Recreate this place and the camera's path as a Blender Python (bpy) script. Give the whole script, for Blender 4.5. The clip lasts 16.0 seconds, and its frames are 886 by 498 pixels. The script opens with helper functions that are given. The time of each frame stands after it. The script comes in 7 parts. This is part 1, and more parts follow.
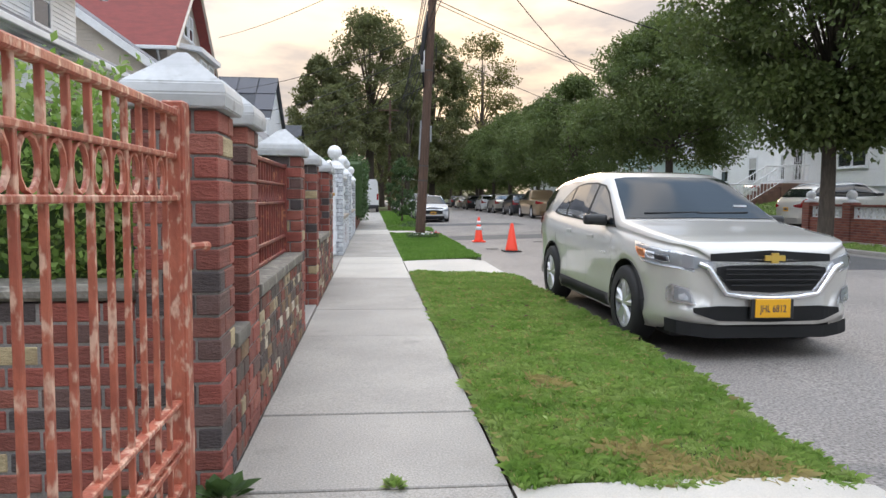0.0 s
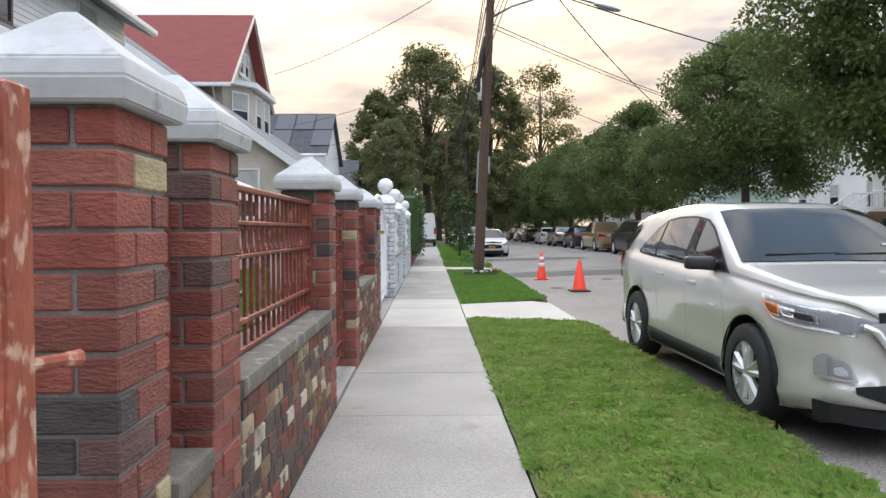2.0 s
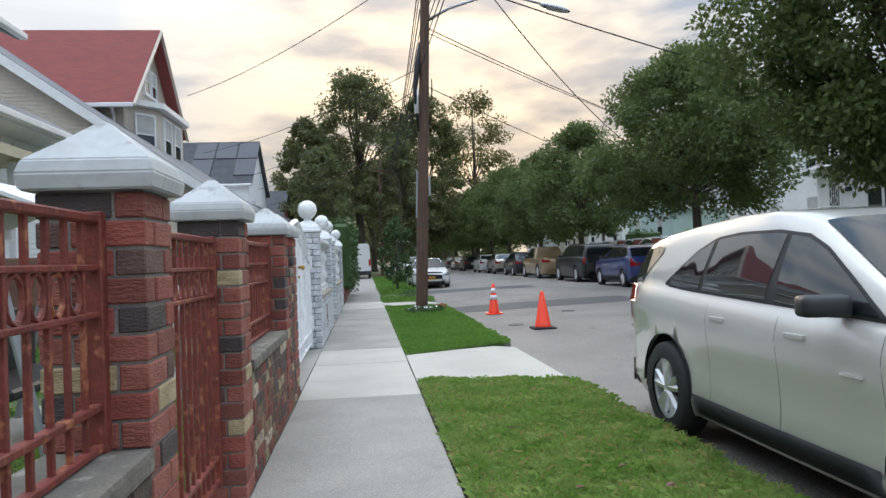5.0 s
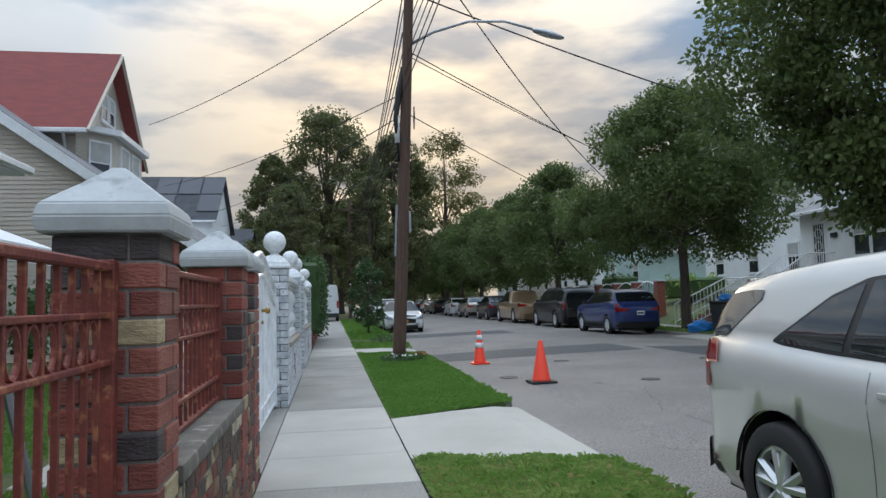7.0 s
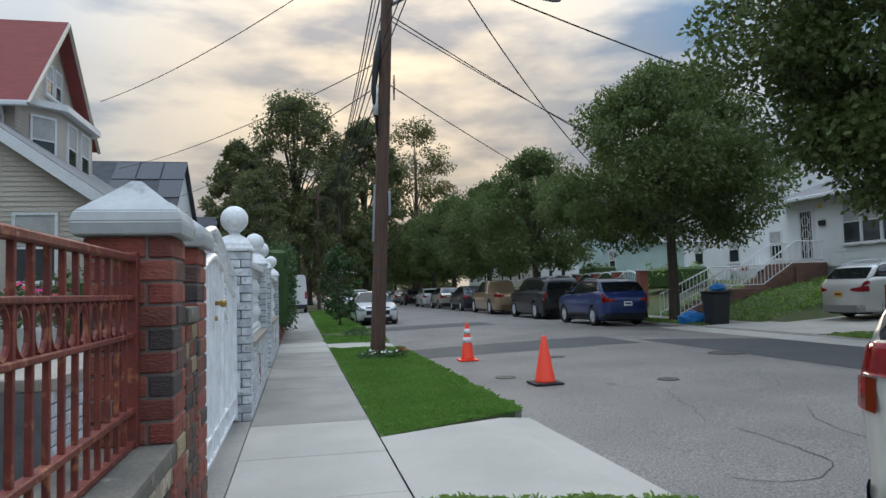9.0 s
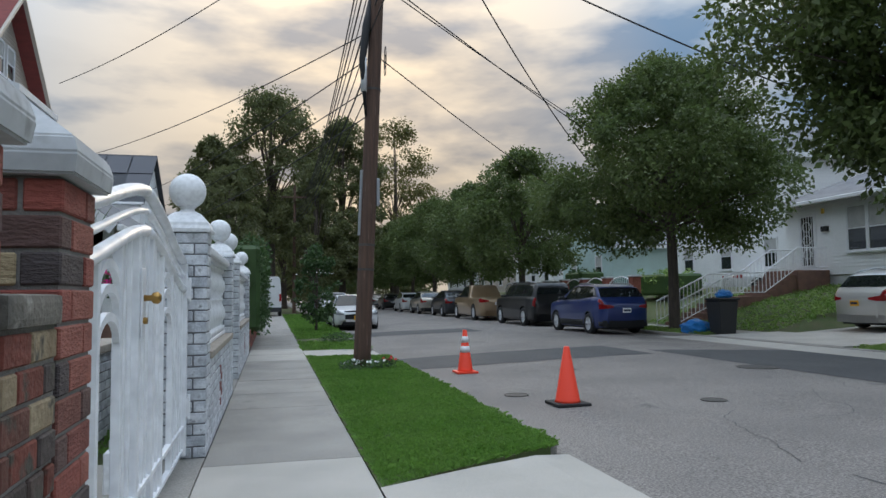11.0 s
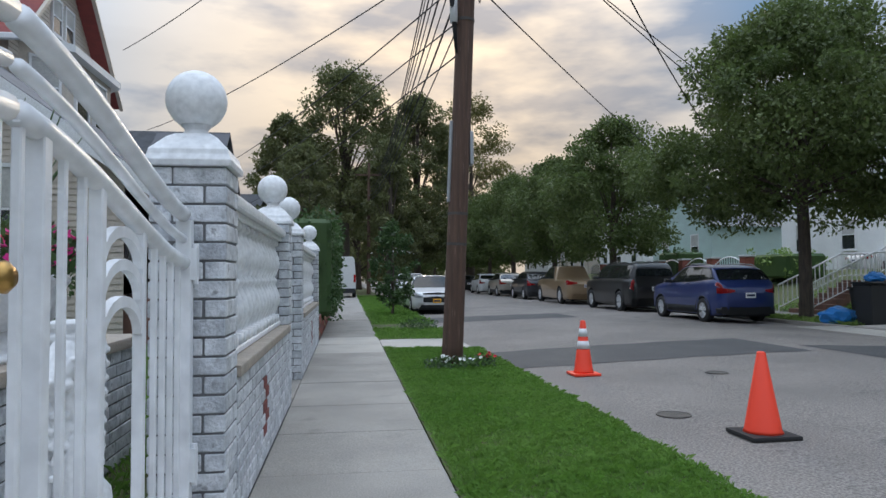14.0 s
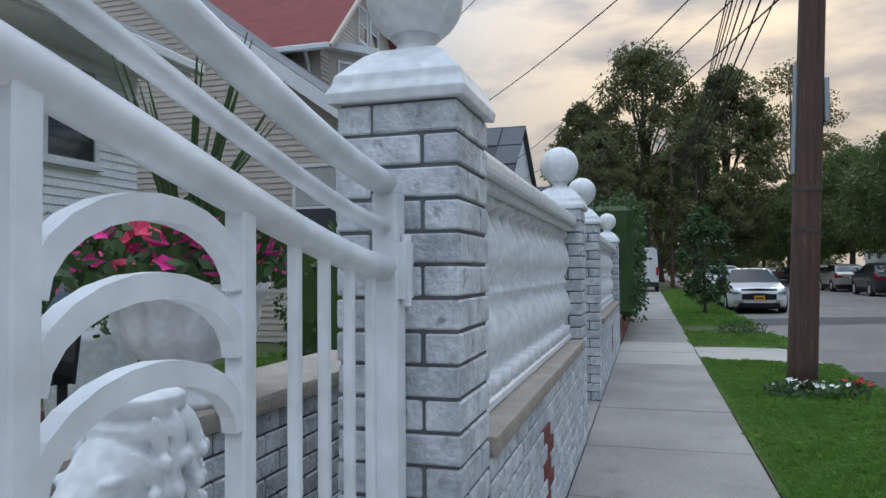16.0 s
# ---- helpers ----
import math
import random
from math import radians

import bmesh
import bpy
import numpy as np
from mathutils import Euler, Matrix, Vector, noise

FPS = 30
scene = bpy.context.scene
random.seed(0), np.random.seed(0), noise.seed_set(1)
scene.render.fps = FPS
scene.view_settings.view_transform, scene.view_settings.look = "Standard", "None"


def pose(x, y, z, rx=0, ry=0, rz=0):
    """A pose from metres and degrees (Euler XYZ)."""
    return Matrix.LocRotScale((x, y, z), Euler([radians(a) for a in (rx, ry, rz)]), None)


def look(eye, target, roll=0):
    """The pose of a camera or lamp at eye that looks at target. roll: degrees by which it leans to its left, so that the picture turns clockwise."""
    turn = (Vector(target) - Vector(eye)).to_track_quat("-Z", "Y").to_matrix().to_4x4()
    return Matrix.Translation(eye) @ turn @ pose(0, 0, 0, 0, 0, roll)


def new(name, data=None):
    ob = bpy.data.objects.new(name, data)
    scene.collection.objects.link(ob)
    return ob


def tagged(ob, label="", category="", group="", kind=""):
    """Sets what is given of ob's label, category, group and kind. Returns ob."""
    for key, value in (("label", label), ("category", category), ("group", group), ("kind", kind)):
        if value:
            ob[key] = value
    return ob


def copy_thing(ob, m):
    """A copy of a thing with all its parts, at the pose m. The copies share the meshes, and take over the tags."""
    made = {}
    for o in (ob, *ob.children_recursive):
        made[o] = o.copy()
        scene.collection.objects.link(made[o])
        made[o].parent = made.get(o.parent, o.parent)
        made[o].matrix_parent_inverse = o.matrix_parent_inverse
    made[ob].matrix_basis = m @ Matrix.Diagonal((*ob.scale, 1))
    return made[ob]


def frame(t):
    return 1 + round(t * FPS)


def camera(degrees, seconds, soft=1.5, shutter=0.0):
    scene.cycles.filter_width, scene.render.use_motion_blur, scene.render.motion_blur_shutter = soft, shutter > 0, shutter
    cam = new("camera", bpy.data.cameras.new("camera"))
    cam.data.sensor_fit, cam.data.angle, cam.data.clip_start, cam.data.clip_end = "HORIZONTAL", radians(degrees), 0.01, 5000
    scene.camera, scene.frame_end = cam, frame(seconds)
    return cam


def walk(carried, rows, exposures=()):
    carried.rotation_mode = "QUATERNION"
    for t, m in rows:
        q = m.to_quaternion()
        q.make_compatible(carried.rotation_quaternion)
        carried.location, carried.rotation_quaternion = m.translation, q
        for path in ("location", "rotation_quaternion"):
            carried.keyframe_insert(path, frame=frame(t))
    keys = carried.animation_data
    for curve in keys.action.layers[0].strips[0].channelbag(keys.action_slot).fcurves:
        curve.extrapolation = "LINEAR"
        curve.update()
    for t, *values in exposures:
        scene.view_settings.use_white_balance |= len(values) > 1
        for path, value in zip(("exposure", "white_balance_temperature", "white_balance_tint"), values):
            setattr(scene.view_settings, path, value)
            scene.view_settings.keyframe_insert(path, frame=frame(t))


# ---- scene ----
cam = camera(64.8, 16.0)
PATH = [
    (0, (0.624, -0.332, 1.251), (0.825, 1.652, 1.104), 0.5),
    (0.5, (0.654, -0.086, 1.264), (0.851, 1.9, 1.143), -1.0),
    (1, (0.703, 0.299, 1.297), (0.834, 2.292, 1.188), -0.9),
    (1.5, (0.691, 0.653, 1.318), (0.809, 2.648, 1.244), -2.0),
    (2, (0.707, 1.013, 1.315), (0.742, 3.012, 1.261), -0.2),
    (2.5, (0.735, 1.465, 1.293), (0.661, 3.463, 1.25), -0.8),
    (3, (0.756, 1.919, 1.305), (0.755, 3.919, 1.314), -0.9),
    (3.5, (0.761, 2.343, 1.307), (0.681, 4.341, 1.321), -0.2),
    (4, (0.715, 2.719, 1.334), (0.732, 4.719, 1.342), -0.6),
    (4.5, (0.735, 3.154, 1.328), (0.802, 5.153, 1.322), -0.3),
    (5, (0.711, 3.545, 1.339), (0.933, 5.533, 1.366), -2.1),
    (7.5, (0.551, 5.566, 1.352), (0.87, 7.535, 1.503), -1.4),
    (8, (0.542, 5.951, 1.341), (0.866, 7.919, 1.48), -1.4),
    (8.5, (0.501, 6.348, 1.352), (0.874, 8.31, 1.469), -1.5),
    (11, (0.519, 8.597, 1.286), (0.993, 10.535, 1.418), -0.7),
    (11.5, (0.543, 8.949, 1.277), (1.049, 10.881, 1.386), 0.2),
    (12, (0.539, 9.371, 1.274), (1.076, 11.295, 1.351), 0.1),
    (12.5, (0.536, 9.83, 1.286), (1.159, 11.727, 1.383), -0.2),
    (13, (0.57, 10.315, 1.289), (1.055, 12.253, 1.378), 0.5),
    (13.5, (0.542, 10.726, 1.31), (1.03, 12.664, 1.393), -0.4),
    (14, (0.577, 11.153, 1.284), (0.848, 13.133, 1.365), -0.4),
    (14.5, (0.548, 11.558, 1.317), (0.631, 13.555, 1.373), -1.3),
    (15, (0.526, 12.129, 1.332), (0.393, 14.124, 1.367), -1.8),
    (15.5, (0.547, 12.475, 1.337), (0.161, 14.437, 1.364), -1.0),
    (16, (0.487, 12.803, 1.351), (-0.075, 14.721, 1.415), -0.5),
]
walk(cam, [(t, look(eye, aim, roll)) for t, eye, aim, roll in PATH],
     [(0, 0.79, 7350, 17), (2, 0.79, 7350, 17), (4, 0.65, 7100, 14), (5.2, 0.51, 6900, 12), (7.5, 0.1, 6600, 10), (8.7, 0.08, 6600, 10), (11, -0.02, 6650, 11), (12.5, 0.12, 6650, 12), (14, 0.12, 6650, 13), (16, 0.0, 6500, 12)])

# world: evening sky with broken cloud, glow low over the far end of the street
SUN_AZ, SUN_EL = radians(7), radians(13)
SUN_DIR = Vector((math.sin(SUN_AZ) * math.cos(SUN_EL), math.cos(SUN_AZ) * math.cos(SUN_EL), math.sin(SUN_EL)))
world = bpy.data.worlds.new("evening_sky")
scene.world = world
world.use_nodes = True
wn, wl = world.node_tree.nodes, world.node_tree.links
wn.clear()


def wnode(kind, **kw):
    n = wn.new(kind)
    for k, v in kw.items():
        n.inputs[k].default_value = v
    return n


w_out = wnode("ShaderNodeOutputWorld")
sky = wnode("ShaderNodeTexSky")
sky.sky_type, sky.sun_disc, sky.sun_elevation, sky.sun_rotation = "NISHITA", False, SUN_EL, SUN_AZ
bg_sky = wnode("ShaderNodeBackground", Strength=0.07)
bg_cloud = wnode("ShaderNodeBackground", Strength=1.0)
wl.new(sky.outputs[0], bg_sky.inputs[0])
w_tc = wnode("ShaderNodeTexCoord")
w_map = wnode("ShaderNodeMapping", Scale=(1.0, 1.0, 3.2), Location=(0.3, 0.2, 0.1))
wl.new(w_tc.outputs["Generated"], w_map.inputs["Vector"])
w_noise = wnode("ShaderNodeTexNoise", Scale=3.2, Detail=7.0, Roughness=0.55, Distortion=0.3)
wl.new(w_map.outputs[0], w_noise.inputs["Vector"])
w_cov = wnode("ShaderNodeMapRange", **{"From Min": 0.3, "From Max": 0.5, "To Min": 0.75, "To Max": 1.0})
wl.new(w_noise.outputs[0], w_cov.inputs[0])
w_dot = wn.new("ShaderNodeVectorMath")
w_dot.operation = "DOT_PRODUCT"
w_dot.inputs[1].default_value = SUN_DIR
wl.new(w_tc.outputs["Generated"], w_dot.inputs[0])
w_near = wnode("ShaderNodeMapRange", **{"From Min": 0.905, "From Max": 1.0})
wl.new(w_dot.outputs["Value"], w_near.inputs[0])
w_noise2 = wnode("ShaderNodeTexNoise", Scale=4.2, Detail=5.0, Roughness=0.5)
wl.new(w_map.outputs[0], w_noise2.inputs["Vector"])
w_tone = wnode("ShaderNodeMapRange", **{"From Min": 0.4, "From Max": 0.58})
wl.new(w_noise2.outputs[0], w_tone.inputs[0])
w_cold = wn.new("ShaderNodeMix")
w_cold.data_type = "RGBA"
w_cold.inputs["A"].default_value, w_cold.inputs["B"].default_value = (0.17, 0.27, 0.41, 1), (0.52, 0.57, 0.62, 1)
wl.new(w_tone.outputs[0], w_cold.inputs["Factor"])
w_warm = wn.new("ShaderNodeMix")
w_warm.data_type = "RGBA"
w_warm.inputs["A"].default_value, w_warm.inputs["B"].default_value = (0.43, 0.41, 0.4, 1), (0.97, 0.81, 0.6, 1)
wl.new(w_tone.outputs[0], w_warm.inputs["Factor"])
w_all = wn.new("ShaderNodeMix")
w_all.data_type = "RGBA"
wl.new(w_near.outputs[0], w_all.inputs["Factor"])
wl.new(w_cold.outputs["Result"], w_all.inputs["A"])
wl.new(w_warm.outputs["Result"], w_all.inputs["B"])
wl.new(w_all.outputs["Result"], bg_cloud.inputs[0])
# an overcast sky grows brighter towards the zenith
w_sep = wn.new("ShaderNodeSeparateXYZ")
wl.new(w_tc.outputs["Generated"], w_sep.inputs[0])
w_sq = wn.new("ShaderNodeMath")
w_sq.operation = "POWER"
w_sq.use_clamp = True
w_sq.inputs[1].default_value = 2.0
w_pos = wn.new("ShaderNodeMath")
w_pos.operation = "MAXIMUM"
w_pos.inputs[1].default_value = 0.0
wl.new(w_sep.outputs["Z"], w_pos.inputs[0])
wl.new(w_pos.outputs[0], w_sq.inputs[0])
w_zen = wnode("ShaderNodeMapRange", **{"From Min": 0.0, "From Max": 1.0, "To Min": 0.73, "To Max": 5.0})
wl.new(w_sq.outputs[0], w_zen.inputs[0])
wl.new(w_zen.outputs[0], bg_cloud.inputs["Strength"])
w_mix = wn.new("ShaderNodeMixShader")
wl.new(w_cov.outputs[0], w_mix.inputs[0])
wl.new(bg_sky.outputs[0], w_mix.inputs[1])
wl.new(bg_cloud.outputs[0], w_mix.inputs[2])
wl.new(w_mix.outputs[0], w_out.inputs[0])
sun = new("sun", bpy.data.lights.new("sun", "SUN"))
sun.data.energy, sun.data.angle, sun.data.color = 0.9, radians(14), (1.0, 0.86, 0.68)
sun.matrix_world = look((0, 0, 30), Vector((0, 0, 30)) - SUN_DIR)


# ---- materials ----
def material(name, a, b=None, rough=0.7, metal=0.0, scale=6.0, fine=60.0, bump=0.15, c=None, c_at=0.62, coat=0.0, rand=None, stretch=(1, 1, 1), island=0.0, spec=0.5, grain=(0.86, 1.1)):
    """a and b mix by a broad noise, c shows as patches; rand gives a ramp of colours by the object's random number."""
    m = bpy.data.materials.new(name)
    m.use_nodes = True
    n, l = m.node_tree.nodes, m.node_tree.links
    p = n["Principled BSDF"]
    p.inputs["Roughness"].default_value, p.inputs["Metallic"].default_value = rough, metal
    p.inputs["Coat Weight"].default_value, p.inputs["Specular IOR Level"].default_value = coat, spec
    p.inputs["Coat Roughness"].default_value = 0.05
    tc = n.new("ShaderNodeTexCoord")
    mp = n.new("ShaderNodeMapping")
    mp.inputs["Scale"].default_value = stretch
    l.new(tc.outputs["Object"], mp.inputs[0])
    n1 = n.new("ShaderNodeTexNoise")
    n1.inputs["Scale"].default_value, n1.inputs["Detail"].default_value = scale, 6
    n2 = n.new("ShaderNodeTexNoise")
    n2.inputs["Scale"].default_value, n2.inputs["Detail"].default_value = fine, 4
    vec = mp.outputs[0]
    if rand:
        oi = n.new("ShaderNodeObjectInfo")
        add = n.new("ShaderNodeVectorMath")
        add.operation = "ADD"
        mul = n.new("ShaderNodeMath")
        mul.operation = "MULTIPLY"
        mul.inputs[1].default_value = 37.0
        l.new(oi.outputs["Random"], mul.inputs[0])
        l.new(mp.outputs[0], add.inputs[0])
        l.new(mul.outputs[0], add.inputs[1])
        vec = add.outputs[0]
    l.new(vec, n1.inputs["Vector"])
    l.new(vec, n2.inputs["Vector"])
    mix = n.new("ShaderNodeMix")
    mix.data_type = "RGBA"
    mr = n.new("ShaderNodeMapRange")
    mr.inputs["From Min"].default_value, mr.inputs["From Max"].default_value = 0.35, 0.65
    l.new(n1.outputs[0], mr.inputs[0])
    l.new(mr.outputs[0], mix.inputs["Factor"])
    b = b or tuple(x * 0.75 for x in a)
    mix.inputs["A"].default_value, mix.inputs["B"].default_value = (*a, 1), (*b, 1)
    col = mix.outputs["Result"]
    if rand:
        ramp = n.new("ShaderNodeValToRGB")
        ramp.color_ramp.interpolation = "CONSTANT"
        els = ramp.color_ramp.elements
        while len(els) < len(rand):
            els.new(0.5)
        for e, (pos, cc) in zip(els, rand):
            e.position, e.color = pos, (*cc, 1)
        l.new(oi.outputs["Random"], ramp.inputs[0])
        mm = n.new("ShaderNodeMix")
        mm.data_type, mm.blend_type = "RGBA", "MULTIPLY"
        mm.inputs["Factor"].default_value = 1.0
        l.new(ramp.outputs[0], mm.inputs["A"])
        l.new(col, mm.inputs["B"])
        col = mm.outputs["Result"]
    if c:
        n3 = n.new("ShaderNodeTexNoise")
        n3.inputs["Scale"].default_value, n3.inputs["Detail"].default_value = scale * 2.3, 8
        l.new(vec, n3.inputs["Vector"])
        r3 = n.new("ShaderNodeMapRange")
        r3.inputs["From Min"].default_value, r3.inputs["From Max"].default_value = c_at - 0.05, c_at + 0.05
        l.new(n3.outputs[0], r3.inputs[0])
        m3 = n.new("ShaderNodeMix")
        m3.data_type = "RGBA"
        l.new(r3.outputs[0], m3.inputs["Factor"])
        l.new(col, m3.inputs["A"])
        m3.inputs["B"].default_value = (*c, 1)
        col = m3.outputs["Result"]
    if island:
        gi = n.new("ShaderNodeNewGeometry")
        hs = n.new("ShaderNodeHueSaturation")
        ri = n.new("ShaderNodeMapRange")
        ri.inputs["To Min"].default_value, ri.inputs["To Max"].default_value = 1 - island, 1 + island
        l.new(gi.outputs["Random Per Island"], ri.inputs[0])
        l.new(ri.outputs[0], hs.inputs["Value"])
        l.new(col, hs.inputs["Color"])
        col = hs.outputs[0]
    # fine grain in the colour
    fm = n.new("ShaderNodeMapRange")
    fm.inputs["From Min"].default_value, fm.inputs["From Max"].default_value = 0.3, 0.7
    fm.inputs["To Min"].default_value, fm.inputs["To Max"].default_value = grain
    l.new(n2.outputs[0], fm.inputs[0])
    fmul = n.new("ShaderNodeVectorMath")
    fmul.operation = "SCALE"
    l.new(col, fmul.inputs[0])
    l.new(fm.outputs[0], fmul.inputs["Scale"])
    l.new(fmul.outputs[0], p.inputs["Base Color"])
    if bump:
        bp = n.new("ShaderNodeBump")
        bp.inputs["Strength"].default_value, bp.inputs["Distance"].default_value = bump, 0.01
        l.new(n2.outputs[0], bp.inputs["Height"])
        l.new(bp.outputs[0], p.inputs["Normal"])
    return m


def plain(name, a, rough=0.5, metal=0.0, coat=0.0, emit=0.0, alpha=1.0):
    m = bpy.data.materials.new(name)
    m.use_nodes = True
    p = m.node_tree.nodes["Principled BSDF"]
    p.inputs["Base Color"].default_value = (*a, 1)
    p.inputs["Roughness"].default_value, p.inputs["Metallic"].default_value, p.inputs["Coat Weight"].default_value = rough, metal, coat
    if emit:
        p.inputs["Emission Color"].default_value, p.inputs["Emission Strength"].default_value = (*a, 1), emit
    return m


def leaf_material(name, a, b, trans=0.35, broad=0.7):
    m = material(name, a, b, rough=0.55, scale=broad, fine=3.0, bump=0, island=0.35)
    n, l = m.node_tree.nodes, m.node_tree.links
    p = n["Principled BSDF"]
    tr = n.new("ShaderNodeBsdfTranslucent")
    tr.inputs[0].default_value = (*[min(1, x * 1.7) for x in a], 1)
    mx = n.new("ShaderNodeMixShader")
    mx.inputs[0].default_value = trans
    l.new(p.outputs[0], mx.inputs[1])
    l.new(tr.outputs[0], mx.inputs[2])
    l.new(mx.outputs[0], n["Material Output"].inputs["Surface"])
    return m


M = {}
M["concrete"] = material("sidewalk_concrete", (0.345, 0.323, 0.293), (0.268, 0.252, 0.229), 0.85, scale=1.1, fine=90, bump=0.3, grain=(0.74, 1.2), c=(0.255, 0.24, 0.216), c_at=0.66)
M["concrete_light"] = material("apron_concrete", (0.47, 0.44, 0.395), (0.4, 0.375, 0.335), 0.85, scale=1.2, fine=140, bump=0.2)
M["asphalt"] = material("asphalt", (0.225, 0.203, 0.185), (0.172, 0.156, 0.144), 0.82, scale=0.5, fine=55, bump=0.7, grain=(0.45, 1.5), c=(0.085, 0.082, 0.08), c_at=0.7)
M["asphalt_new"] = material("asphalt_patch", (0.062, 0.062, 0.064), (0.08, 0.08, 0.08), 0.8, scale=1.0, fine=150, bump=0.4)
M["soil"] = material("soil", (0.1, 0.075, 0.05), (0.13, 0.1, 0.065), 0.95, scale=5, fine=90, bump=0.5)
M["turf"] = material("turf_base", (0.06, 0.095, 0.024), (0.095, 0.095, 0.04), 0.95, scale=2.5, fine=80, bump=0.6)
M["grass"] = leaf_material("grass_blades", (0.135, 0.25, 0.048), (0.33, 0.395, 0.14), 0.35, 3.2)
M["grass_rich"] = leaf_material("lush_grass_blades", (0.105, 0.225, 0.035), (0.17, 0.29, 0.065), 0.3)
M["grass_dry"] = leaf_material("dry_grass_blades", (0.36, 0.29, 0.13), (0.28, 0.25, 0.1), 0.3)
M["mortar"] = material("mortar", (0.27, 0.25, 0.235), (0.2, 0.19, 0.18), 0.95, scale=4, fine=90, bump=0.5)
M["brick"] = material("red_brick", (1.0, 1.0, 1.0), (0.72, 0.68, 0.66), 0.8, scale=7, fine=45, bump=0.9,
                      rand=[(0, (0.335, 0.09, 0.068)), (0.26, (0.25, 0.077, 0.06)), (0.46, (0.36, 0.118, 0.088)), (0.68, (0.15, 0.085, 0.075)),
                            (0.82, (0.085, 0.068, 0.068)), (0.92, (0.24, 0.085, 0.065)), (0.955, (0.5, 0.4, 0.24))], stretch=(1, 1, 2.6))
M["brick_wall"] = material("mixed_wall_brick", (1.0, 1.0, 1.0), (0.55, 0.5, 0.46), 0.85, scale=5, fine=50, bump=0.8, c=(0.085, 0.075, 0.06), c_at=0.6,
                           rand=[(0, (0.25, 0.07, 0.05)), (0.28, (0.12, 0.085, 0.075)), (0.5, (0.2, 0.08, 0.06)), (0.64, (0.27, 0.17, 0.1)),
                                 (0.76, (0.1, 0.08, 0.075)), (0.87, (0.46, 0.37, 0.24)), (0.95, (0.6, 0.52, 0.4))])
M["brick_white"] = material("painted_grey_brick", (0.78, 0.8, 0.83), (0.5, 0.52, 0.55), 0.75, scale=9, fine=60, bump=0.8, c=(0.36, 0.37, 0.39), c_at=0.63,
                            rand=[(0, (0.95, 0.95, 0.95)), (0.4, (0.8, 0.81, 0.82)), (0.75, (1.0, 1.0, 1.0))])
M["brick_new"] = material("plain_red_brick", (1, 1, 1), (0.75, 0.72, 0.7), 0.85, scale=8, fine=50, bump=0.5, rand=[(0, (0.3, 0.1, 0.07)), (0.4, (0.36, 0.13, 0.09)), (0.75, (0.25, 0.085, 0.065))])
M["mortar_grey"] = material("dark_grey_joint", (0.14, 0.14, 0.145), (0.19, 0.19, 0.195), 0.95, scale=6, fine=80, bump=0.4)
M["cap"] = material("weathered_cap_concrete", (0.53, 0.545, 0.55), (0.43, 0.44, 0.445), 0.8, scale=4, fine=30, bump=0.05, grain=(0.94, 1.05), c=(0.33, 0.33, 0.325), c_at=0.66)
M["capstone"] = material("dirty_wall_coping", (0.2, 0.18, 0.15), (0.12, 0.11, 0.095), 0.9, scale=4, fine=70, bump=0.5, c=(0.3, 0.28, 0.24), c_at=0.62)
M["coping_tan"] = material("tan_stone_coping", (0.42, 0.36, 0.3), (0.33, 0.29, 0.25), 0.85, scale=5, fine=70, bump=0.3)
M["white_paint"] = material("white_enamel", (0.84, 0.85, 0.87), (0.82, 0.83, 0.85), 0.38, scale=3, fine=8, bump=0.02)
M["white_stone"] = material("white_painted_stone", (0.82, 0.83, 0.84), (0.78, 0.79, 0.805), 0.6, scale=2.5, fine=25, bump=0.02, c=(0.74, 0.74, 0.74), c_at=0.76)
M["iron_red"] = material("rusted_red_iron", (0.235, 0.048, 0.035), (0.155, 0.036, 0.028), 0.55, scale=8, fine=50, bump=0.4, c=(0.4, 0.14, 0.07), c_at=0.62)
M["iron_faded"] = material("faded_red_iron", (0.44, 0.12, 0.07), (0.31, 0.075, 0.045), 0.5, scale=13, fine=45, bump=0.5, c=(0.62, 0.37, 0.27), c_at=0.575, stretch=(1, 1, 0.5))
M["wood_pole"] = material("creosoted_pole", (0.13, 0.075, 0.052), (0.085, 0.05, 0.038), 0.85, scale=5, fine=40, bump=0.7, stretch=(4, 4, 0.25), c=(0.2, 0.13, 0.1), c_at=0.66)
M["bark"] = material("bark", (0.12, 0.095, 0.075), (0.075, 0.06, 0.05), 0.95, scale=6, fine=30, bump=0.9, stretch=(3, 3, 0.6))
M["leaf"] = leaf_material("street_tree_leaves", (0.078, 0.114, 0.033), (0.12, 0.155, 0.047), 0.36)
M["leaf_far"] = leaf_material("far_tree_leaves", (0.1, 0.115, 0.045), (0.14, 0.145, 0.055), 0.38)
M["leaf_warm"] = leaf_material("thin_crown_leaves", (0.13, 0.12, 0.04), (0.09, 0.11, 0.04), 0.4)
M["hedge"] = leaf_material("hedge_leaves", (0.04, 0.085, 0.025), (0.06, 0.11, 0.03), 0.25)
M["black"] = plain("black_rubber", (0.018, 0.018, 0.019), 0.75)
M["trim_black"] = plain("black_plastic_trim", (0.025, 0.026, 0.028), 0.5)
M["glass"] = plain("dark_car_glass", (0.012, 0.015, 0.017), 0.03, 0.0, 1.0)
M["windscreen"] = plain("tinted_windscreen_glass", (0.014, 0.017, 0.018), 0.04)
M["windscreen"].node_tree.nodes["Principled BSDF"].inputs["Specular IOR Level"].default_value = 0.22
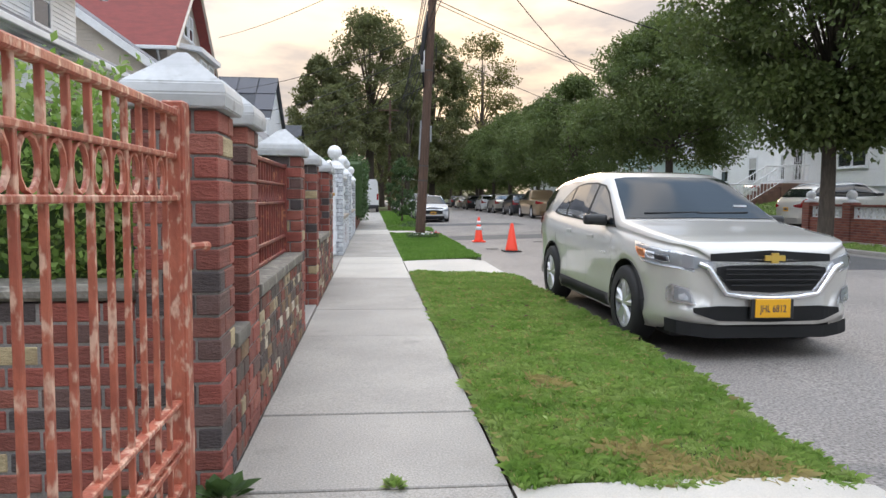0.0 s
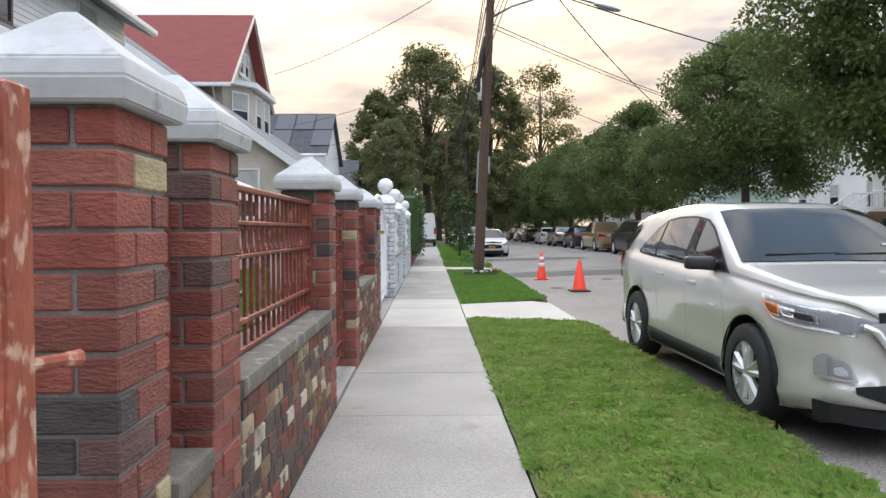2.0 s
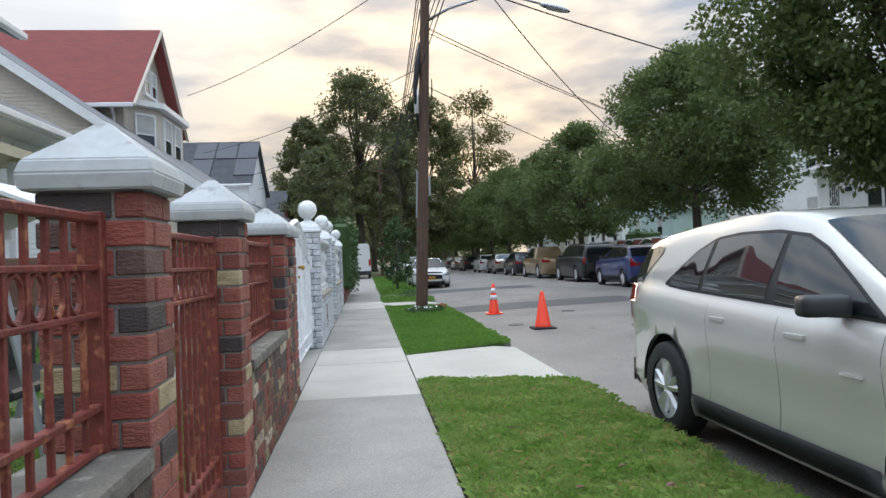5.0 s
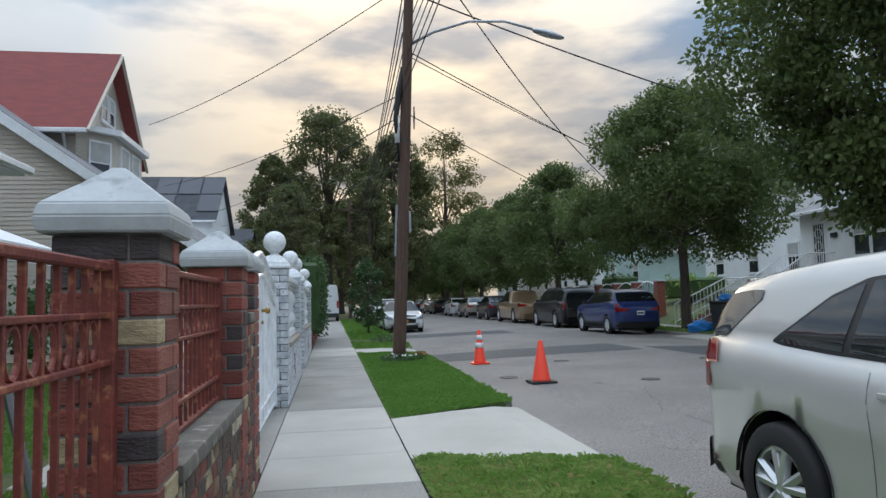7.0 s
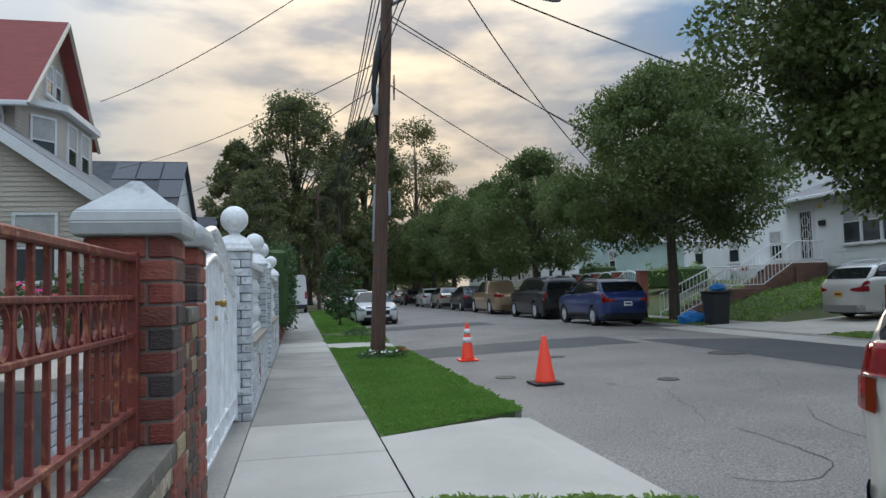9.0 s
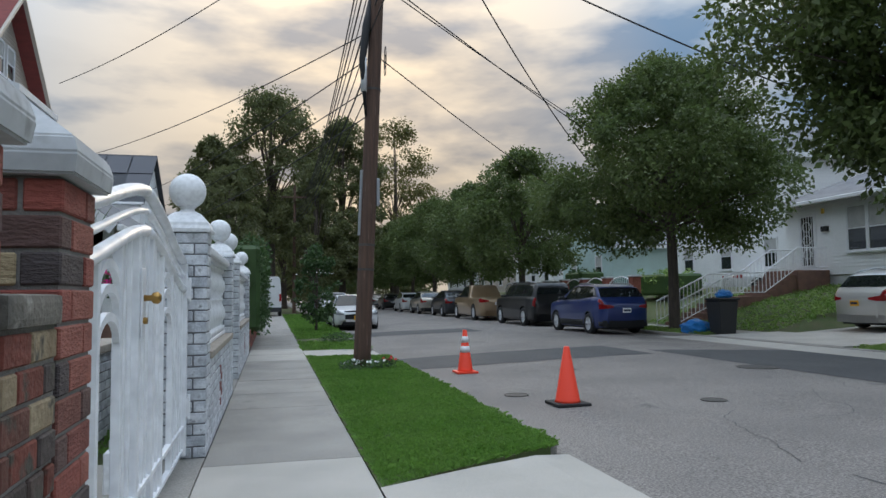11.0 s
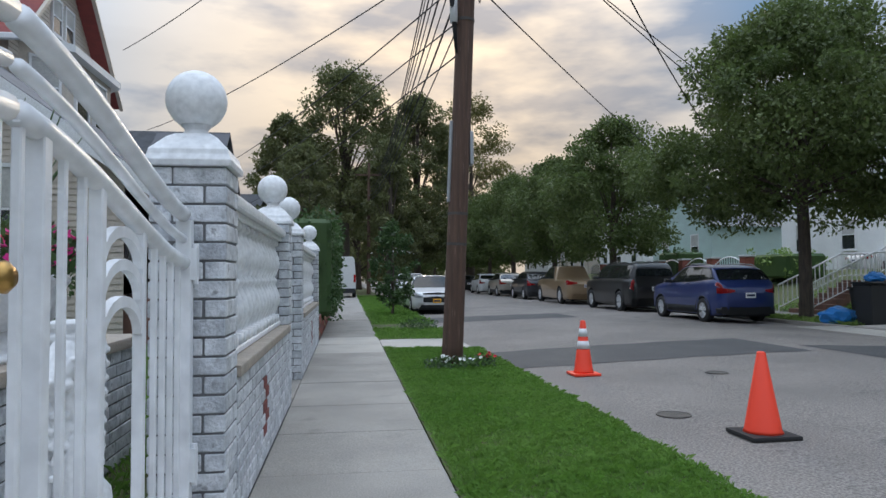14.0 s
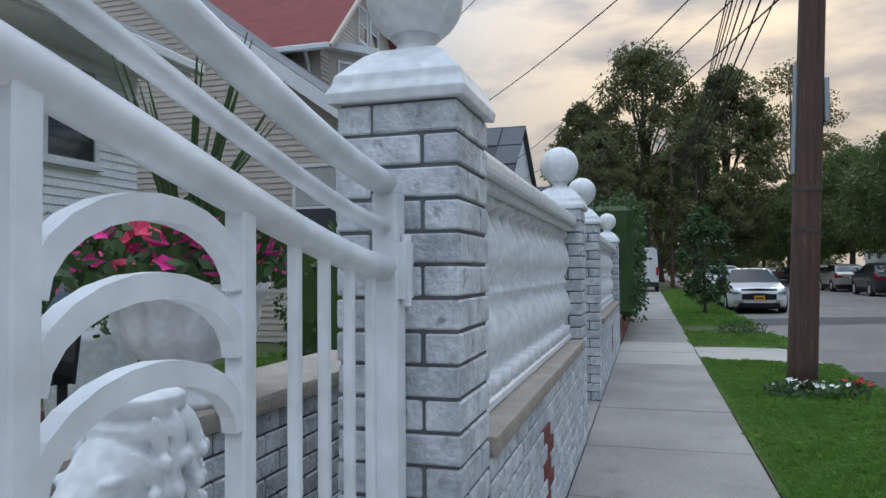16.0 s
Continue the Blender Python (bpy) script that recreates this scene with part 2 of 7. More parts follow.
M["lamp_dark"] = plain("dark_lamp_housing", (0.05, 0.052, 0.056), 0.12, 0.0, 1.0)
M["window"] = plain("house_window_glass", (0.03, 0.035, 0.04), 0.05, 0.0, 1.0)
M["chrome"] = plain("chrome", (0.9, 0.91, 0.93), 0.22, 0.85)
M["alloy"] = plain("alloy_rim", (0.72, 0.73, 0.75), 0.35, 0.7)
M["lamp_clear"] = plain("headlight_lens", (0.55, 0.57, 0.6), 0.1, 0.35, 1.0)
M["lamp_red"] = plain("tail_light_lens", (0.42, 0.012, 0.015), 0.12, 0.0, 1.0)
M["lamp_amber"] = plain("amber_lens", (0.6, 0.16, 0.03), 0.15, 0.0, 1.0)
M["plate_yellow"] = plain("yellow_plate", (0.85, 0.42, 0.02), 0.45)
M["plate_white"] = plain("white_plate", (0.75, 0.76, 0.78), 0.45)
M["steel_trim"] = plain("dark_silver_trim", (0.2, 0.2, 0.21), 0.4, 0.3)
M["ink"] = plain("dark_lettering", (0.02, 0.03, 0.08), 0.5)
M["gold"] = plain("gold_badge", (0.75, 0.5, 0.12), 0.3, 0.6)
M["brass"] = plain("brass", (0.45, 0.27, 0.09), 0.35, 1.0)


def paint(name, c, metal=0.35, rough=0.32, coat=1.0):
    m = material(name, c, tuple(x * 0.94 for x in c), rough, metal, scale=0.8, fine=400, bump=0.0, coat=coat)
    return m


M["silver"] = paint("silver_car_paint", (0.62, 0.605, 0.575), 0.35, 0.34)
M["blue_car"] = paint("blue_car_paint", (0.02, 0.04, 0.16), 0.2, 0.3, 0.7)
M["black_car"] = paint("black_car_paint", (0.01, 0.01, 0.011), 0.0, 0.35, 0.45)
M["tan_car"] = paint("tan_car_paint", (0.36, 0.25, 0.15), 0.4)
M["white_car"] = paint("white_car_paint", (0.78, 0.79, 0.8), 0.0)
M["dark_car"] = paint("dark_grey_car_paint", (0.025, 0.027, 0.034), 0.2, 0.35, 0.5)
M["champagne"] = paint("champagne_car_paint", (0.42, 0.39, 0.34), 0.45)
M["cone"] = plain("orange_cone_plastic", (0.92, 0.062, 0.025), 0.5)
M["band"] = plain("white_reflective_band", (0.72, 0.73, 0.74), 0.4)
M["siding_white"] = material("white_siding", (0.84, 0.85, 0.85), (0.79, 0.8, 0.8), 0.6, scale=1.5, fine=40, bump=0.1)
M["siding_tan"] = material("tan_siding", (0.56, 0.5, 0.43), (0.52, 0.46, 0.395), 0.65, scale=1.5, fine=40, bump=0.1)
M["siding_mint"] = material("mint_siding", (0.5, 0.66, 0.64), (0.46, 0.6, 0.58), 0.6, scale=1.5, fine=40, bump=0.1)
M["roof_red"] = material("red_shingle", (0.26, 0.058, 0.05), (0.21, 0.05, 0.045), 0.85, scale=2, fine=25, bump=0.5, stretch=(1, 1, 4))
M["roof_grey"] = material("grey_shingle", (0.22, 0.22, 0.225), (0.16, 0.16, 0.17), 0.9, scale=2, fine=25, bump=0.5)
M["roof_dark"] = material("dark_shingle", (0.075, 0.08, 0.09), (0.055, 0.058, 0.065), 0.9, scale=2, fine=25, bump=0.5)
M["trim_white"] = material("white_trim", (0.8, 0.81, 0.82), (0.74, 0.75, 0.76), 0.55, scale=3, fine=40, bump=0.05)
M["solar"] = plain("solar_panel", (0.014, 0.018, 0.034), 0.45)
M["cable"] = plain("black_cable", (0.02, 0.02, 0.022), 0.7)
M["steel"] = plain("galvanised_steel", (0.4, 0.42, 0.44), 0.45, 0.8)
M["stone_step"] = material("brown_stone_step", (0.24, 0.13, 0.095), (0.18, 0.1, 0.08), 0.85, scale=4, fine=60, bump=0.3)
M["bin"] = plain("black_bin_plastic", (0.02, 0.021, 0.022), 0.55)
M["blue_bag"] = plain("blue_plastic_bag", (0.02, 0.2, 0.55), 0.3)
M["pink"] = plain("pink_petals", (0.72, 0.03, 0.26), 0.6)
M["coral"] = plain("coral_petals", (0.75, 0.05, 0.13), 0.6)
M["white_petal"] = plain("white_petals", (0.8, 0.8, 0.78), 0.6)
M["red_petal"] = plain("red_petals", (0.55, 0.02, 0.03), 0.6)
M["red_stone"] = material("red_painted_brick", (0.2, 0.035, 0.028), (0.15, 0.03, 0.028), 0.8, scale=6, fine=50, bump=0.5)


# ---- mesh helpers ----
def link(name, bm, mat, parent=None, smooth=False, label=""):
    me = bpy.data.meshes.new(name)
    bm.to_mesh(me)
    bm.free()
    if smooth:
        me.polygons.foreach_set("use_smooth", [True] * len(me.polygons))
    me.materials.append(mat)
    ob = new(name, me)
    if parent:
        ob.parent = parent
    if label:
        ob["label"] = label
    return ob


def part(name, bm, mat, parent, label="", smooth=False):
    return link(name, bm, mat, parent, smooth, label)


def thing(name, at, label, category, group="", kind=""):
    ob = new(name)
    ob.matrix_basis = at if isinstance(at, Matrix) else Matrix.Translation(at)
    return tagged(ob, label, category, group, kind)


def box(bm, x0, x1, y0, y1, z0, z1, m=None):
    vs = [bm.verts.new(v) for v in ((x0, y0, z0), (x1, y0, z0), (x1, y1, z0), (x0, y1, z0), (x0, y0, z1), (x1, y0, z1), (x1, y1, z1), (x0, y1, z1))]
    for f in ((0, 3, 2, 1), (4, 5, 6, 7), (0, 1, 5, 4), (1, 2, 6, 5), (2, 3, 7, 6), (3, 0, 4, 7)):
        bm.faces.new([vs[i] for i in f])
    if m is not None:
        bmesh.ops.transform(bm, matrix=m, verts=vs)
    return vs


def bevel(bm, w, seg=1):
    bmesh.ops.bevel(bm, geom=list(bm.edges), offset=w, segments=seg, affect="EDGES", profile=0.7)
    return bm


def bbox(x0, x1, y0, y1, z0, z1, w=0.0, seg=1):
    bm = bmesh.new()
    box(bm, x0, x1, y0, y1, z0, z1)
    return bevel(bm, w, seg) if w else bm


def ring(bm, c, u, v, r, n):
    return [bm.verts.new(c + u * (r * math.cos(2 * math.pi * i / n)) + v * (r * math.sin(2 * math.pi * i / n))) for i in range(n)]


def tube(bm, pts, radii, n=8, caps=True):
    """A round bar along points, with a radius at each."""
    pts = [Vector(p) for p in pts]
    if not isinstance(radii, (list, tuple)):
        radii = [radii] * len(pts)
    last, u = None, None
    for i, p in enumerate(pts):
        d = (pts[min(i + 1, len(pts) - 1)] - pts[max(i - 1, 0)]).normalized()
        if u is None:
            u = d.orthogonal().normalized()
        u = (u - d * u.dot(d)).normalized()
        rg = ring(bm, p, u, d.cross(u), radii[i], n)
        if last:
            for k in range(n):
                bm.faces.new((last[k], last[(k + 1) % n], rg[(k + 1) % n], rg[k]))
        elif caps:
            bm.faces.new(rg[::-1])
        last = rg
    if caps:
        bm.faces.new(last)
    return bm


def lathe(bm, prof, n=16, c=(0, 0, 0), square=False):
    """Turns a profile of (radius, height) about z; square gives a four-sided one."""
    c, last = Vector(c), None
    for r, z in prof:
        if square:
            rg = [bm.verts.new(c + Vector((sx * r, sy * r, z))) for sx, sy in ((-1, -1), (1, -1), (1, 1), (-1, 1))]
        else:
            rg = ring(bm, c + Vector((0, 0, z)), Vector((1, 0, 0)), Vector((0, 1, 0)), max(r, 1e-4), n)
        k = len(rg)
        if last:
            for i in range(k):
                bm.faces.new((last[i], last[(i + 1) % k], rg[(i + 1) % k], rg[i]))
        else:
            bm.faces.new(rg[::-1])
        last = rg
    bm.faces.new(last)
    return bm


def prism(bm, poly, x0, x1, axis="x"):
    """A flat outline in the two other axes, drawn out along one."""
    def at(a, b, t):
        return {"x": (t, a, b), "y": (a, t, b), "z": (a, b, t)}[axis]
    lo, hi = [bm.verts.new(at(a, b, x0)) for a, b in poly], [bm.verts.new(at(a, b, x1)) for a, b in poly]
    n = len(poly)
    bm.faces.new(lo[::-1])
    bm.faces.new(hi)
    for i in range(n):
        bm.faces.new((lo[i], lo[(i + 1) % n], hi[(i + 1) % n], hi[i]))
    bmesh.ops.recalc_face_normals(bm, faces=list(bm.faces))
    return bm


# ---- ground, road, pavement ----
ROAD_Z, KERB_L, KERB_R = -0.1, 2.95, 12.9
bm = bmesh.new()
bmesh.ops.create_grid(bm, x_segments=2, y_segments=2, size=1500)
bmesh.ops.translate(bm, verts=bm.verts, vec=(0, 0, -0.3))
tagged(link("ground", bm, M["soil"]), "bare earth ground reaching the horizon", "ground", kind="structure")
bm = bmesh.new()
NX, YS = 14, [-40 + 4 * i for i in range(75)]
rows = []
for y in YS:
    rows.append([bm.verts.new((KERB_L - 0.02 + (KERB_R - KERB_L + 0.04) * i / NX, y,
                               ROAD_Z + 0.06 * math.sin(math.pi * i / NX) - 0.0)) for i in range(NX + 1)])
for a, b in zip(rows, rows[1:]):
    for i in range(NX):
        bm.faces.new((a[i], a[i + 1], b[i + 1], b[i]))
tagged(link("road", bm, M["asphalt"], smooth=True), "worn grey asphalt street with cracks and patches", "road", kind="structure")


def road_z(x):
    return ROAD_Z + 0.06 * math.sin(math.pi * min(1, max(0, (x - KERB_L) / (KERB_R - KERB_L))))


def road_strip(name, pts, mat, label, category="patch"):
    """A flat sheet laid on the cambered road, cut into strips across."""
    b = bmesh.new()
    (xa, y0, y1), (xb, y2, y3) = pts
    n, last = 12, None
    for i in range(n + 1):
        f = i / n
        x = xa + (xb - xa) * f
        wob = 0.05 * math.sin(i * 2.1)
        p = b.verts.new((x, y0 + (y2 - y0) * f + wob, road_z(x) + 0.006)), b.verts.new((x, y1 + (y3 - y1) * f - wob, road_z(x) + 0.006))
        if last:
            b.faces.new((last[0], p[0], p[1], last[1]))
        last = p
    return tagged(link(name, b, mat), label, category, kind="structure")


road_strip("road_patch", [(3.1, 21.4, 23.7), (8.6, 22.4, 24.9)], M["asphalt_new"], "dark fresh asphalt patch across the street")
road_strip("road_patch", [(3.2, 32.0, 34.5), (8.0, 33.0, 35.5)], M["asphalt_new"], "dark asphalt trench patch further along")
road_strip("road_patch", [(9.0, 12.0, 23.4), (12.3, 12.0, 22.5)], M["asphalt_new"], "darker repaved strip beside the far kerb")


def cover(x, y, r, label):
    b = bmesh.new()
    lathe(b, [(r, 0.0), (r, 0.008), (r * 0.9, 0.012), (r * 0.86, 0.006), (0.001, 0.007)], 24, (x, y, road_z(x) + 0.002))
    tagged(link("manhole_cover", b, M["steel_dark"]), label, "manhole cover")


M["steel_dark"] = material("cast_iron", (0.12, 0.11, 0.1), (0.085, 0.08, 0.075), 0.7, 0.5, scale=8, fine=60, bump=0.6)
cover(8.8, 19.3, 0.36, "round cast iron manhole cover in the asphalt")
cover(5.83, 16.3, 0.16, "small round iron valve cover in the asphalt")
cover(3.75, 17.7, 0.17, "small iron gas valve cover near the kerb")
cover(5.6, 20.2, 0.15, "small iron water valve cover in the road")


def cracks(name, x, y, n, seed, mat):
    rnd, b = random.Random(seed), bmesh.new()
    a = rnd.uniform(0, 6.28)
    last = None
    for i in range(n):
        w = 0.006 * rnd.uniform(0.5, 1.3)
        p = [b.verts.new((x + s * w * math.sin(a), y - s * w * math.cos(a), road_z(x) + 0.004)) for s in (-1, 1)]
        if last:
            b.faces.new((last[0], last[1], p[1], p[0]))
        last = p
        a += rnd.uniform(-0.45, 0.45) - 0.25 * math.sin(a - 1.2)
        x, y = min(12, max(3.2, x + 0.17 * math.cos(a))), y + 0.17 * math.sin(a)
    tagged(link(name, b, mat), "thin dark crack in the worn asphalt", "crack", kind="structure")


for k, (cx, cy) in enumerate([(3.6, 11.5), (4.6, 13.4), (6.2, 15.0), (8.2, 16.5), (5.0, 18.8), (7.2, 13.2), (4.2, 24.5), (9.4, 27.0), (6.5, 28.5), (5.6, 11.4)]):
    cracks("road_crack", cx, cy, 16, k, M["asphalt_new"])

SIDE_W = 1.22
side = thing("sidewalk", (0, 0, 0), "pale grey concrete sidewalk laid in large flags", "sidewalk", kind="structure")
JOINTS = [-8.0, -6.4, -4.8, -3.2, -1.6, -0.1, 1.2, 2.6, 3.65, 5.93, 7.42, 8.95, 10.5, 11.56, 12.8, 14.3, 15.85, 17.1, 18.35, 19.9, 21.6, 23.3]
while JOINTS[-1] < 95:
    JOINTS.append(JOINTS[-1] + 1.55)
rs = random.Random(5)
for a, b in zip(JOINTS, JOINTS[1:]):
    dz = rs.uniform(-0.004, 0.004)
    o = part("paving_slab", bbox(0.0, SIDE_W, a + 0.006, b - 0.006, -0.2, 0.0 + dz, 0.006), M["concrete_light"] if 10.4 < a < 13.4 or 23 < a < 25.5 else M["concrete"], side)
bm = bbox(0.0, SIDE_W, -8, 96, -0.25, -0.012)
part("joint_bed", bm, M["soil"], side)
# kerb stones and aprons
kerb = thing("kerb", (0, 0, 0), "concrete kerb stones along the street", "kerb", kind="structure")
y = -12.0
while y < 90:
    if not (11.2 < y + 1 < 14.3 or 23.9 < y + 1 < 26.0 or 0.0 < y + 1 < 4.6):
        part("kerb_stone", bbox(KERB_L - 0.14, KERB_L, (14.4 if y == 14.0 else y) + 0.006, (10.75 if y == 10.0 else y + 2.0) - 0.006, -0.3, -0.012, 0.02, 2), M["concrete"], kerb)
    y += 2.0


def apron(name, y0, y1, skew, label):
    b = bmesh.new()
    xs = [SIDE_W + 0.01, 2.0, 2.6, KERB_L + 0.02]
    zs = [0.0, -0.004, -0.02, -0.075]
    last = None
    for x, z in zip(xs, zs):
        f = (x - SIDE_W) / (KERB_L - SIDE_W)
        p = [b.verts.new((x, y0 - skew * f * 0.6, z)), b.verts.new((x, y1 + skew * f, z)), b.verts.new((x, y1 + skew * f, -0.3)), b.verts.new((x, y0 - skew * f * 0.6, -0.3))]
        if last:
            for i in range(4):
                b.faces.new((last[i], last[(i + 1) % 4], p[(i + 1) % 4], p[i]))
        last = p
    b.faces.new(last)
    bmesh.ops.recalc_face_normals(b, faces=list(b.faces))
    tagged(link(name, b, M["concrete_light"]), label, "driveway apron", kind="structure")


apron("driveway_apron", 11.28, 13.35, 0.85, "pale concrete driveway apron sloping to the street")
apron("driveway_apron", 24.0, 25.7, 0.4, "pale concrete apron between grass verges")
apron("driveway_apron", -0.6, 2.58, 0.05, "pale concrete driveway apron beside the verge")


# ---- grass ----
def dip(x, y):
    """The first verge sinks to the gutter beside the driveway."""
    f = np.clip((4.3 - y) / 1.7, 0, 1) * (y > 2.3)
    return -0.1 * f * np.clip((x - 1.25) / 1.6, 0, 1) ** 1.3


def verge(name, corners, label):
    b = bmesh.new()
    if name == "verge_1":
        last = None
        for i in range(29):
            f = i / 28
            row = []
            for k in range(9):
                x = 1.23 + 1.66 * k / 8
                y = 2.59 + (11.27 - 0.26 * (x - 1.23) - 2.59) * f
                row.append(b.verts.new((x, y, float(dip(x, y)))))
            row.append(b.verts.new((2.9, row[-1].co.y, -0.3)))
            if last:
                for k in range(9):
                    b.faces.new((last[k], last[k + 1], row[k + 1], row[k]))
            last = row
        tagged(link(name, b, M["turf"]), label, "verge", kind="structure")
        return
    vs = [b.verts.new((*c, z)) for z in (-0.28, 0.0) for c in corners]
    n = len(corners)
    b.faces.new(vs[:n][::-1])
    b.faces.new(vs[n:])
    for i in range(n):
        b.faces.new((vs[i], vs[(i + 1) % n], vs[n + (i + 1) % n], vs[n + i]))
    bmesh.ops.recalc_face_normals(b, faces=list(b.faces))
    tagged(link(name, b, M["turf"]), label, "verge", kind="structure")


def blades(name, inside, x0, x1, y0, y1, count, h, mat, label, seed, z=0.0, thin=0.0):
    """Many short bent blades, each of two triangles and a tip, in one mesh."""
    r = np.random.default_rng(seed)
    x, y = r.uniform(x0, x1, count), r.uniform(y0, y1, count)
    keep = np.array([inside(a, b) for a, b in zip(x, y)])
    patch = np.sin(x * 5.1 + 1.3 * np.sin(y * 3.3)) * np.sin(y * 4.3 + 1.7 * np.sin(x * 2.1))
    keep &= r.uniform(0, 1, count) > thin * (patch > 0.45)
    x, y, patch = x[keep], y[keep], patch[keep]
    n = len(x)
    tuft = np.sin(x * 41 + 2 * np.sin(y * 13)) * np.sin(y * 37 + 2 * np.sin(x * 17)) + 0.6 * np.sin(x * 15 + 2.2 * np.sin(y * 7)) * np.sin(y * 12 + x * 5)
    hh = h * r.uniform(0.5, 1.3, n) * (1 - 0.3 * (patch > 0.45)) * np.clip(1 + 0.6 * tuft, 0.28, 1.5)
    z = z + dip(x, y) if x0 > 1 else np.full(n, z)
    a, lean = r.uniform(0, 6.283, n), r.uniform(0.2, 1.5, n)
    w = r.uniform(0.0025, 0.005, n)
    dx, dy = np.cos(a), np.sin(a)
    v = np.zeros((n, 4, 3))
    v[:, 0] = np.stack([x - dy * w, y + dx * w, z - 0.01], 1)
    v[:, 1] = np.stack([x + dy * w, y - dx * w, z - 0.01], 1)
    v[:, 2] = np.stack([x + dy * w * .7 + dx * hh * lean * .45, y - dx * w * .7 + dy * hh * lean * .45, z + hh * .65], 1)
    v[:, 3] = np.stack([x + dx * hh * lean, y + dy * hh * lean, z + hh * (1 - .3 * lean)], 1)
    f = np.arange(n)[:, None] * 4
    faces = np.concatenate([f + [0, 1, 2], f + [0, 2, 3]])
    me = bpy.data.meshes.new(name)
    me.from_pydata(v.reshape(-1, 3).tolist(), [], faces.tolist())
    me.materials.append(mat)
    return tagged(new(name, me), label, "grass", kind="stuff")


verge("verge_1", [(1.23, 2.86), (2.83, 2.8), (2.83, 10.85), (1.23, 11.27)], "turf verge between sidewalk and kerb")
verge("verge_2", [(1.23, 13.36), (2.81, 14.22), (2.81, 23.6), (1.23, 24.0)], "lush turf verge around the utility pole")
verge("verge_3", [(1.23, 25.72), (2.81, 26.1), (2.81, 88), (1.23, 88)], "turf verge with shrubs further along the street")


def in1(x, y):
    return 1.255 + 0.008 * math.sin(y * 7) + 0.008 * math.sin(y * 23) < x < 2.91 + 0.012 * math.sin(y * 5) + 0.012 * math.sin(y * 17) and 2.57 + 0.04 * math.sin(x * 9) < y < 11.29 - 0.27 * (x - 1.23)


def in2(x, y):
    return 1.25 < x < 2.92 + 0.006 * math.sin(y * 9) + 0.006 * math.sin(y * 31) and 13.36 + 0.54 * (x - 1.23) < y < 24.0 - 0.25 * (x - 1.23)


def in3(x, y):
    return 1.25 < x < 2.93 + 0.02 * math.sin(y * 9) and 25.75 < y < 60 and not 28.6 < y < 30.3


blades("grass", in1, 1.15, 3.02, 2.5, 7.2, 150000, 0.045, M["grass"], "patchy green verge grass gone weedy", 1, thin=0.6)
blades("grass", in1, 1.15, 3.02, 7.2, 11.3, 80000, 0.044, M["grass"], "patchy green verge grass further along", 2, thin=0.45)
blades("grass", in2, 1.15, 2.95, 13.3, 24, 150000, 0.036, M["grass_rich"], "thick lush green mown grass", 3)
blades("grass", in3, 1.15, 2.95, 25.7, 60, 40000, 0.07, M["grass_rich"], "green grass of the far verge", 4)


def dry(x, y):
    return (((x - 2.25) / 0.4) ** 2 + ((y - 2.74) / 0.16) ** 2 < 1 or ((x - 1.78) / 0.12) ** 2 + ((y - 4.15) / 0.2) ** 2 < 1 or ((x - 1.9) / 0.2) ** 2 + ((y - 2.95) / 0.12) ** 2 < 1)


blades("dry_grass", in1, 1.15, 3.02, 2.5, 10.8, 14000, 0.045, M["grass_dry"], "straw-coloured dead blades among the green grass", 6)
blades("dry_grass", dry, 1.3, 2.8, 2.55, 4.5, 26000, 0.06, M["grass_dry"], "straw-coloured dry patches in the verge", 5)


def weed(x, y, z, r, seed, mat, n=26):
    rnd, b = random.Random(seed), bmesh.new()
    for i in range(n):
        a, t, s = rnd.uniform(0, 6.28), rnd.uniform(0.2, 1.2), r * rnd.uniform(0.6, 1.1)
        d = Vector((math.cos(a) * math.sin(t), math.sin(a) * math.sin(t), math.cos(t)))
        side_ = d.cross(Vector((0, 0, 1))).normalized() * s * 0.22
        o = Vector((x, y, z))
        vs = [b.verts.new(p) for p in (o + d * s * 0.3, o + d * s * 0.65 + side_, o + d * s - Vector((0, 0, s * 0.15)), o + d * s * 0.65 - side_)]
        b.faces.new(vs)
    tagged(link("weed", b, mat), "small broad-leaved green weed at a pavement edge", "weed")


weed(0.03, 2.5, 0, 0.17, 1, M["hedge"])
weed(0.72, 2.6, -0.01, 0.08, 2, M["grass"], 40)
weed(-0.02, 2.54, 0, 0.12, 3, M["hedge"])
for k in range(26):
    weed(rs.uniform(1.4, 2.7), rs.uniform(3.0, 10.5), 0.01, rs.uniform(0.04, 0.07), 20 + k, M["grass"], 14)
for k in range(9):
    lx, ly = rs.uniform(1.4, 2.6), rs.uniform(3.2, 9)
    b = bmesh.new()
    vs = [b.verts.new((lx + dx, ly + dy, 0.055 + dz)) for dx, dy, dz in ((-0.03, 0, 0), (0, 0.02, 0.012), (0.035, 0, 0.004), (0, -0.02, 0.014))]
    b.faces.new(vs)
    tagged(link("fallen_leaf", b, M["stone_step"]), "dry brown fallen leaf on the grass", "leaf")

# ---- brick helpers ----
brick_mesh = {}


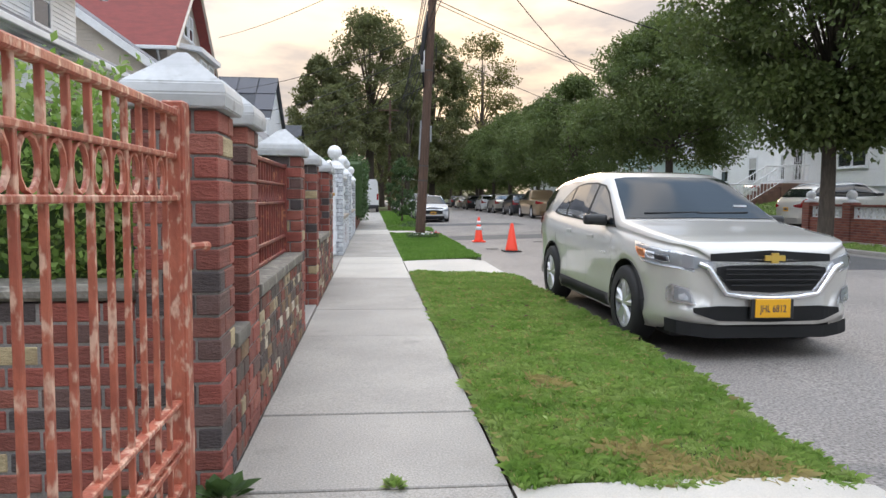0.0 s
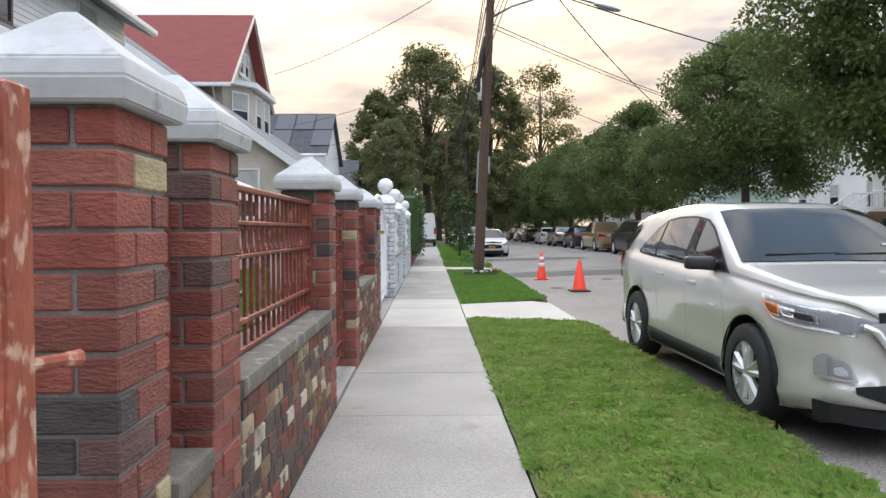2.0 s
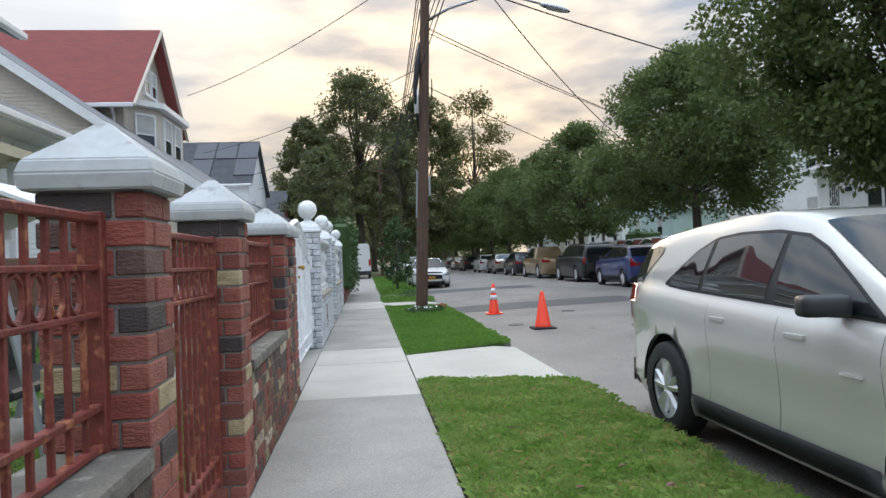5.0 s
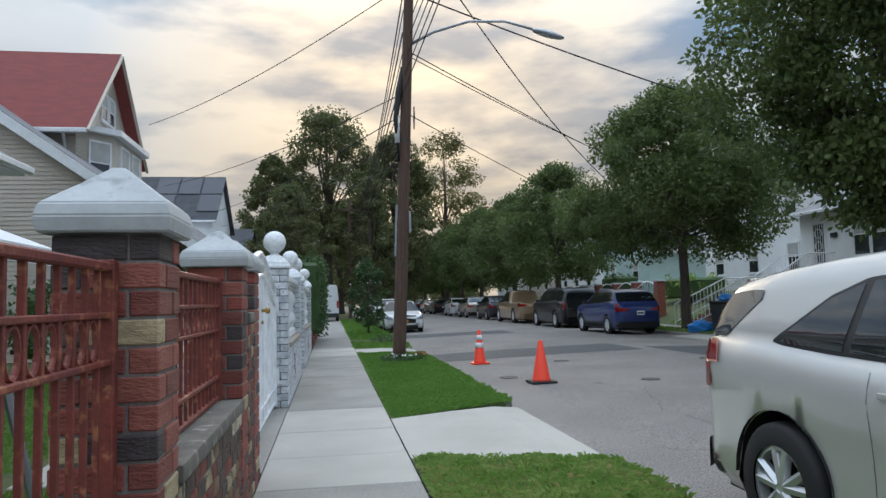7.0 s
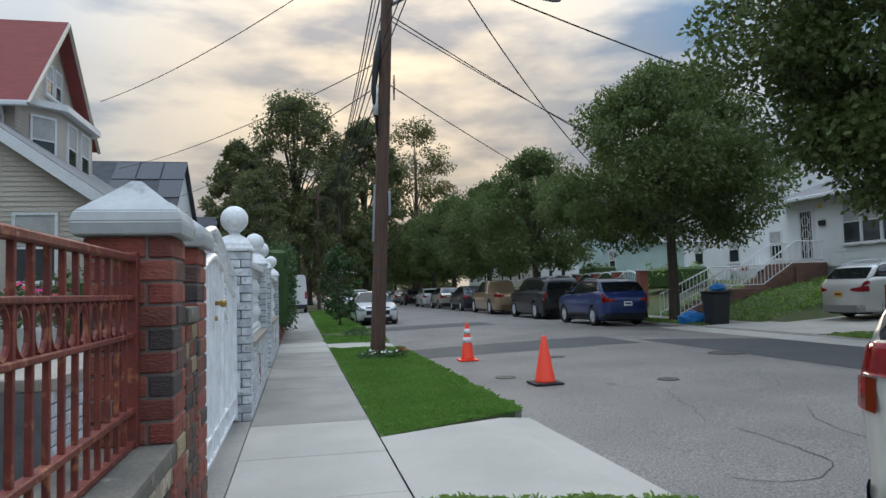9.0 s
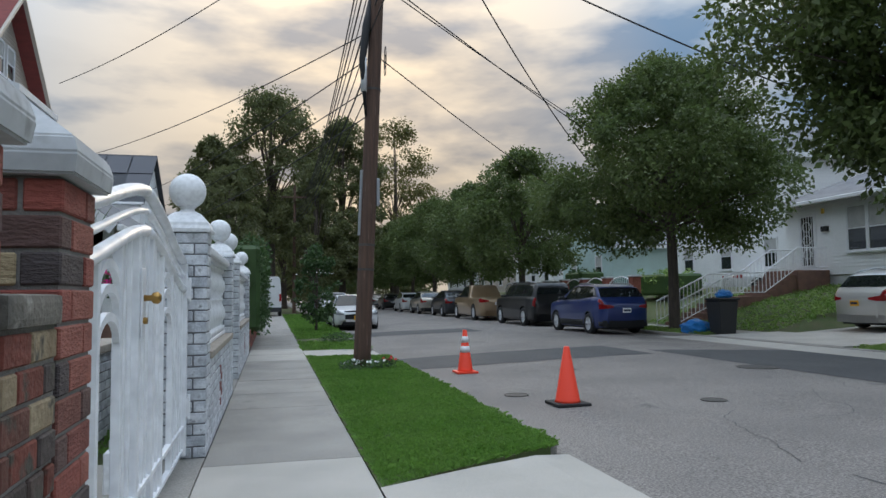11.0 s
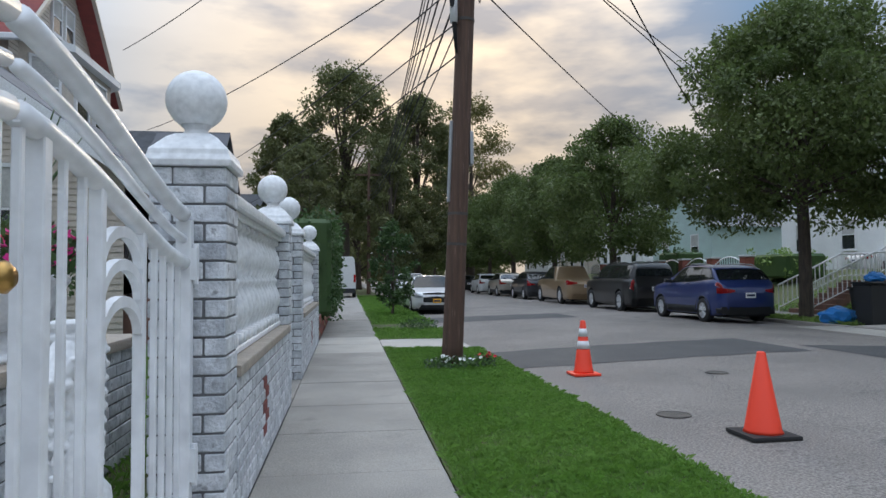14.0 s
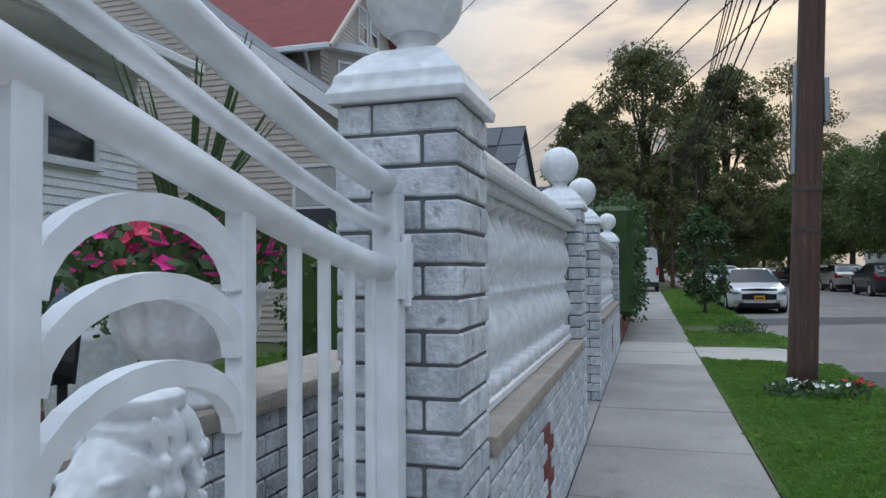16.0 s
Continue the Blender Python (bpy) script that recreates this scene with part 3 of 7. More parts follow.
def brick(parent, name, x, y, z, lx, ly, lz, mat, rnd):
    """One bevelled block centred at the place given; alike sizes share a mesh."""
    key = (round(lx, 3), round(ly, 3), round(lz, 3), mat.name)
    if key not in brick_mesh:
        b = bbox(-lx / 2, lx / 2, -ly / 2, ly / 2, -lz / 2, lz / 2, 0.005)
        me = bpy.data.meshes.new(name)
        b.to_mesh(me)
        b.free()
        me.materials.append(mat)
        brick_mesh[key] = me
    o = new(name, brick_mesh[key])
    o.parent = parent
    o.matrix_basis = pose(x + rnd.uniform(-0.002, 0.002), y + rnd.uniform(-0.002, 0.002), z, rnd.uniform(-0.4, 0.4), 0, rnd.uniform(-0.5, 0.5))
    return o


def pillar_bricks(parent, cx, cy, sx, sy, z1, course, mat, mortar, rnd, depth=0.095, joint=0.011):
    part("mortar_core", bbox(cx - sx / 2 + 0.009, cx + sx / 2 - 0.009, cy - sy / 2 + 0.009, cy + sy / 2 - 0.009, -0.05, z1), mortar, parent)
    n = int(z1 / course)
    h = z1 / n - joint
    for i in range(n):
        z = (i + 0.5) * z1 / n
        X, Y, d, j = sx / 2, sy / 2, depth, joint
        if i % 2:
            brick(parent, "brick", cx + (d + j) / 2, cy - Y + d / 2, z, sx - d - j, d, h, mat, rnd)
            brick(parent, "brick", cx - (d + j) / 2, cy + Y - d / 2, z, sx - d - j, d, h, mat, rnd)
            brick(parent, "brick", cx + X - d / 2, cy + (d + j) / 2, z, d, sy - d - j, h, mat, rnd)
            brick(parent, "brick", cx - X + d / 2, cy - (d + j) / 2, z, d, sy - d - j, h, mat, rnd)
        else:
            brick(parent, "brick", cx - (d + j) / 2, cy - Y + d / 2, z, sx - d - j, d, h, mat, rnd)
            brick(parent, "brick", cx + (d + j) / 2, cy + Y - d / 2, z, sx - d - j, d, h, mat, rnd)
            brick(parent, "brick", cx + X - d / 2, cy - (d + j) / 2, z, d, sy - d - j, h, mat, rnd)
            brick(parent, "brick", cx - X + d / 2, cy + (d + j) / 2, z, d, sy - d - j, h, mat, rnd)


def wall_bricks(parent, x, y0, y1, z1, course, length, mat, rnd, face=1, joint=0.011, skip=None, alt=None):
    """A running bond on the face at x that looks along +x (face 1) or -x."""
    n = max(1, int(z1 / course))
    h = z1 / n - joint
    for i in range(n):
        z, y = (i + 0.5) * z1 / n, y0 + joint
        first = True
        while y < y1 - 0.03:
            ln = length * (0.5 if first and i % 2 else 1.0) * rnd.choice((1, 1, 1, 0.6) if alt else (1,))
            e = min(y + ln, y1 - joint)
            if y1 - e < 0.06:
                e = y1 - joint
            first = False
            m_ = mat
            if skip and skip((y + e) / 2, z):
                m_ = skip((y + e) / 2, z)
            brick(parent, "brick", x - face * 0.045, (y + e) / 2, z, 0.09, round(e - y, 2), h, m_, rnd)
            y = e + joint


def pyramid_cap(parent, cx, cy, sx, sy, z, over=0.035, slab=0.1, rise=0.145):
    b = bmesh.new()
    X, Y = sx / 2 + over, sy / 2 + over
    lv = [(X, Y, z), (X + 0.008, Y + 0.008, z + slab * 0.55), (X - 0.006, Y - 0.006, z + slab), (X * 0.5, Y * 0.5, z + slab + rise * 0.52), (0.02, 0.02, z + slab + rise)]
    last = None
    for a, c, h in lv:
        rg = [b.verts.new((cx + sx_ * a, cy + sy_ * c, h)) for sx_, sy_ in ((-1, -1), (1, -1), (1, 1), (-1, 1))]
        if last:
            for i in range(4):
                b.faces.new((last[i], last[(i + 1) % 4], rg[(i + 1) % 4], rg[i]))
        else:
            b.faces.new(rg[::-1])
        last = rg
    b.faces.new(last)
    bmesh.ops.bevel(b, geom=[e for e in b.edges if e.calc_length() > 0.1 and abs(e.verts[0].co.z - e.verts[1].co.z) < 0.001], offset=0.006, segments=2, affect="EDGES")
    part("cap", b, M["cap"], parent, "weathered grey concrete pyramid cap")


# ---- red brick fence ----
PILLARS = {"A": (2.6, 2.91), "B": (3.28, 3.6), "C": (5.92, 6.23), "D": (7.62, 7.93), "E": (9.82, 10.14), "F": (10.54, 10.87)}
BRICK_TOP, PX = 1.6, -0.17
for k, (a, b_) in PILLARS.items():
    rn = random.Random(ord(k))
    p_ = thing("brick_pillar", (0, 0, 0), "red and charred brick gate pillar with a grey pyramid cap", "pillar", "red brick pillars")
    pillar_bricks(p_, PX, (a + b_) / 2, 0.34, b_ - a, BRICK_TOP, 0.092, M["brick"], M["mortar"], rn)
    pyramid_cap(p_, PX, (a + b_) / 2, 0.34, b_ - a, BRICK_TOP + 0.002)


def low_wall(y0, y1, h):
    w = thing("brick_fence_wall", (0, 0, 0), "low wall of mixed weathered brick with dirty coping", "wall", kind="structure")
    part("mortar_core", bbox(-0.32, -0.01, y0, y1, -0.05, h - 0.07), M["mortar"], w)
    wall_bricks(w, 0.0, y0, y1, h - 0.08, 0.078, 0.17, M["brick_wall"], random.Random(int(y0 * 10)), alt=True)
    b = bbox(-0.335, 0.012, y0 + 0.002, y1 - 0.002, h - 0.075, h, 0.02, 2)
    part("coping", b, M["capstone"], w, "dirty weathered concrete coping")


WALL_H = 0.76
low_wall(3.62, 5.92, WALL_H)
low_wall(7.96, 9.81, WALL_H)
low_wall(2.93, 3.26, 0.62)
low_wall(10.15, 10.53, 1.3)


def scroll_ring(b, x, y, z, ry, rz, r=0.008, n=12):
    tube(b, [(x, y + ry * math.cos(2 * math.pi * i / n), z + rz * math.sin(2 * math.pi * i / n)) for i in range(n + 1)], r, 5, False)


def rail_panel(name, x, y0, y1, z0, z1, mat, label, category, group="", posts=True, gap=0.118):
    """Flat iron fence: two top rails with a row of ovals between, square bars, two low rails."""
    t = thing(name, (0, 0, 0), label, category, group)
    part("top_rail", bbox(x - 0.022, x + 0.022, y0, y1, z1 - 0.03, z1, 0.006), mat, t)
    zo, zu = z1 - 0.16, z1 - 0.31
    for zz in (zo, zu):
        part("middle_rail", bbox(x - 0.016, x + 0.016, y0, y1, zz - 0.02, zz, 0.004), mat, t)
    for zz in (z0 + 0.15, z0 + 0.02):
        part("bottom_rail", bbox(x - 0.018, x + 0.018, y0, y1, zz - 0.025, zz, 0.004), mat, t)
    n = max(2, int((y1 - y0) / gap))
    for i in range(1, n):
        yy = y0 + (y1 - y0) * i / n
        part("bar", bbox(x - 0.009, x + 0.009, yy - 0.009, yy + 0.009, z0, z1 - 0.02, 0.002), mat, t)
        b = bmesh.new()
        scroll_ring(b, x, yy - (y1 - y0) / n / 2, (zo + zu) / 2 - 0.01, (y1 - y0) / n * 0.36, 0.062)
        part("oval", b, mat, t)
    if posts:
        for yy in (y0, y1):
            part("post", bbox(x - 0.026, x + 0.026, yy - 0.026, yy + 0.026, z0 - 0.03, z1 + 0.01, 0.004), mat, t)
    return t


rail_panel("iron_railing", -0.15, 3.64, 5.9, WALL_H + 0.01, 1.52, M["iron_red"], "rusty red iron railing on the low brick wall", "railing", "red iron railings")
rail_panel("iron_railing", -0.15, 7.98, 9.78, WALL_H + 0.01, 1.52, M["iron_red"], "rusty red iron railing on the second low wall", "railing", "red iron railings")
rail_panel("iron_gate", -0.15, 6.3, 7.58, 0.14, 1.5, M["iron_red"], "closed rusty red iron garden gate", "gate", "red iron gates", gap=0.1)
rail_panel("iron_railing", -0.15, 2.96, 3.23, 0.63, 1.42, M["iron_red"], "narrow rusty red iron infill between pillars", "railing", "red iron railings", gap=0.09)
g_ = rail_panel("iron_gate", -0.09, -1.3, 2.3, 0.16, 1.56, M["iron_faded"], "closed faded red iron driveway gate with a row of ovals", "gate", "red iron gates", gap=0.128)
part("gate_post", bbox(-0.13, -0.05, 2.28, 2.36, 0.05, 1.59, 0.006), M["iron_faded"], g_)
for zz in (0.35, 0.5):
    part("bottom_rail", bbox(-0.11, -0.07, -1.3, 2.28, zz - 0.02, zz, 0.004), M["iron_faded"], g_)
b = tube(bmesh.new(), [(-0.07, 2.34, 1.06), (-0.03, 2.41, 1.06), (-0.015, 2.45, 1.055)], [0.014, 0.013, 0.02], 8)
part("latch", b, M["iron_faded"], g_, "rusty latch bolt")

# ---- white painted fence ----
WP = [(14.62, 14.98), (18.24, 18.6), (20.2, 20.56), (25.1, 25.46)]
W_TOP = 1.826
for i, (a, b_) in enumerate(WP):
    p_ = thing("white_pillar", (0, 0, 0), "grey-white painted brick pillar topped by a white ball", "pillar", "white ball pillars")
    cy = (a + b_) / 2
    pillar_bricks(p_, -0.18, cy, 0.36, 0.36, W_TOP, 0.087, M["brick_white"], M["mortar_grey"], random.Random(50 + i), 0.1)
    bm = bmesh.new()
    lathe(bm, [(0.2, W_TOP + 0.002), (0.205, W_TOP + 0.03), (0.19, W_TOP + 0.06), (0.185, W_TOP + 0.085), (0.12, W_TOP + 0.155), (0.082, W_TOP + 0.18)], c=(-0.18, cy, 0), square=True)
    part("cap", bevel(bm, 0.006, 2), M["white_stone"], p_, "white stepped cap")
    bm = bmesh.new()
    lathe(bm, [(0.085, W_TOP + 0.165), (0.085, W_TOP + 0.18), (0.06, W_TOP + 0.195), (0.056, W_TOP + 0.212), (0.078, W_TOP + 0.232)], 20, (-0.18, cy, 0))
    part("neck", bm, M["white_stone"], p_, smooth=True)
    bm = bmesh.new()
    bmesh.ops.create_uvsphere(bm, u_segments=32, v_segments=20, radius=0.15)
    bmesh.ops.translate(bm, verts=bm.verts, vec=(-0.18, cy, W_TOP + 0.362))
    part("ball", bm, M["white_stone"], p_, "white painted stone ball", smooth=True)


def star(y, z):
    for cy in (16.3, 22.8):
        dy, dz = abs(y - cy), z - 0.36
        if abs(dz) < 0.26 and dy < (0.14 if abs(abs(dz) - 0.13) < 0.06 else 0.06 + 0.35 * max(0, 0.16 - abs(dz)) if abs(dz) < 0.1 else 0.055):
            return M["red_stone"]
    return None


def baluster_wall(y0, y1):
    w = thing("white_fence_wall", (0, 0, 0), "grey-white painted brick wall with a red brick star", "wall", kind="structure")
    h = 0.76
    part("mortar_core", bbox(-0.3, -0.009, y0, y1, -0.05, h), M["mortar_grey"], w)
    wall_bricks(w, 0.0, y0, y1, h, 0.084, 0.22, M["brick_white"], random.Random(int(y0)), skip=star)
    part("coping", bbox(-0.32, 0.02, y0 + 0.003, y1 - 0.003, h + 0.002, h + 0.065, 0.015, 2), M["coping_tan"], w, "tan stone coping")
    t = thing("balustrade", (0, 0, 0), "white painted stone balustrade on the low wall", "balustrade")
    part("plinth", bbox(-0.26, -0.08, y0 + 0.004, y1 - 0.004, h + 0.067, h + 0.11, 0.008), M["white_stone"], t)
    n = int((y1 - y0) / 0.215)
    prof = [(0.07, 0), (0.07, 0.05), (0.045, 0.065), (0.05, 0.09), (0.085, 0.17), (0.092, 0.22), (0.075, 0.3), (0.045, 0.36), (0.062, 0.385), (0.062, 0.405),
            (0.045, 0.43), (0.075, 0.5), (0.088, 0.56), (0.08, 0.62), (0.05, 0.69), (0.045, 0.72), (0.07, 0.735), (0.07, 0.78)]
    for i in range(n):
        yy = y0 + (y1 - y0) * (i + 0.5) / n
        b2 = bmesh.new()
        lathe(b2, [(r * 1.03, z * 1.0) for r, z in prof], 14, (-0.17, yy, h + 0.108))
        box(b2, -0.25, -0.09, yy - 0.08, yy + 0.08, h + 0.108, h + 0.175)
        box(b2, -0.24, -0.1, yy - 0.07, yy + 0.07, h + 0.85, h + 0.887)
        part("baluster", b2, M["white_stone"], t, smooth=True)
    part("hand_rail_mould", bbox(-0.27, -0.07, y0 + 0.004, y1 - 0.004, h + 0.888, h + 0.93, 0.012, 2), M["white_stone"], t)
    part("hand_rail", bbox(-0.31, -0.03, y0 + 0.004, y1 - 0.004, h + 0.931, h + 1.0, 0.02, 2), M["white_stone"], t)
    return w


baluster_wall(14.99, 18.23)
baluster_wall(20.57, 25.09)


def gate_leaf(name, hinge, centre, label):
    """A white tubular leaf from its hinge post to the middle: three curved top rails, bars and an arched panel."""
    t = thing(name, (0, 0, 0), label, "gate", "white iron gate leaves")
    s, x, wm = (1 if centre > hinge else -1), -0.18, M["white_paint"]
    L = abs(centre - hinge)

    def top(d):
        f = min(1, max(0, d / L))
        return f * f * (3 - 2 * f) * 0.6 + f * 0.4

    def at(d, base):
        return base + 0.31 * top(d)

    for base, r, nm in ((1.585, 0.034, "top_rail"), (1.47, 0.02, "second_rail"), (1.36, 0.034, "third_rail")):
        b = bmesh.new()
        tube(b, [(x, hinge + s * (0.03 + (L - 0.05) * i / 14), at(L * i / 14, base)) for i in range(15)], r, 12)
        part(nm, b, wm, t, smooth=True)
    part("hinge_post", bbox(x - 0.035, x + 0.035, hinge - 0.035, hinge + 0.035, 0.04, 1.56, 0.008, 2), wm, t)
    for zz in (0.35, 1.28):
        hb = bmesh.new()
        box(hb, x + 0.03, x + 0.06, hinge - 0.03, hinge + 0.03, zz, zz + 0.15)
        tube(hb, [(x + 0.05, hinge + 0.0, zz - 0.02), (x + 0.05, hinge, zz + 0.17)], 0.014, 8)
        part("hinge", hb, wm, t)
    for zz in (0.1, 0.28):
        part("bottom_rail", bbox(x - 0.02, x + 0.02, min(hinge, centre), max(hinge, centre), zz - 0.03, zz, 0.004), wm, t)
    spec = [(0.13, 0.012), (0.26, 0.012), (0.39, 0.012), (0.52, 0.012), (0.71, 0.02), (1.155, 0.021), (1.28, 0.012), (1.42, 0.011), (1.57, 0.024), (1.68, 0.012), (1.8, 0.012), (1.92, 0.012)]
    for d, w in spec:
        if d < L - 0.02:
            part("bar", bbox(x - w, x + w, hinge + s * d - w, hinge + s * d + w, 0.08, at(d, 1.36) - 0.01, 0.004), wm, t)
    for zc in (1.255, 1.145, 1.02):
        b = bmesh.new()
        pts = []
        for i in range(13):
            a = math.pi * i / 12
            pts.append((x, hinge + s * (0.9325 - 0.205 * math.cos(a)), zc + 0.07 + 0.12 * math.sin(a)))
        last = None
        for i, (px, py, pz) in enumerate(pts):
            a = math.pi * i / 12
            oy, oz = -s * 0.015 * math.cos(a), 0.015 * math.sin(a) + 0.004
            q = [b.verts.new(v) for v in ((px - .015, py - oy, pz - oz), (px + .015, py - oy, pz - oz), (px + .015, py + oy, pz + oz), (px - .015, py + oy, pz + oz))]
            if last:
                for k in range(4):
                    b.faces.new((last[k], last[(k + 1) % 4], q[(k + 1) % 4], q[k]))
            last = q
        bmesh.ops.recalc_face_normals(b, faces=list(b.faces))
        part("arch", b, wm, t)
    return t


GC = 12.84
gl = gate_leaf("white_gate", 14.56, GC + 0.01, "closed white tubular iron gate leaf with arched panel")
g2 = gate_leaf("white_gate", 10.97, GC - 0.01, "closed white tubular iron gate leaf beside the brick pillar")
part("lock_plate", bbox(-0.155, -0.145, GC - 0.3, GC - 0.19, 1.08, 1.45, 0.004), M["white_paint"], g2)
b = bmesh.new()
tube(b, [(-0.15 + d_, GC - 0.24, 1.29) for d_ in (0, 0.04, 0.05, 0.075, 0.09)], [0.018, 0.015, 0.03, 0.033, 0.018], 14)
part("door_knob", b, M["brass"], g2, "round brass knob", smooth=True)
part("lock_cylinder", tube(bmesh.new(), [(-0.15, GC - 0.25, 1.17), (-0.125, GC - 0.25, 1.17)], 0.018, 10), M["brass"], g2)


def lion(y, seed, facing):
    """A seated lion, rough-carved with a curled mane, one plain mesh."""
    b, rnd = bmesh.new(), random.Random(seed)

    def blob(c, r, turn=None, n=2):
        bmesh.ops.create_icosphere(b, subdivisions=n, radius=1.0, matrix=Matrix.LocRotScale(c, turn, r))
    f = facing
    blob((0, 0.03 * f, 0.3), (0.1, 0.13, 0.24), n=3)
    blob((0, 0.0, 0.58), (0.1, 0.12, 0.18), n=3)
    tube(b, [(0, 0.04 * f, 0.8), (0, -0.05 * f, 0.785), (0, -0.12 * f, 0.745), (0, -0.19 * f, 0.705), (0, -0.225 * f, 0.69)], [0.09, 0.088, 0.064, 0.046, 0.03], 14)
    tube(b, [(0, -0.04 * f, 0.7), (0, -0.12 * f, 0.67), (0, -0.19 * f, 0.65)], [0.06, 0.038, 0.022], 10)
    blob((0, -0.225 * f, 0.715), (0.026, 0.02, 0.016))
    for sx in (-1, 1):
        blob((sx * 0.055, -0.1 * f, 0.795), (0.022, 0.035, 0.014))
        blob((sx * 0.05, -0.16 * f, 0.695), (0.024, 0.045, 0.026))
    for sx in (-1, 1):
        blob((sx * 0.065, -0.12 * f, 0.27), (0.042, 0.045, 0.24))
        blob((sx * 0.065, -0.15 * f, 0.07), (0.048, 0.075, 0.045))
        blob((sx * 0.08, 0.09 * f, 0.14), (0.065, 0.12, 0.12))
        blob((sx * 0.06, -0.0 * f, 0.86), (0.022, 0.02, 0.03))
    # mane: rings of curled locks hanging round head, neck and chest
    for row in range(9):
        h = 0.86 - 0.062 * row
        ry = 0.115 + 0.004 * row
        for i in range(15):
            a = (i + 0.5 * (row % 2)) * 0.419 + rnd.uniform(-0.08, 0.08)
            cx, cyy = (0.098 - 0.002 * row) * math.cos(a), 0.03 * f + ry * math.sin(a)
            if h > 0.64 and cyy * f < -0.035:
                continue
            tw = rnd.uniform(-0.5, 0.5)
            blob((cx * 1.1, cyy * 1.06, h), (0.017, 0.018, 0.055), Euler((tw, rnd.uniform(-.4, .4), 0)), 2)
            blob((cx * 1.32, (cyy - 0.03 * f) * 1.25 + 0.03 * f + 0.012 * tw, h - 0.045), (0.018, 0.018, 0.02), None, 1)
    lathe(b, [(0.001, 0.84), (0.085, 0.85), (0.105, 0.865), (0.105, 0.885), (0.088, 0.9), (0.1, 0.915), (0.1, 0.94), (0.08, 0.95), (0.001, 0.95)], 18, (0, 0.03 * f, 0))
    box(b, -0.13, 0.13, -0.2, 0.2, -0.06, 0.03)
    ob = link("lion_statue", b, M["white_stone"], smooth=True)
    rm = ob.modifiers.new("fuse", "REMESH")
    rm.mode, rm.voxel_size, rm.use_smooth_shade = "VOXEL", 0.0055, True
    ob.matrix_basis = pose(-0.42, y, 0.33) @ Matrix.Diagonal((0.85, 0.85, 0.85, 1))
    tagged(ob, "white painted seated lion statue behind the gate panel", "statue", "lion statues")
    pd = bbox(-0.56, -0.28, y - 0.2, y + 0.2, 0.0, 0.278, 0.01)
    tagged(link("statue_plinth", pd, M["white_stone"]), "low white block under a lion statue", "plinth", "lion plinths")


gate_leaf("white_gate", 18.72, 20.16, "closed white tubular iron garden gate between ball pillars")
tagged(link("gate_sill", bbox(-.37, -.005, 18.61, 20.19, -.1, .006, .003), M["concrete"]), "concrete sill under the small white gate", "sill", kind="structure")
lion(13.86, 3, 1)
lion(11.91, 4, -1)


# ---- vehicles ----
PROFILES = {
    "crossover": dict(top=[(0, .5), (.006, .565), (.02, .595), (.07, .62), (.14, .64), (.235, .672), (.27, .685), (.44, .95), (.49, .985), (.55, 1.0), (.64, .998), (.74, .98), (.84, .95), (.905, .92), (.93, .9), (.968, .735), (.976, .69), (.99, .56), (1, .45)],
                      belt=[(0, .48), (.006, .545), (.02, .57), (.25, .625), (.5, .645), (.7, .665), (.8, .685), (.9, .695), (.965, .69), (.976, .66), (.99, .54), (1, .43)], gh=(.27, .97)),
    # (y, top height) along the car from nose 0 to tail 1, for a height of 1
    "suv": dict(top=[(0, .40), (.012, .53), (.04, .595), (.12, .635), (.235, .685), (.27, .70), (.45, .965), (.52, 1.0), (.70, .99), (.80, .965), (.87, .92), (.945, .71), (.965, .67), (.985, .62), (1, .5)],
                belt=[(0, .40), (.04, .585), (.25, .655), (.27, .66), (.6, .675), (.8, .715), (.9, .73), (.945, .69), (.97, .655), (1, .5)], gh=(.27, .97)),
    "boxy": dict(top=[(0, .40), (.012, .56), (.04, .61), (.20, .65), (.245, .665), (.265, .68), (.36, .95), (.42, .99), (.6, 1.0), (.93, .985), (.965, .95), (.985, .65), (1, .5)],
                 belt=[(0, .40), (.04, .60), (.25, .645), (.27, .65), (.9, .655), (.98, .64), (1, .5)], gh=(.265, .985)),
    "sedan": dict(top=[(0, .40), (.012, .5), (.04, .56), (.2, .63), (.27, .66), (.43, .97), (.5, 1.0), (.62, .985), (.82, .77), (.95, .73), (.985, .68), (1, .5)],
                  belt=[(0, .40), (.04, .55), (.25, .63), (.28, .64), (.6, .66), (.8, .69), (.95, .68), (1, .5)], gh=(.27, .83)),
    "pickup": dict(top=[(0, .42), (.012, .57), (.04, .61), (.2, .645), (.245, .66), (.33, .94), (.38, .99), (.5, 1.0), (.6, .985), (.635, .66), (.64, .63), (.97, .63), (.99, .6), (1, .5)],
                   belt=[(0, .42), (.04, .6), (.25, .635), (.3, .64), (.6, .64), (.64, .61), (.97, .61), (1, .5)], gh=(.245, .64)),
}


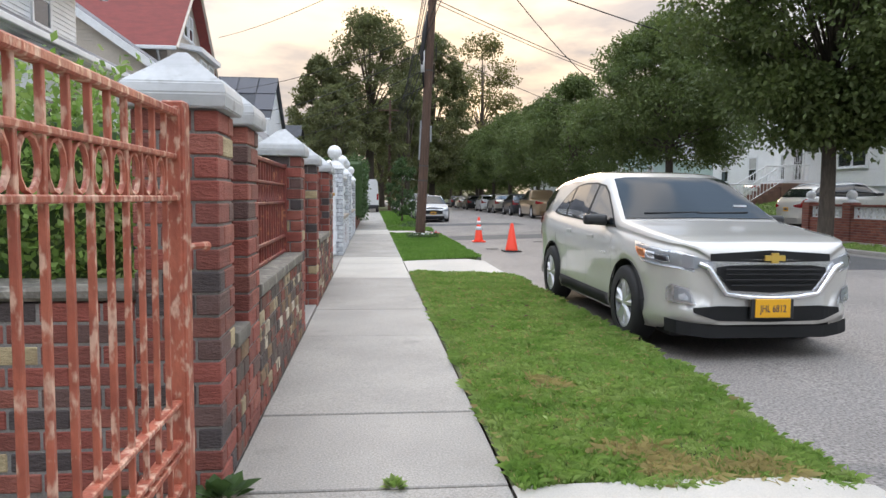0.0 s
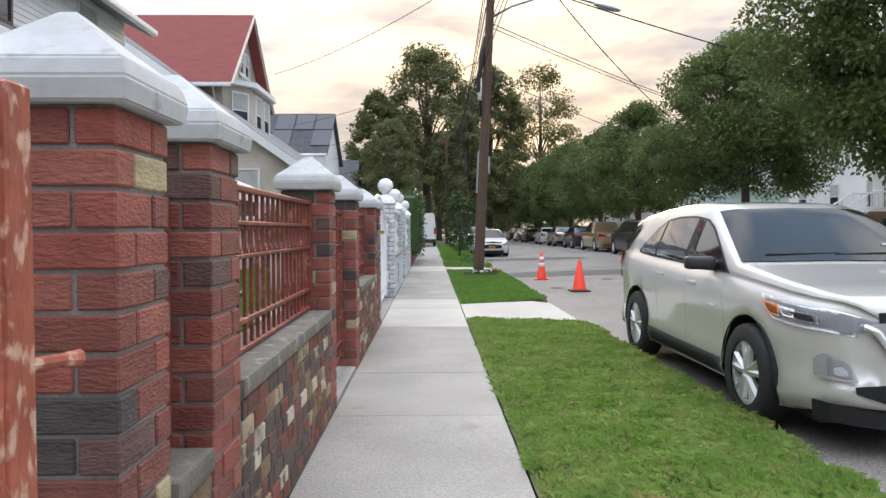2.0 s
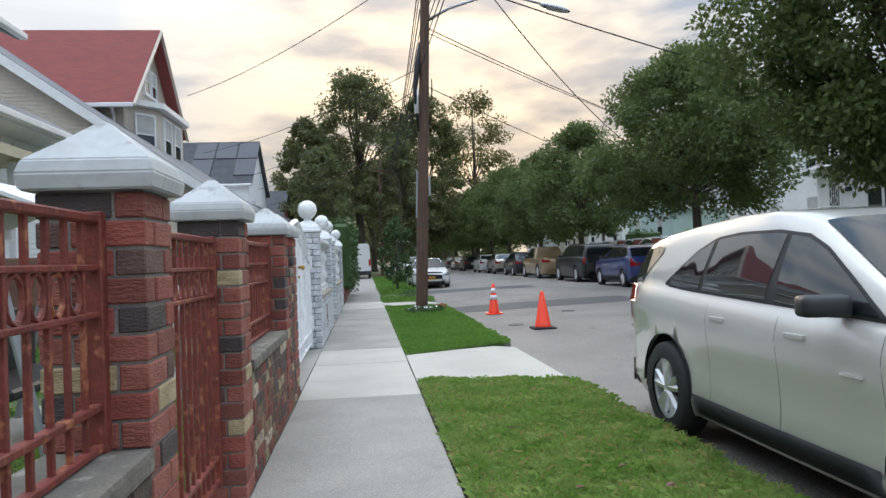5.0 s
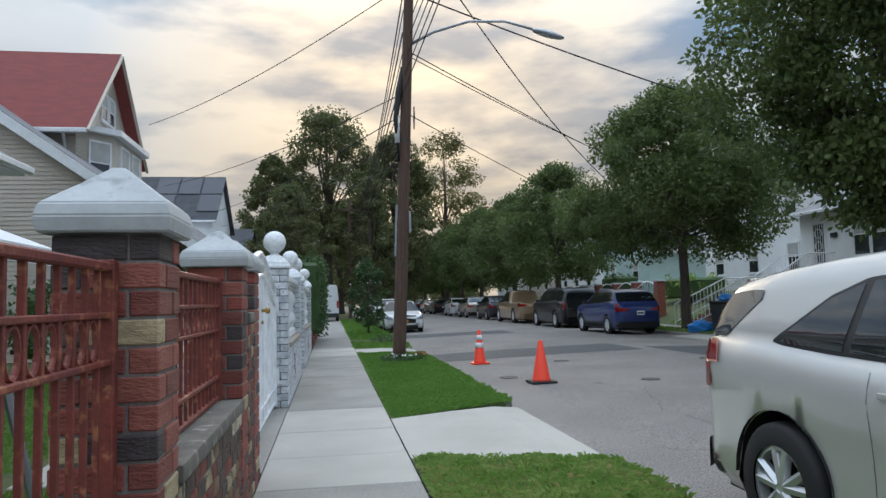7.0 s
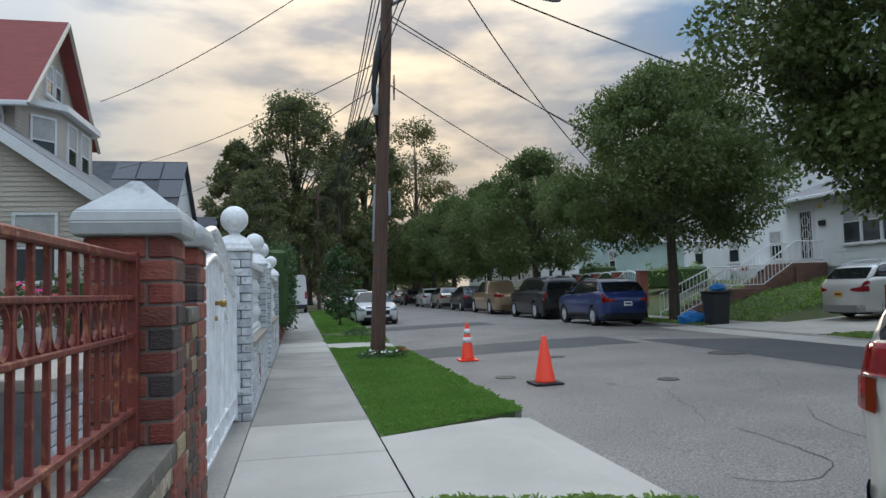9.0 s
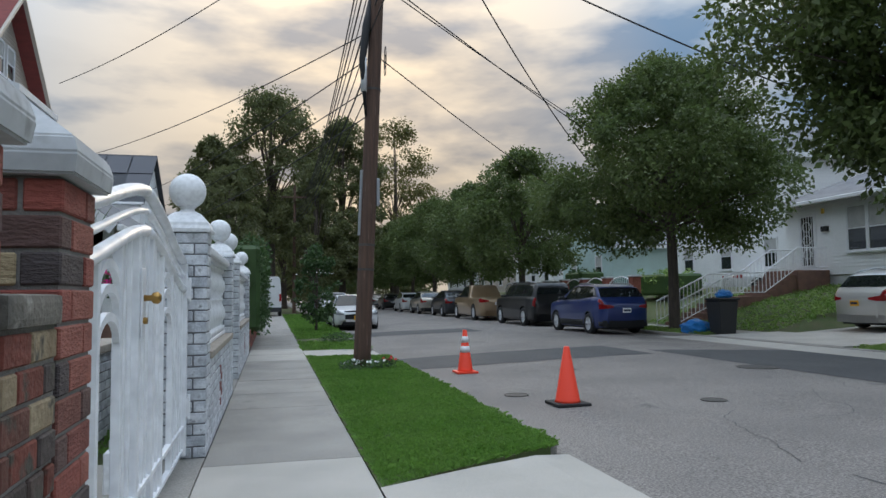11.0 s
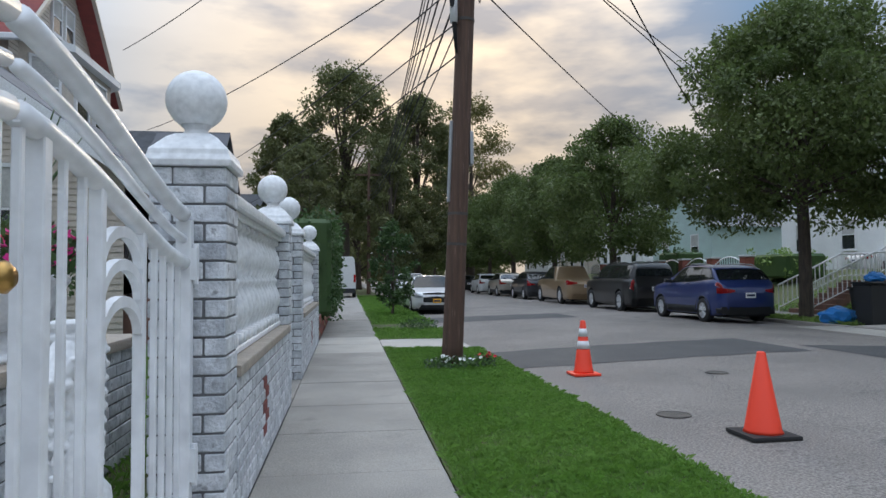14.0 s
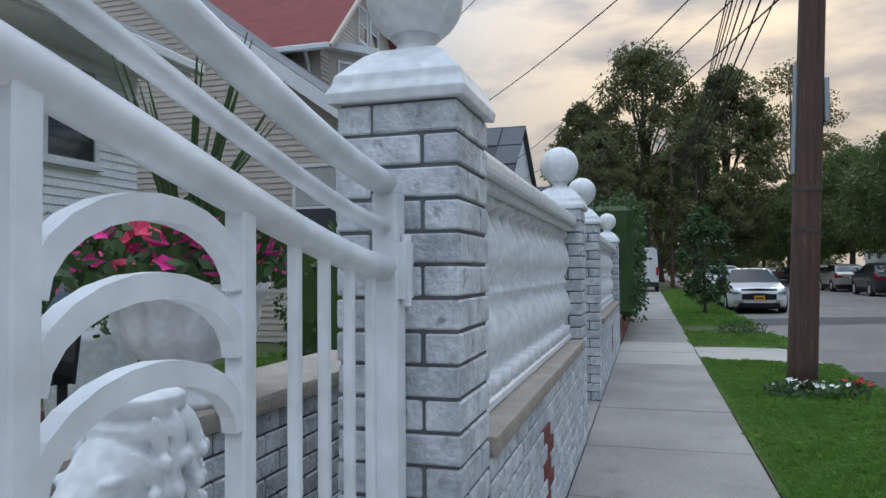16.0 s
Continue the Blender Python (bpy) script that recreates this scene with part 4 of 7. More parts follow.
def car(at, L, W, H, kind, paint_, label, plate=None, wheel=0.355, wb=(0.2, 0.786), rails=False, cladding=True, hero=False):
    """A car in its own frame: nose at y 0 towards -y, tail at y L, z from the road."""
    P = PROFILES[kind]
    t = thing("car", at, label, "car")
    X = W / 2

    def ev(tab, v):
        return float(np.interp(v, [a for a, _ in tab], [b for _, b in tab])) * H

    def half(v):
        if hero:
            return X * float(np.interp(v, [0, .008, .02, .045, .09, .2, .5, .85, .95, .98, 1], [.55, .7, .82, .915, .965, .99, 1.0, .985, .93, .86, .74]))
        return X * float(np.interp(v, [0, .006, .02, .05, .1, .2, .5, .85, .95, .98, 1], [.5, .62, .78, .90, .955, .985, 1.0, .985, .93, .86, .74]))

    fz = 0.21 * H / 1.66

    def section(v):
        top, belt, w = ev(P["top"], v), ev(P["belt"], v), half(v)
        belt = min(belt, top - 0.012)
        g = min(1.0, max(0.0, (top - belt) / (H * 0.32)))
        z0 = fz + (0.10 if v < .03 or v > .97 else 0.03 * (v < .08 or v > .92))
        wr = w * (0.93 - 0.20 * g)
        if hero:
            q = [(w * .8, z0), (w * .95, z0 + .03), (w * .985, z0 + .12), (w * .968, belt * .47), (w * .978, belt * .66), (w * 1.0, belt * .83),
                 (w * .992, belt * .89), (w * .955, belt - .012), (w * .93 - .012, belt + .012)]
        else:
            q = [(w * .8, z0), (w * .95, z0 + .03), (w * .985, z0 + .12), (w * 1.0, belt * .62), (w * .995, belt * .78), (w * .985, belt * .9),
                 (w * .965, belt - .02), (w * .94, belt + .0), (w * .93 - .012, belt + .012)]
        for f in (.15, .35, .55, .75, .9):
            q.append((w * .93 + (wr - w * .93) * (f ** 1.15), belt + .012 + (top - .05 * g - belt - .012) * f))
        q += [(wr - .03 * g, top - .035 * g), (wr * .9, top - .012 * g), (wr * .6, top - .002), (0, top + .004)]
        return q

    hubs = [wb[0] * L, wb[1] * L]
    R = wheel * 1.17
    vs = sorted(set([0, .004, .01, .018, .028, .04, .055, .07, .09] + [round(.1 + .8 * i / 62, 4) for i in range(63)] + [.91, .925, .94, .955, .965, .975, .985, .993, 1.0]))
    grid = [section(v) for v in vs]
    rows, mid = len(grid[0]), None

    def arch(y, z):
        for hy in hubs:
            dy, dz = y - hy, z - wheel
            d = math.hypot(dy, dz)
            if d < R:
                return (hy + dy / max(d, 1e-6) * R, wheel + dz / max(d, 1e-6) * R, True)
        return (y, z, False)

    body = bmesh.new()
    for sx in (-1, 1):
        V, inn = [], []
        for v, q in zip(vs, grid):
            a, b = [], []
            for w, z in q:
                y, zz, i_ = arch(v * L, z) if z < wheel + R and w > 0.1 else (v * L, z, False)
                a.append(body.verts.new((sx * w, y, zz)))
                b.append(i_)
            V.append(a)
            inn.append(b)
        for i in range(len(vs) - 1):
            for j in range(rows - 1):
                if inn[i][j] and inn[i + 1][j] and inn[i][j + 1] and inn[i + 1][j + 1]:
                    continue
                f = (V[i][j], V[i + 1][j], V[i + 1][j + 1], V[i][j + 1])
                body.faces.new(f if sx > 0 else f[::-1])
    # nose and tail caps
    for idx in (0, len(vs) - 1):
        q = grid[idx]
        loop = [body.verts.new((w, vs[idx] * L, z)) for w, z in q] + [body.verts.new((-w, vs[idx] * L, z)) for w, z in q[-2::-1]]
        body.faces.new(loop if idx == 0 else loop[::-1])
    bmesh.ops.remove_doubles(body, verts=body.verts, dist=0.002)
    bmesh.ops.recalc_face_normals(body, faces=list(body.faces))
    bo = part("body", body, paint_, t, smooth=True)
    under = bbox(-X * .8, X * .8, .05 * L, .95 * L, fz - .03, fz + .12)
    part("underbody", under, M["black"], t)

    def surf(v, j):
        q = section(v)
        j0 = int(min(j, len(q) - 1.001))
        f = j - j0
        return q[j0][0] + (q[j0 + 1][0] - q[j0][0]) * f, q[j0][1] + (q[j0 + 1][1] - q[j0][1]) * f

    def patch(name, v0, v1, j0, j1, mat, side_, off=0.006, n=10, m=8, slant=(0, 0), label=""):
        """A piece of the car's own skin, lifted off it a little. slant shifts its upper ends along the car."""
        b, gridv = bmesh.new(), []
        for i in range(n + 1):
            col = []
            for k in range(m + 1):
                fj = k / m
                a0, a1 = v0 + slant[0] * fj, v1 + slant[1] * fj
                v = a0 + (a1 - a0) * i / n
                w, z = surf(v, j0 + (j1 - j0) * fj)
                col.append((v * L, w, z))
            gridv.append(col)
        V = [[b.verts.new((side_ * (w + off), y, z + off * .5)) for y, w, z in c] for c in gridv]
        for i in range(n):
            for k in range(m):
                b.faces.new((V[i][k], V[i + 1][k], V[i + 1][k + 1], V[i][k + 1]))
        if mat is not M["glass"]:
            bmesh.ops.solidify(b, geom=list(b.faces), thickness=0.004)
        bmesh.ops.recalc_face_normals(b, faces=list(b.faces))
        return part(name, b, mat, t, label, smooth=True)

    def across(name, v0, v1, mat, w_in, off=0.006, n=10, m=12):
        """Windscreen or rear window: across the car between two stations, on the top line."""
        b, V = bmesh.new(), []
        for i in range(n + 1):
            v = v0 + (v1 - v0) * i / n
            q = section(v)
            top = q[-1][1]
            we = (q[14][0] + .01) * w_in
            row = []
            for k in range(m + 1):
                f = -1 + 2 * k / m
                zz = float(np.interp(abs(f) * we, [q[17][0], q[16][0], q[15][0], q[14][0], q[13][0]], [q[17][1], q[16][1], q[15][1], q[14][1], q[13][1]]))
                row.append(b.verts.new((we * f, v * L + (-.012 if v < .5 else .012), zz + off)))
            V.append(row)
        for i in range(n):
            for k in range(m):
                b.faces.new((V[i][k], V[i][k + 1], V[i + 1][k + 1], V[i + 1][k]))
        bmesh.ops.recalc_face_normals(b, faces=list(b.faces))
        return part(name, b, mat, t, smooth=True)

    g0, g1 = P["gh"]
    tops = P["top"]
    wind_end = [v for v, z in tops if z >= .93][0]
    across("windscreen", g0 + .006, wind_end + .004, M["windscreen"], .955 if hero else 1.0)
    if hero:
        across("rear_window", .931, .966, M["glass"], .96)
    elif kind != "pickup":
        last_high = [v for v, z in tops if z >= .9][-1]
        rear_low = [v for v, z in tops if v > last_high][0]
        across("rear_window", last_high + .006, rear_low - .005, M["glass"], .97)
    def skin_at(v, z):
        """Half width of the greenhouse at height z."""
        q = section(v)[8:15]
        return float(np.interp(z, [b_[1] for b_ in q], [b_[0] for b_ in q]))

    def pane(name, lo, hi, v0, v1, inset, mat, s_, off, n=24, m=6, shift=0.0, label=""):
        """A glazed area between a lower and an upper line (v, z); shift leans its ends forward at the top."""
        b, V = bmesh.new(), []
        for i in range(n + 1):
            col = []
            for k_ in range(m + 1):
                f = k_ / m
                v = v0 + (v1 - v0) * i / n + shift * f
                za = float(np.interp(v, [p[0] for p in lo], [p[1] for p in lo])) + inset
                zb = float(np.interp(v, [p[0] for p in hi], [p[1] for p in hi])) - inset
                z = za + (max(zb, za + .004) - za) * f
                col.append(b.verts.new((s_ * (skin_at(v, z) + off), v * L, z)))
            V.append(col)
        for i in range(n):
            for k_ in range(m):
                b.faces.new((V[i][k_], V[i + 1][k_], V[i + 1][k_ + 1], V[i][k_ + 1]))
        bmesh.ops.recalc_face_normals(b, faces=list(b.faces))
        return part(name, b, mat, t, label, smooth=True)

    LOW = [(.285, 1.055), (.5, 1.09), (.7, 1.12), (.775, 1.135), (.805, 1.16)]
    HIGH = [(.285, 1.06), (.35, 1.25), (.41, 1.42), (.45, 1.495), (.51, 1.53), (.6, 1.532), (.67, 1.505), (.72, 1.42), (.775, 1.25), (.805, 1.165)]
    LOW_R = [(.84, 1.42), (.905, 1.2), (.92, 1.17), (.955, 1.155)]
    HIGH_R = [(.84, 1.455), (.87, 1.462), (.926, 1.44), (.955, 1.24)]
    for s_ in (-1, 1):
        if hero:
            pane("window_surround", LOW, HIGH, .287, .803, 0.0, M["trim_black"], s_, .003, 60)
            pane("side_window", LOW, HIGH, .303, .482, .02, M["glass"], s_, .0065, 24)
            pane("side_window", LOW, HIGH, .503, .672, .02, M["glass"], s_, .0065, 24, shift=-.012)
            pane("side_window", LOW, HIGH, .684, .788, .02, M["glass"], s_, .0065, 16, shift=-.012)
            pane("quarter_window", LOW_R, HIGH_R, .845, .951, 0.0, M["glass"], s_, .006, 24)
        else:
            a, z1_ = g0 + .05, (g1 - .065 if kind == "suv" else g1 - .05)
            patch("pillar_trim", a - .004, z1_ + .006, 8.2, 13.5, M["trim_black"], s_, .0035, 40, 8, slant=((wind_end - g0 - .06), -.075 if kind != "boxy" else .0))
            n_w = 2 if kind in ("sedan", "pickup") else 3
            cuts = [a + (z1_ - a) * f for f in ((0, .5, 1.0) if n_w == 2 else (0, .36, .7, 1.0))]
            for k in range(n_w):
                sl0 = (wind_end - g0 - .06) if k == 0 else .012
                sl1 = -.075 if k == n_w - 1 and kind != "boxy" else .012
                patch("side_window", cuts[k] + .003, cuts[k + 1] - .003, 8.4, 13.2, M["glass"], s_, slant=(sl0, sl1))
            patch("window_trim", a - .01, z1_ + .005, 7.9, 8.3, M["trim_black"], s_, 0.004, 24, 2)
        if cladding:
            patch("sill_trim", wb[0] + (R + .02) / L, wb[1] - (R + .02) / L, .9, 2.35, M["trim_black"], s_, 0.008, 16, 3)
            patch("bumper_trim", .93, .985, .6, 2.2, M["trim_black"], s_, .006, 6, 3)
        for v in (.42, .60):
            w, z = surf(v, 6.0)
            part("door_handle", bbox(s_ * (w + .004) - .012, s_ * (w + .004) + .012, v * L - .09, v * L + .09, z - .018, z + .012, .008, 2), paint_, t)
        for v in (.285, .46, .635):
            patch("door_gap", v, v + (.0007 if hero else .0012), 1.2, 7.2, M["black"], s_, .0015, 1, 12)
        # mirror
        mb = bmesh.new()
        w, z = surf(g0 + .085, 8)
        box(mb, -.12, .12, -.07, .06, -.06, .05)
        bevel(mb, .045, 3)
        bmesh.ops.transform(mb, matrix=pose(s_ * (w + .13), (g0 + .08) * L, z + .07, 0, 0, s_ * 8), verts=mb.verts)
        tube(mb, [(s_ * (w - .02), (g0 + .085) * L, z + .02), (s_ * (w + .1), (g0 + .085) * L, z + .03)], .025, 8)
        part("mirror", mb, M["trim_black"], t, smooth=True)
        # wheels
        for hy in hubs:
            wx = s_ * (X - .12)
            tb = bmesh.new()
            c = Vector((wx, hy, wheel))
            prof = [(.64, -.11), (.9, -.115), (.98, -.09), (1.0, -.05), (1.0, .05), (.98, .09), (.9, .115), (.64, .11)]
            rg = [ring(tb, c + Vector((s_ * o, 0, 0)), Vector((0, 1, 0)), Vector((0, 0, 1)), wheel * r, 32) for r, o in prof]
            for A, B in zip(rg, rg[1:]):
                for k in range(32):
                    tb.faces.new((A[k], A[(k + 1) % 32], B[(k + 1) % 32], B[k]))
            bmesh.ops.recalc_face_normals(tb, faces=list(tb.faces))
            wh = part("wheel", tb, M["black"], t, "black tyre", smooth=True)
            rb = bmesh.new()
            xr = wx + s_ * .095
            o1, o2 = ring(rb, Vector((xr, hy, wheel)), Vector((0, 1, 0)), Vector((0, 0, 1)), wheel * .66, 32), ring(rb, Vector((xr, hy, wheel)), Vector((0, 1, 0)), Vector((0, 0, 1)), wheel * .58, 32)
            o3 = ring(rb, Vector((xr - s_ * .06, hy, wheel)), Vector((0, 1, 0)), Vector((0, 0, 1)), wheel * .56, 32)
            for A, B in ((o1, o2), (o2, o3)):
                for k in range(32):
                    rb.faces.new((A[k], A[(k + 1) % 32], B[(k + 1) % 32], B[k]))
            nsp = 5
            for k in range(nsp):
                for da in (-.14, .14):
                    an = 2 * math.pi * k / nsp + .3
                    d1 = Vector((0, math.cos(an + da * .5), math.sin(an + da * .5)))
                    d2 = Vector((0, math.cos(an + da * 1.6), math.sin(an + da * 1.6)))
                    cc = Vector((xr - s_ * .02, hy, wheel))
                    tube(rb, [cc + d1 * wheel * .08, cc + d2 * wheel * .62], [.034, .03], 6)
            tube(rb, [(xr - s_ * .03, hy, wheel), (xr + s_ * .004, hy, wheel)], [.06, .045], 16)
            bmesh.ops.recalc_face_normals(rb, faces=list(rb.faces))
            rim = part("rim", rb, M["alloy"], wh, "silver alloy rim")
            db = bmesh.new()
            db.faces.new(ring(db, Vector((xr - s_ * .065, hy, wheel)), Vector((0, 1, 0)), Vector((0, 0, 1)), wheel * .6, 24))
            part("brake_disc", db, M["trim_black"], wh)
            # well lining
            lb = bmesh.new()
            A = [lb.verts.new((s_ * (X - .02), hy + R * 1.01 * math.cos(math.pi * k / 14), max(fz - .02, wheel + R * 1.01 * math.sin(math.pi * k / 14)))) for k in range(15)]
            B = [lb.verts.new((s_ * (X - .34), p.co.y, p.co.z)) for p in A]
            for k in range(14):
                lb.faces.new((A[k], A[k + 1], B[k + 1], B[k]))
            lb.faces.new(B)
            part("wheel_well", lb, M["black"], t)
            if cladding and not hero:
                ab = bmesh.new()
                tube(ab, [(s_ * (half(hy / L) * .99), hy + R * math.cos(math.pi * k / 20 * 1.12 - .19), wheel + R * math.sin(math.pi * k / 20 * 1.12 - .19)) for k in range(21)], .016, 6)
                part("arch_trim", ab, M["trim_black"], t, smooth=True)
        # tail lights on the corner
        if hero:
            patch("tail_light", .915, .972, 5.6, 7.3, M["lamp_red"], s_, .012, 10, 6, slant=(.012, .0), label="red wrap-round tail light")
        else:
            patch("tail_light", .93 if kind != "boxy" else .962, .988, 5.0 if kind != "boxy" else 3.6, 7.0 if kind != "boxy" else 9.0, M["lamp_red"], s_, .014, 8, 6, slant=(.02, .0))
        if not hero:
            patch("headlight", .02, .075, 5.7, 7.0, M["lamp_clear"], s_, .008, 10, 5, slant=(.004, .03))
        else:
            hl_ = patch("headlight", .007, .112, 4.9, 6.7, M["lamp_clear"], s_, .009, 14, 6, slant=(.0, .045), label="clear swept-back headlight")
            for nm_, a0, a1, b0, b1, mt_, sl_ in (("reflector", .03, .062, 5.35, 6.2, "lamp_dark", (.003, .02)), ("reflector", .066, .085, 5.45, 6.25, "chrome", (.0, .015)),
                                                  ("light_strip", .03, .125, 6.52, 6.62, "chrome", (.003, .008)), ("amber_corner", .094, .122, 5.2, 6.3, "lamp_amber", (.004, .024))):
                o_ = patch(nm_, a0, a1, b0, b1, M[mt_], s_, .016, 6, 4, slant=sl_)
                o_.parent = hl_
        if rails:
            rr = bmesh.new()
            pts = [(s_ * (section(v)[14][0] - .02), v * L, section(v)[14][1] + .055 - .05 * (i in (0, 8))) for i, v in enumerate([wind_end + .06 + (.9 - .06 - wind_end - .06) * k / 8 for k in range(9)])]
            tube(rr, pts, .018, 8)
            part("roof_rail", rr, M["steel"] if paint_ is not M["black_car"] else M["trim_black"], t, smooth=True)

    def front_y(x):
        if hero:
            return L * float(np.interp(abs(x) / X, [0, .55, .7, .82, .915, .965, .99], [0, 0, .008, .02, .045, .09, .2]))
        return L * float(np.interp(abs(x) / X, [0, .5, .62, .78, .9, .955, .985], [0, 0, .006, .02, .05, .1, .2]))

    def face_panel(name, pts, mat, depth=0.02, tail=False, lab="", n=8):
        """A panel over the nose or tail between lower and upper lines [(x, z0, z1)]."""
        b, V = bmesh.new(), []
        xs = np.linspace(pts[0][0], pts[-1][0], n * (len(pts) - 1) + 1)
        for x in xs:
            z0 = float(np.interp(x, [p[0] for p in pts], [p[1] for p in pts]))
            z1 = float(np.interp(x, [p[0] for p in pts], [p[2] for p in pts]))
            y = front_y(x)
            if tail:
                y = L * (1 - .0) - L * float(np.interp(abs(x) / X, [0, .74, .86, .93, .985], [0, 0, .02, .05, .15])) + depth
            else:
                y = y - depth
            V.append((b.verts.new((x, y, z0)), b.verts.new((x, y + (.01 if not tail else -.01), z1))))
        for p, q in zip(V, V[1:]):
            b.faces.new((p[0], q[0], q[1], p[1]))
        bmesh.ops.solidify(b, geom=list(b.faces), thickness=depth * 1.5 if not tail else -depth * 1.5)
        bmesh.ops.recalc_face_normals(b, faces=list(b.faces))
        return part(name, b, mat, t, lab)

    k = H / 1.66
    face_panel("upper_grille", [(-.52 * X / .92, .84 * k, .90 * k), (0, .83 * k, .93 * k), (.52 * X / .92, .84 * k, .90 * k)], M["trim_black"], .012)
    if hero:
        chrome = [(-.56, .765, .83), (-.40, .555, .85), (0, .53, .855), (.40, .555, .85), (.56, .765, .83)]
        face_panel("grille_surround", chrome, M["chrome"], .02, lab="bright chrome grille surround")
        bb = bmesh.new()
        path_ = [(-.62, .82), (-.55, .79), (-.40, .575), (-.2, .545), (0, .538), (.2, .545), (.40, .575), (.55, .79), (.62, .82)]
        tube(bb, [(x_, front_y(x_) - .045, z_) for x_, z_ in path_], .022, 8)
        part("grille_bead", bb, M["chrome"], t, "bright chrome bead under the grille", smooth=True)
        gr = face_panel("grille", [(-.47, .755, .79), (-.355, .60, .805), (0, .58, .81), (.355, .60, .805), (.47, .755, .79)], M["trim_black"], .034)
        for zb in (.645, .69, .735, .775):
            w = .36 if zb < .68 else .41
            bb = bmesh.new()
            tube(bb, [(-w + 2 * w * i / 12, front_y(-w + 2 * w * i / 12) - .062, zb) for i in range(13)], .007, 6)
            part("grille_bar", bb, M["black"], t)
        bb = bmesh.new()
        prism(bb, [(-.085, -.022), (-.03, -.022), (-.03, -.042), (.03, -.042), (.03, -.022), (.085, -.022), (.085, .022), (.03, .022), (.03, .042), (-.03, .042), (-.03, .022), (-.085, .022)], -.075, -.055, "y")
        bmesh.ops.translate(bb, verts=bb.verts, vec=(0, .0, .87))
        part("badge", bb, M["gold"], t, "gold cross-shaped badge")
        face_panel("lower_grille", [(-.64, .41, .45), (-.45, .345, .47), (0, .335, .46), (.45, .345, .47), (.64, .41, .45)], M["trim_black"], .02)
        face_panel("chin", [(-.82, .24, .35), (-.7, .22, .33), (-.5, .2, .3), (0, .2, .29), (.5, .2, .3), (.7, .22, .33), (.82, .24, .35)], M["trim_black"], .006)
        for s_ in (-1, 1):
            face_panel("fog_lamp_bezel", sorted([(s_ * .62, .475, .49), (s_ * .67, .475, .61), (s_ * .79, .49, .64), (s_ * .82, .50, .6)]), M["chrome"], .014)
            face_panel("fog_lamp", sorted([(s_ * .66, .495, .56), (s_ * .70, .495, .605), (s_ * .775, .51, .62)]), M["lamp_clear"], .024)
            face_panel("fog_lamp_lens", sorted([(s_ * .685, .515, .545), (s_ * .71, .51, .57), (s_ * .75, .52, .56)]), M["chrome"], .03)
            face_panel("headlight_nose", sorted([(s_ * .5, .80, .835), (s_ * .62, .775, .87), (s_ * .72, .78, .895)]), M["lamp_clear"], .012)
    else:
        face_panel("grille", [(-.5 * X / .92, .52 * k, .72 * k), (0, .5 * k, .76 * k), (.5 * X / .92, .52 * k, .72 * k)], M["trim_black"], .015)
        face_panel("lower_grille", [(-.6, .27 * k, .40 * k), (0, .25 * k, .40 * k), (.6, .27 * k, .40 * k)], M["trim_black"], .015)
        for s_ in (-1, 1):
            face_panel("headlight", sorted([(s_ * .52 * X / .92, .72 * k, .76 * k), (s_ * .74 * X / .92, .70 * k, .82 * k), (s_ * .86 * X / .92, .74 * k, .85 * k)]), M["lamp_clear"], .014)
    face_panel("rear_bumper_trim", [(-.8 * X / .92, .27, .47 * k), (0, .25, .45 * k), (.8 * X / .92, .27, .47 * k)], M["trim_black"] if cladding else paint_, .014, True)
    if kind != "boxy":
        for s_ in (-1, 1):
            face_panel("tail_light", sorted([(s_ * .45 * X / .92, .88 * k, .93 * k), (s_ * .7 * X / .92, .84 * k, .97 * k), (s_ * .86 * X / .92, .83 * k, .99 * k)]), M["lamp_red"], .02, True)
    # plates
    for yy, tail, zc in ((-.05, False, .50 if not hero else .455), (L + .035, True, .78 * k)):
        col = M[plate or "plate_white"]
        if hero and not tail:
            part("plate_frame", bbox(-.185, .185, yy - .012, yy + .01, zc - .09, zc + .095, .006), M["trim_black"], t)
            yy -= .016
        b = bbox(-.152, .152, yy - .006, yy + .006, zc - .076, zc + .076, .004)
        pl = part("number_plate", b, col, t)
        if hero and not tail:
            pl["label"] = "yellow number plate with dark lettering"
            cu = bpy.data.curves.new("plate_text", "FONT")
            cu.body, cu.size, cu.align_x, cu.align_y, cu.extrude = "JHL 6812", .082, "CENTER", "CENTER", .001
            tmp = bpy.data.objects.new("tmp", cu)
            scene.collection.objects.link(tmp)
            dg = bpy.context.evaluated_depsgraph_get()
            me = bpy.data.meshes.new_from_object(tmp.evaluated_get(dg))
            bpy.data.objects.remove(tmp)
            me.materials.clear()
            me.materials.append(M["ink"])
            tx = new("plate_lettering", me)
            tx.parent = pl
            tx.matrix_basis = pose(0, yy - .0075, zc - .004, 90, 0, 0) @ Matrix.Diagonal((.74, 1.05, 1, 1))
        else:
            part("plate_mark", bbox(-.12, .12, yy + (.006 if tail else -.008), yy + (.008 if tail else -.006), zc - .03, zc + .03), M["ink"], pl)
    # wipers and antenna fin
    if hero:
        for x0, x1 in ((-.55, .05), (.0, .55)):
            b = bmesh.new()
            yv = (g0 + .02) * L
            tube(b, [(x0, yv, section(g0 + .02)[-1][1] + .012), (x1, yv + .02, section(g0 + .024)[-1][1] + .012)], .007, 6)
            part("wiper", b, M["black"], t)
        w, z = surf(.335, 4.6)
        part("side_badge", bbox(-(w + .005) - .004, -(w + .005) + .004, .31 * L, .345 * L, z - .007, z + .007), M["chrome"], t)
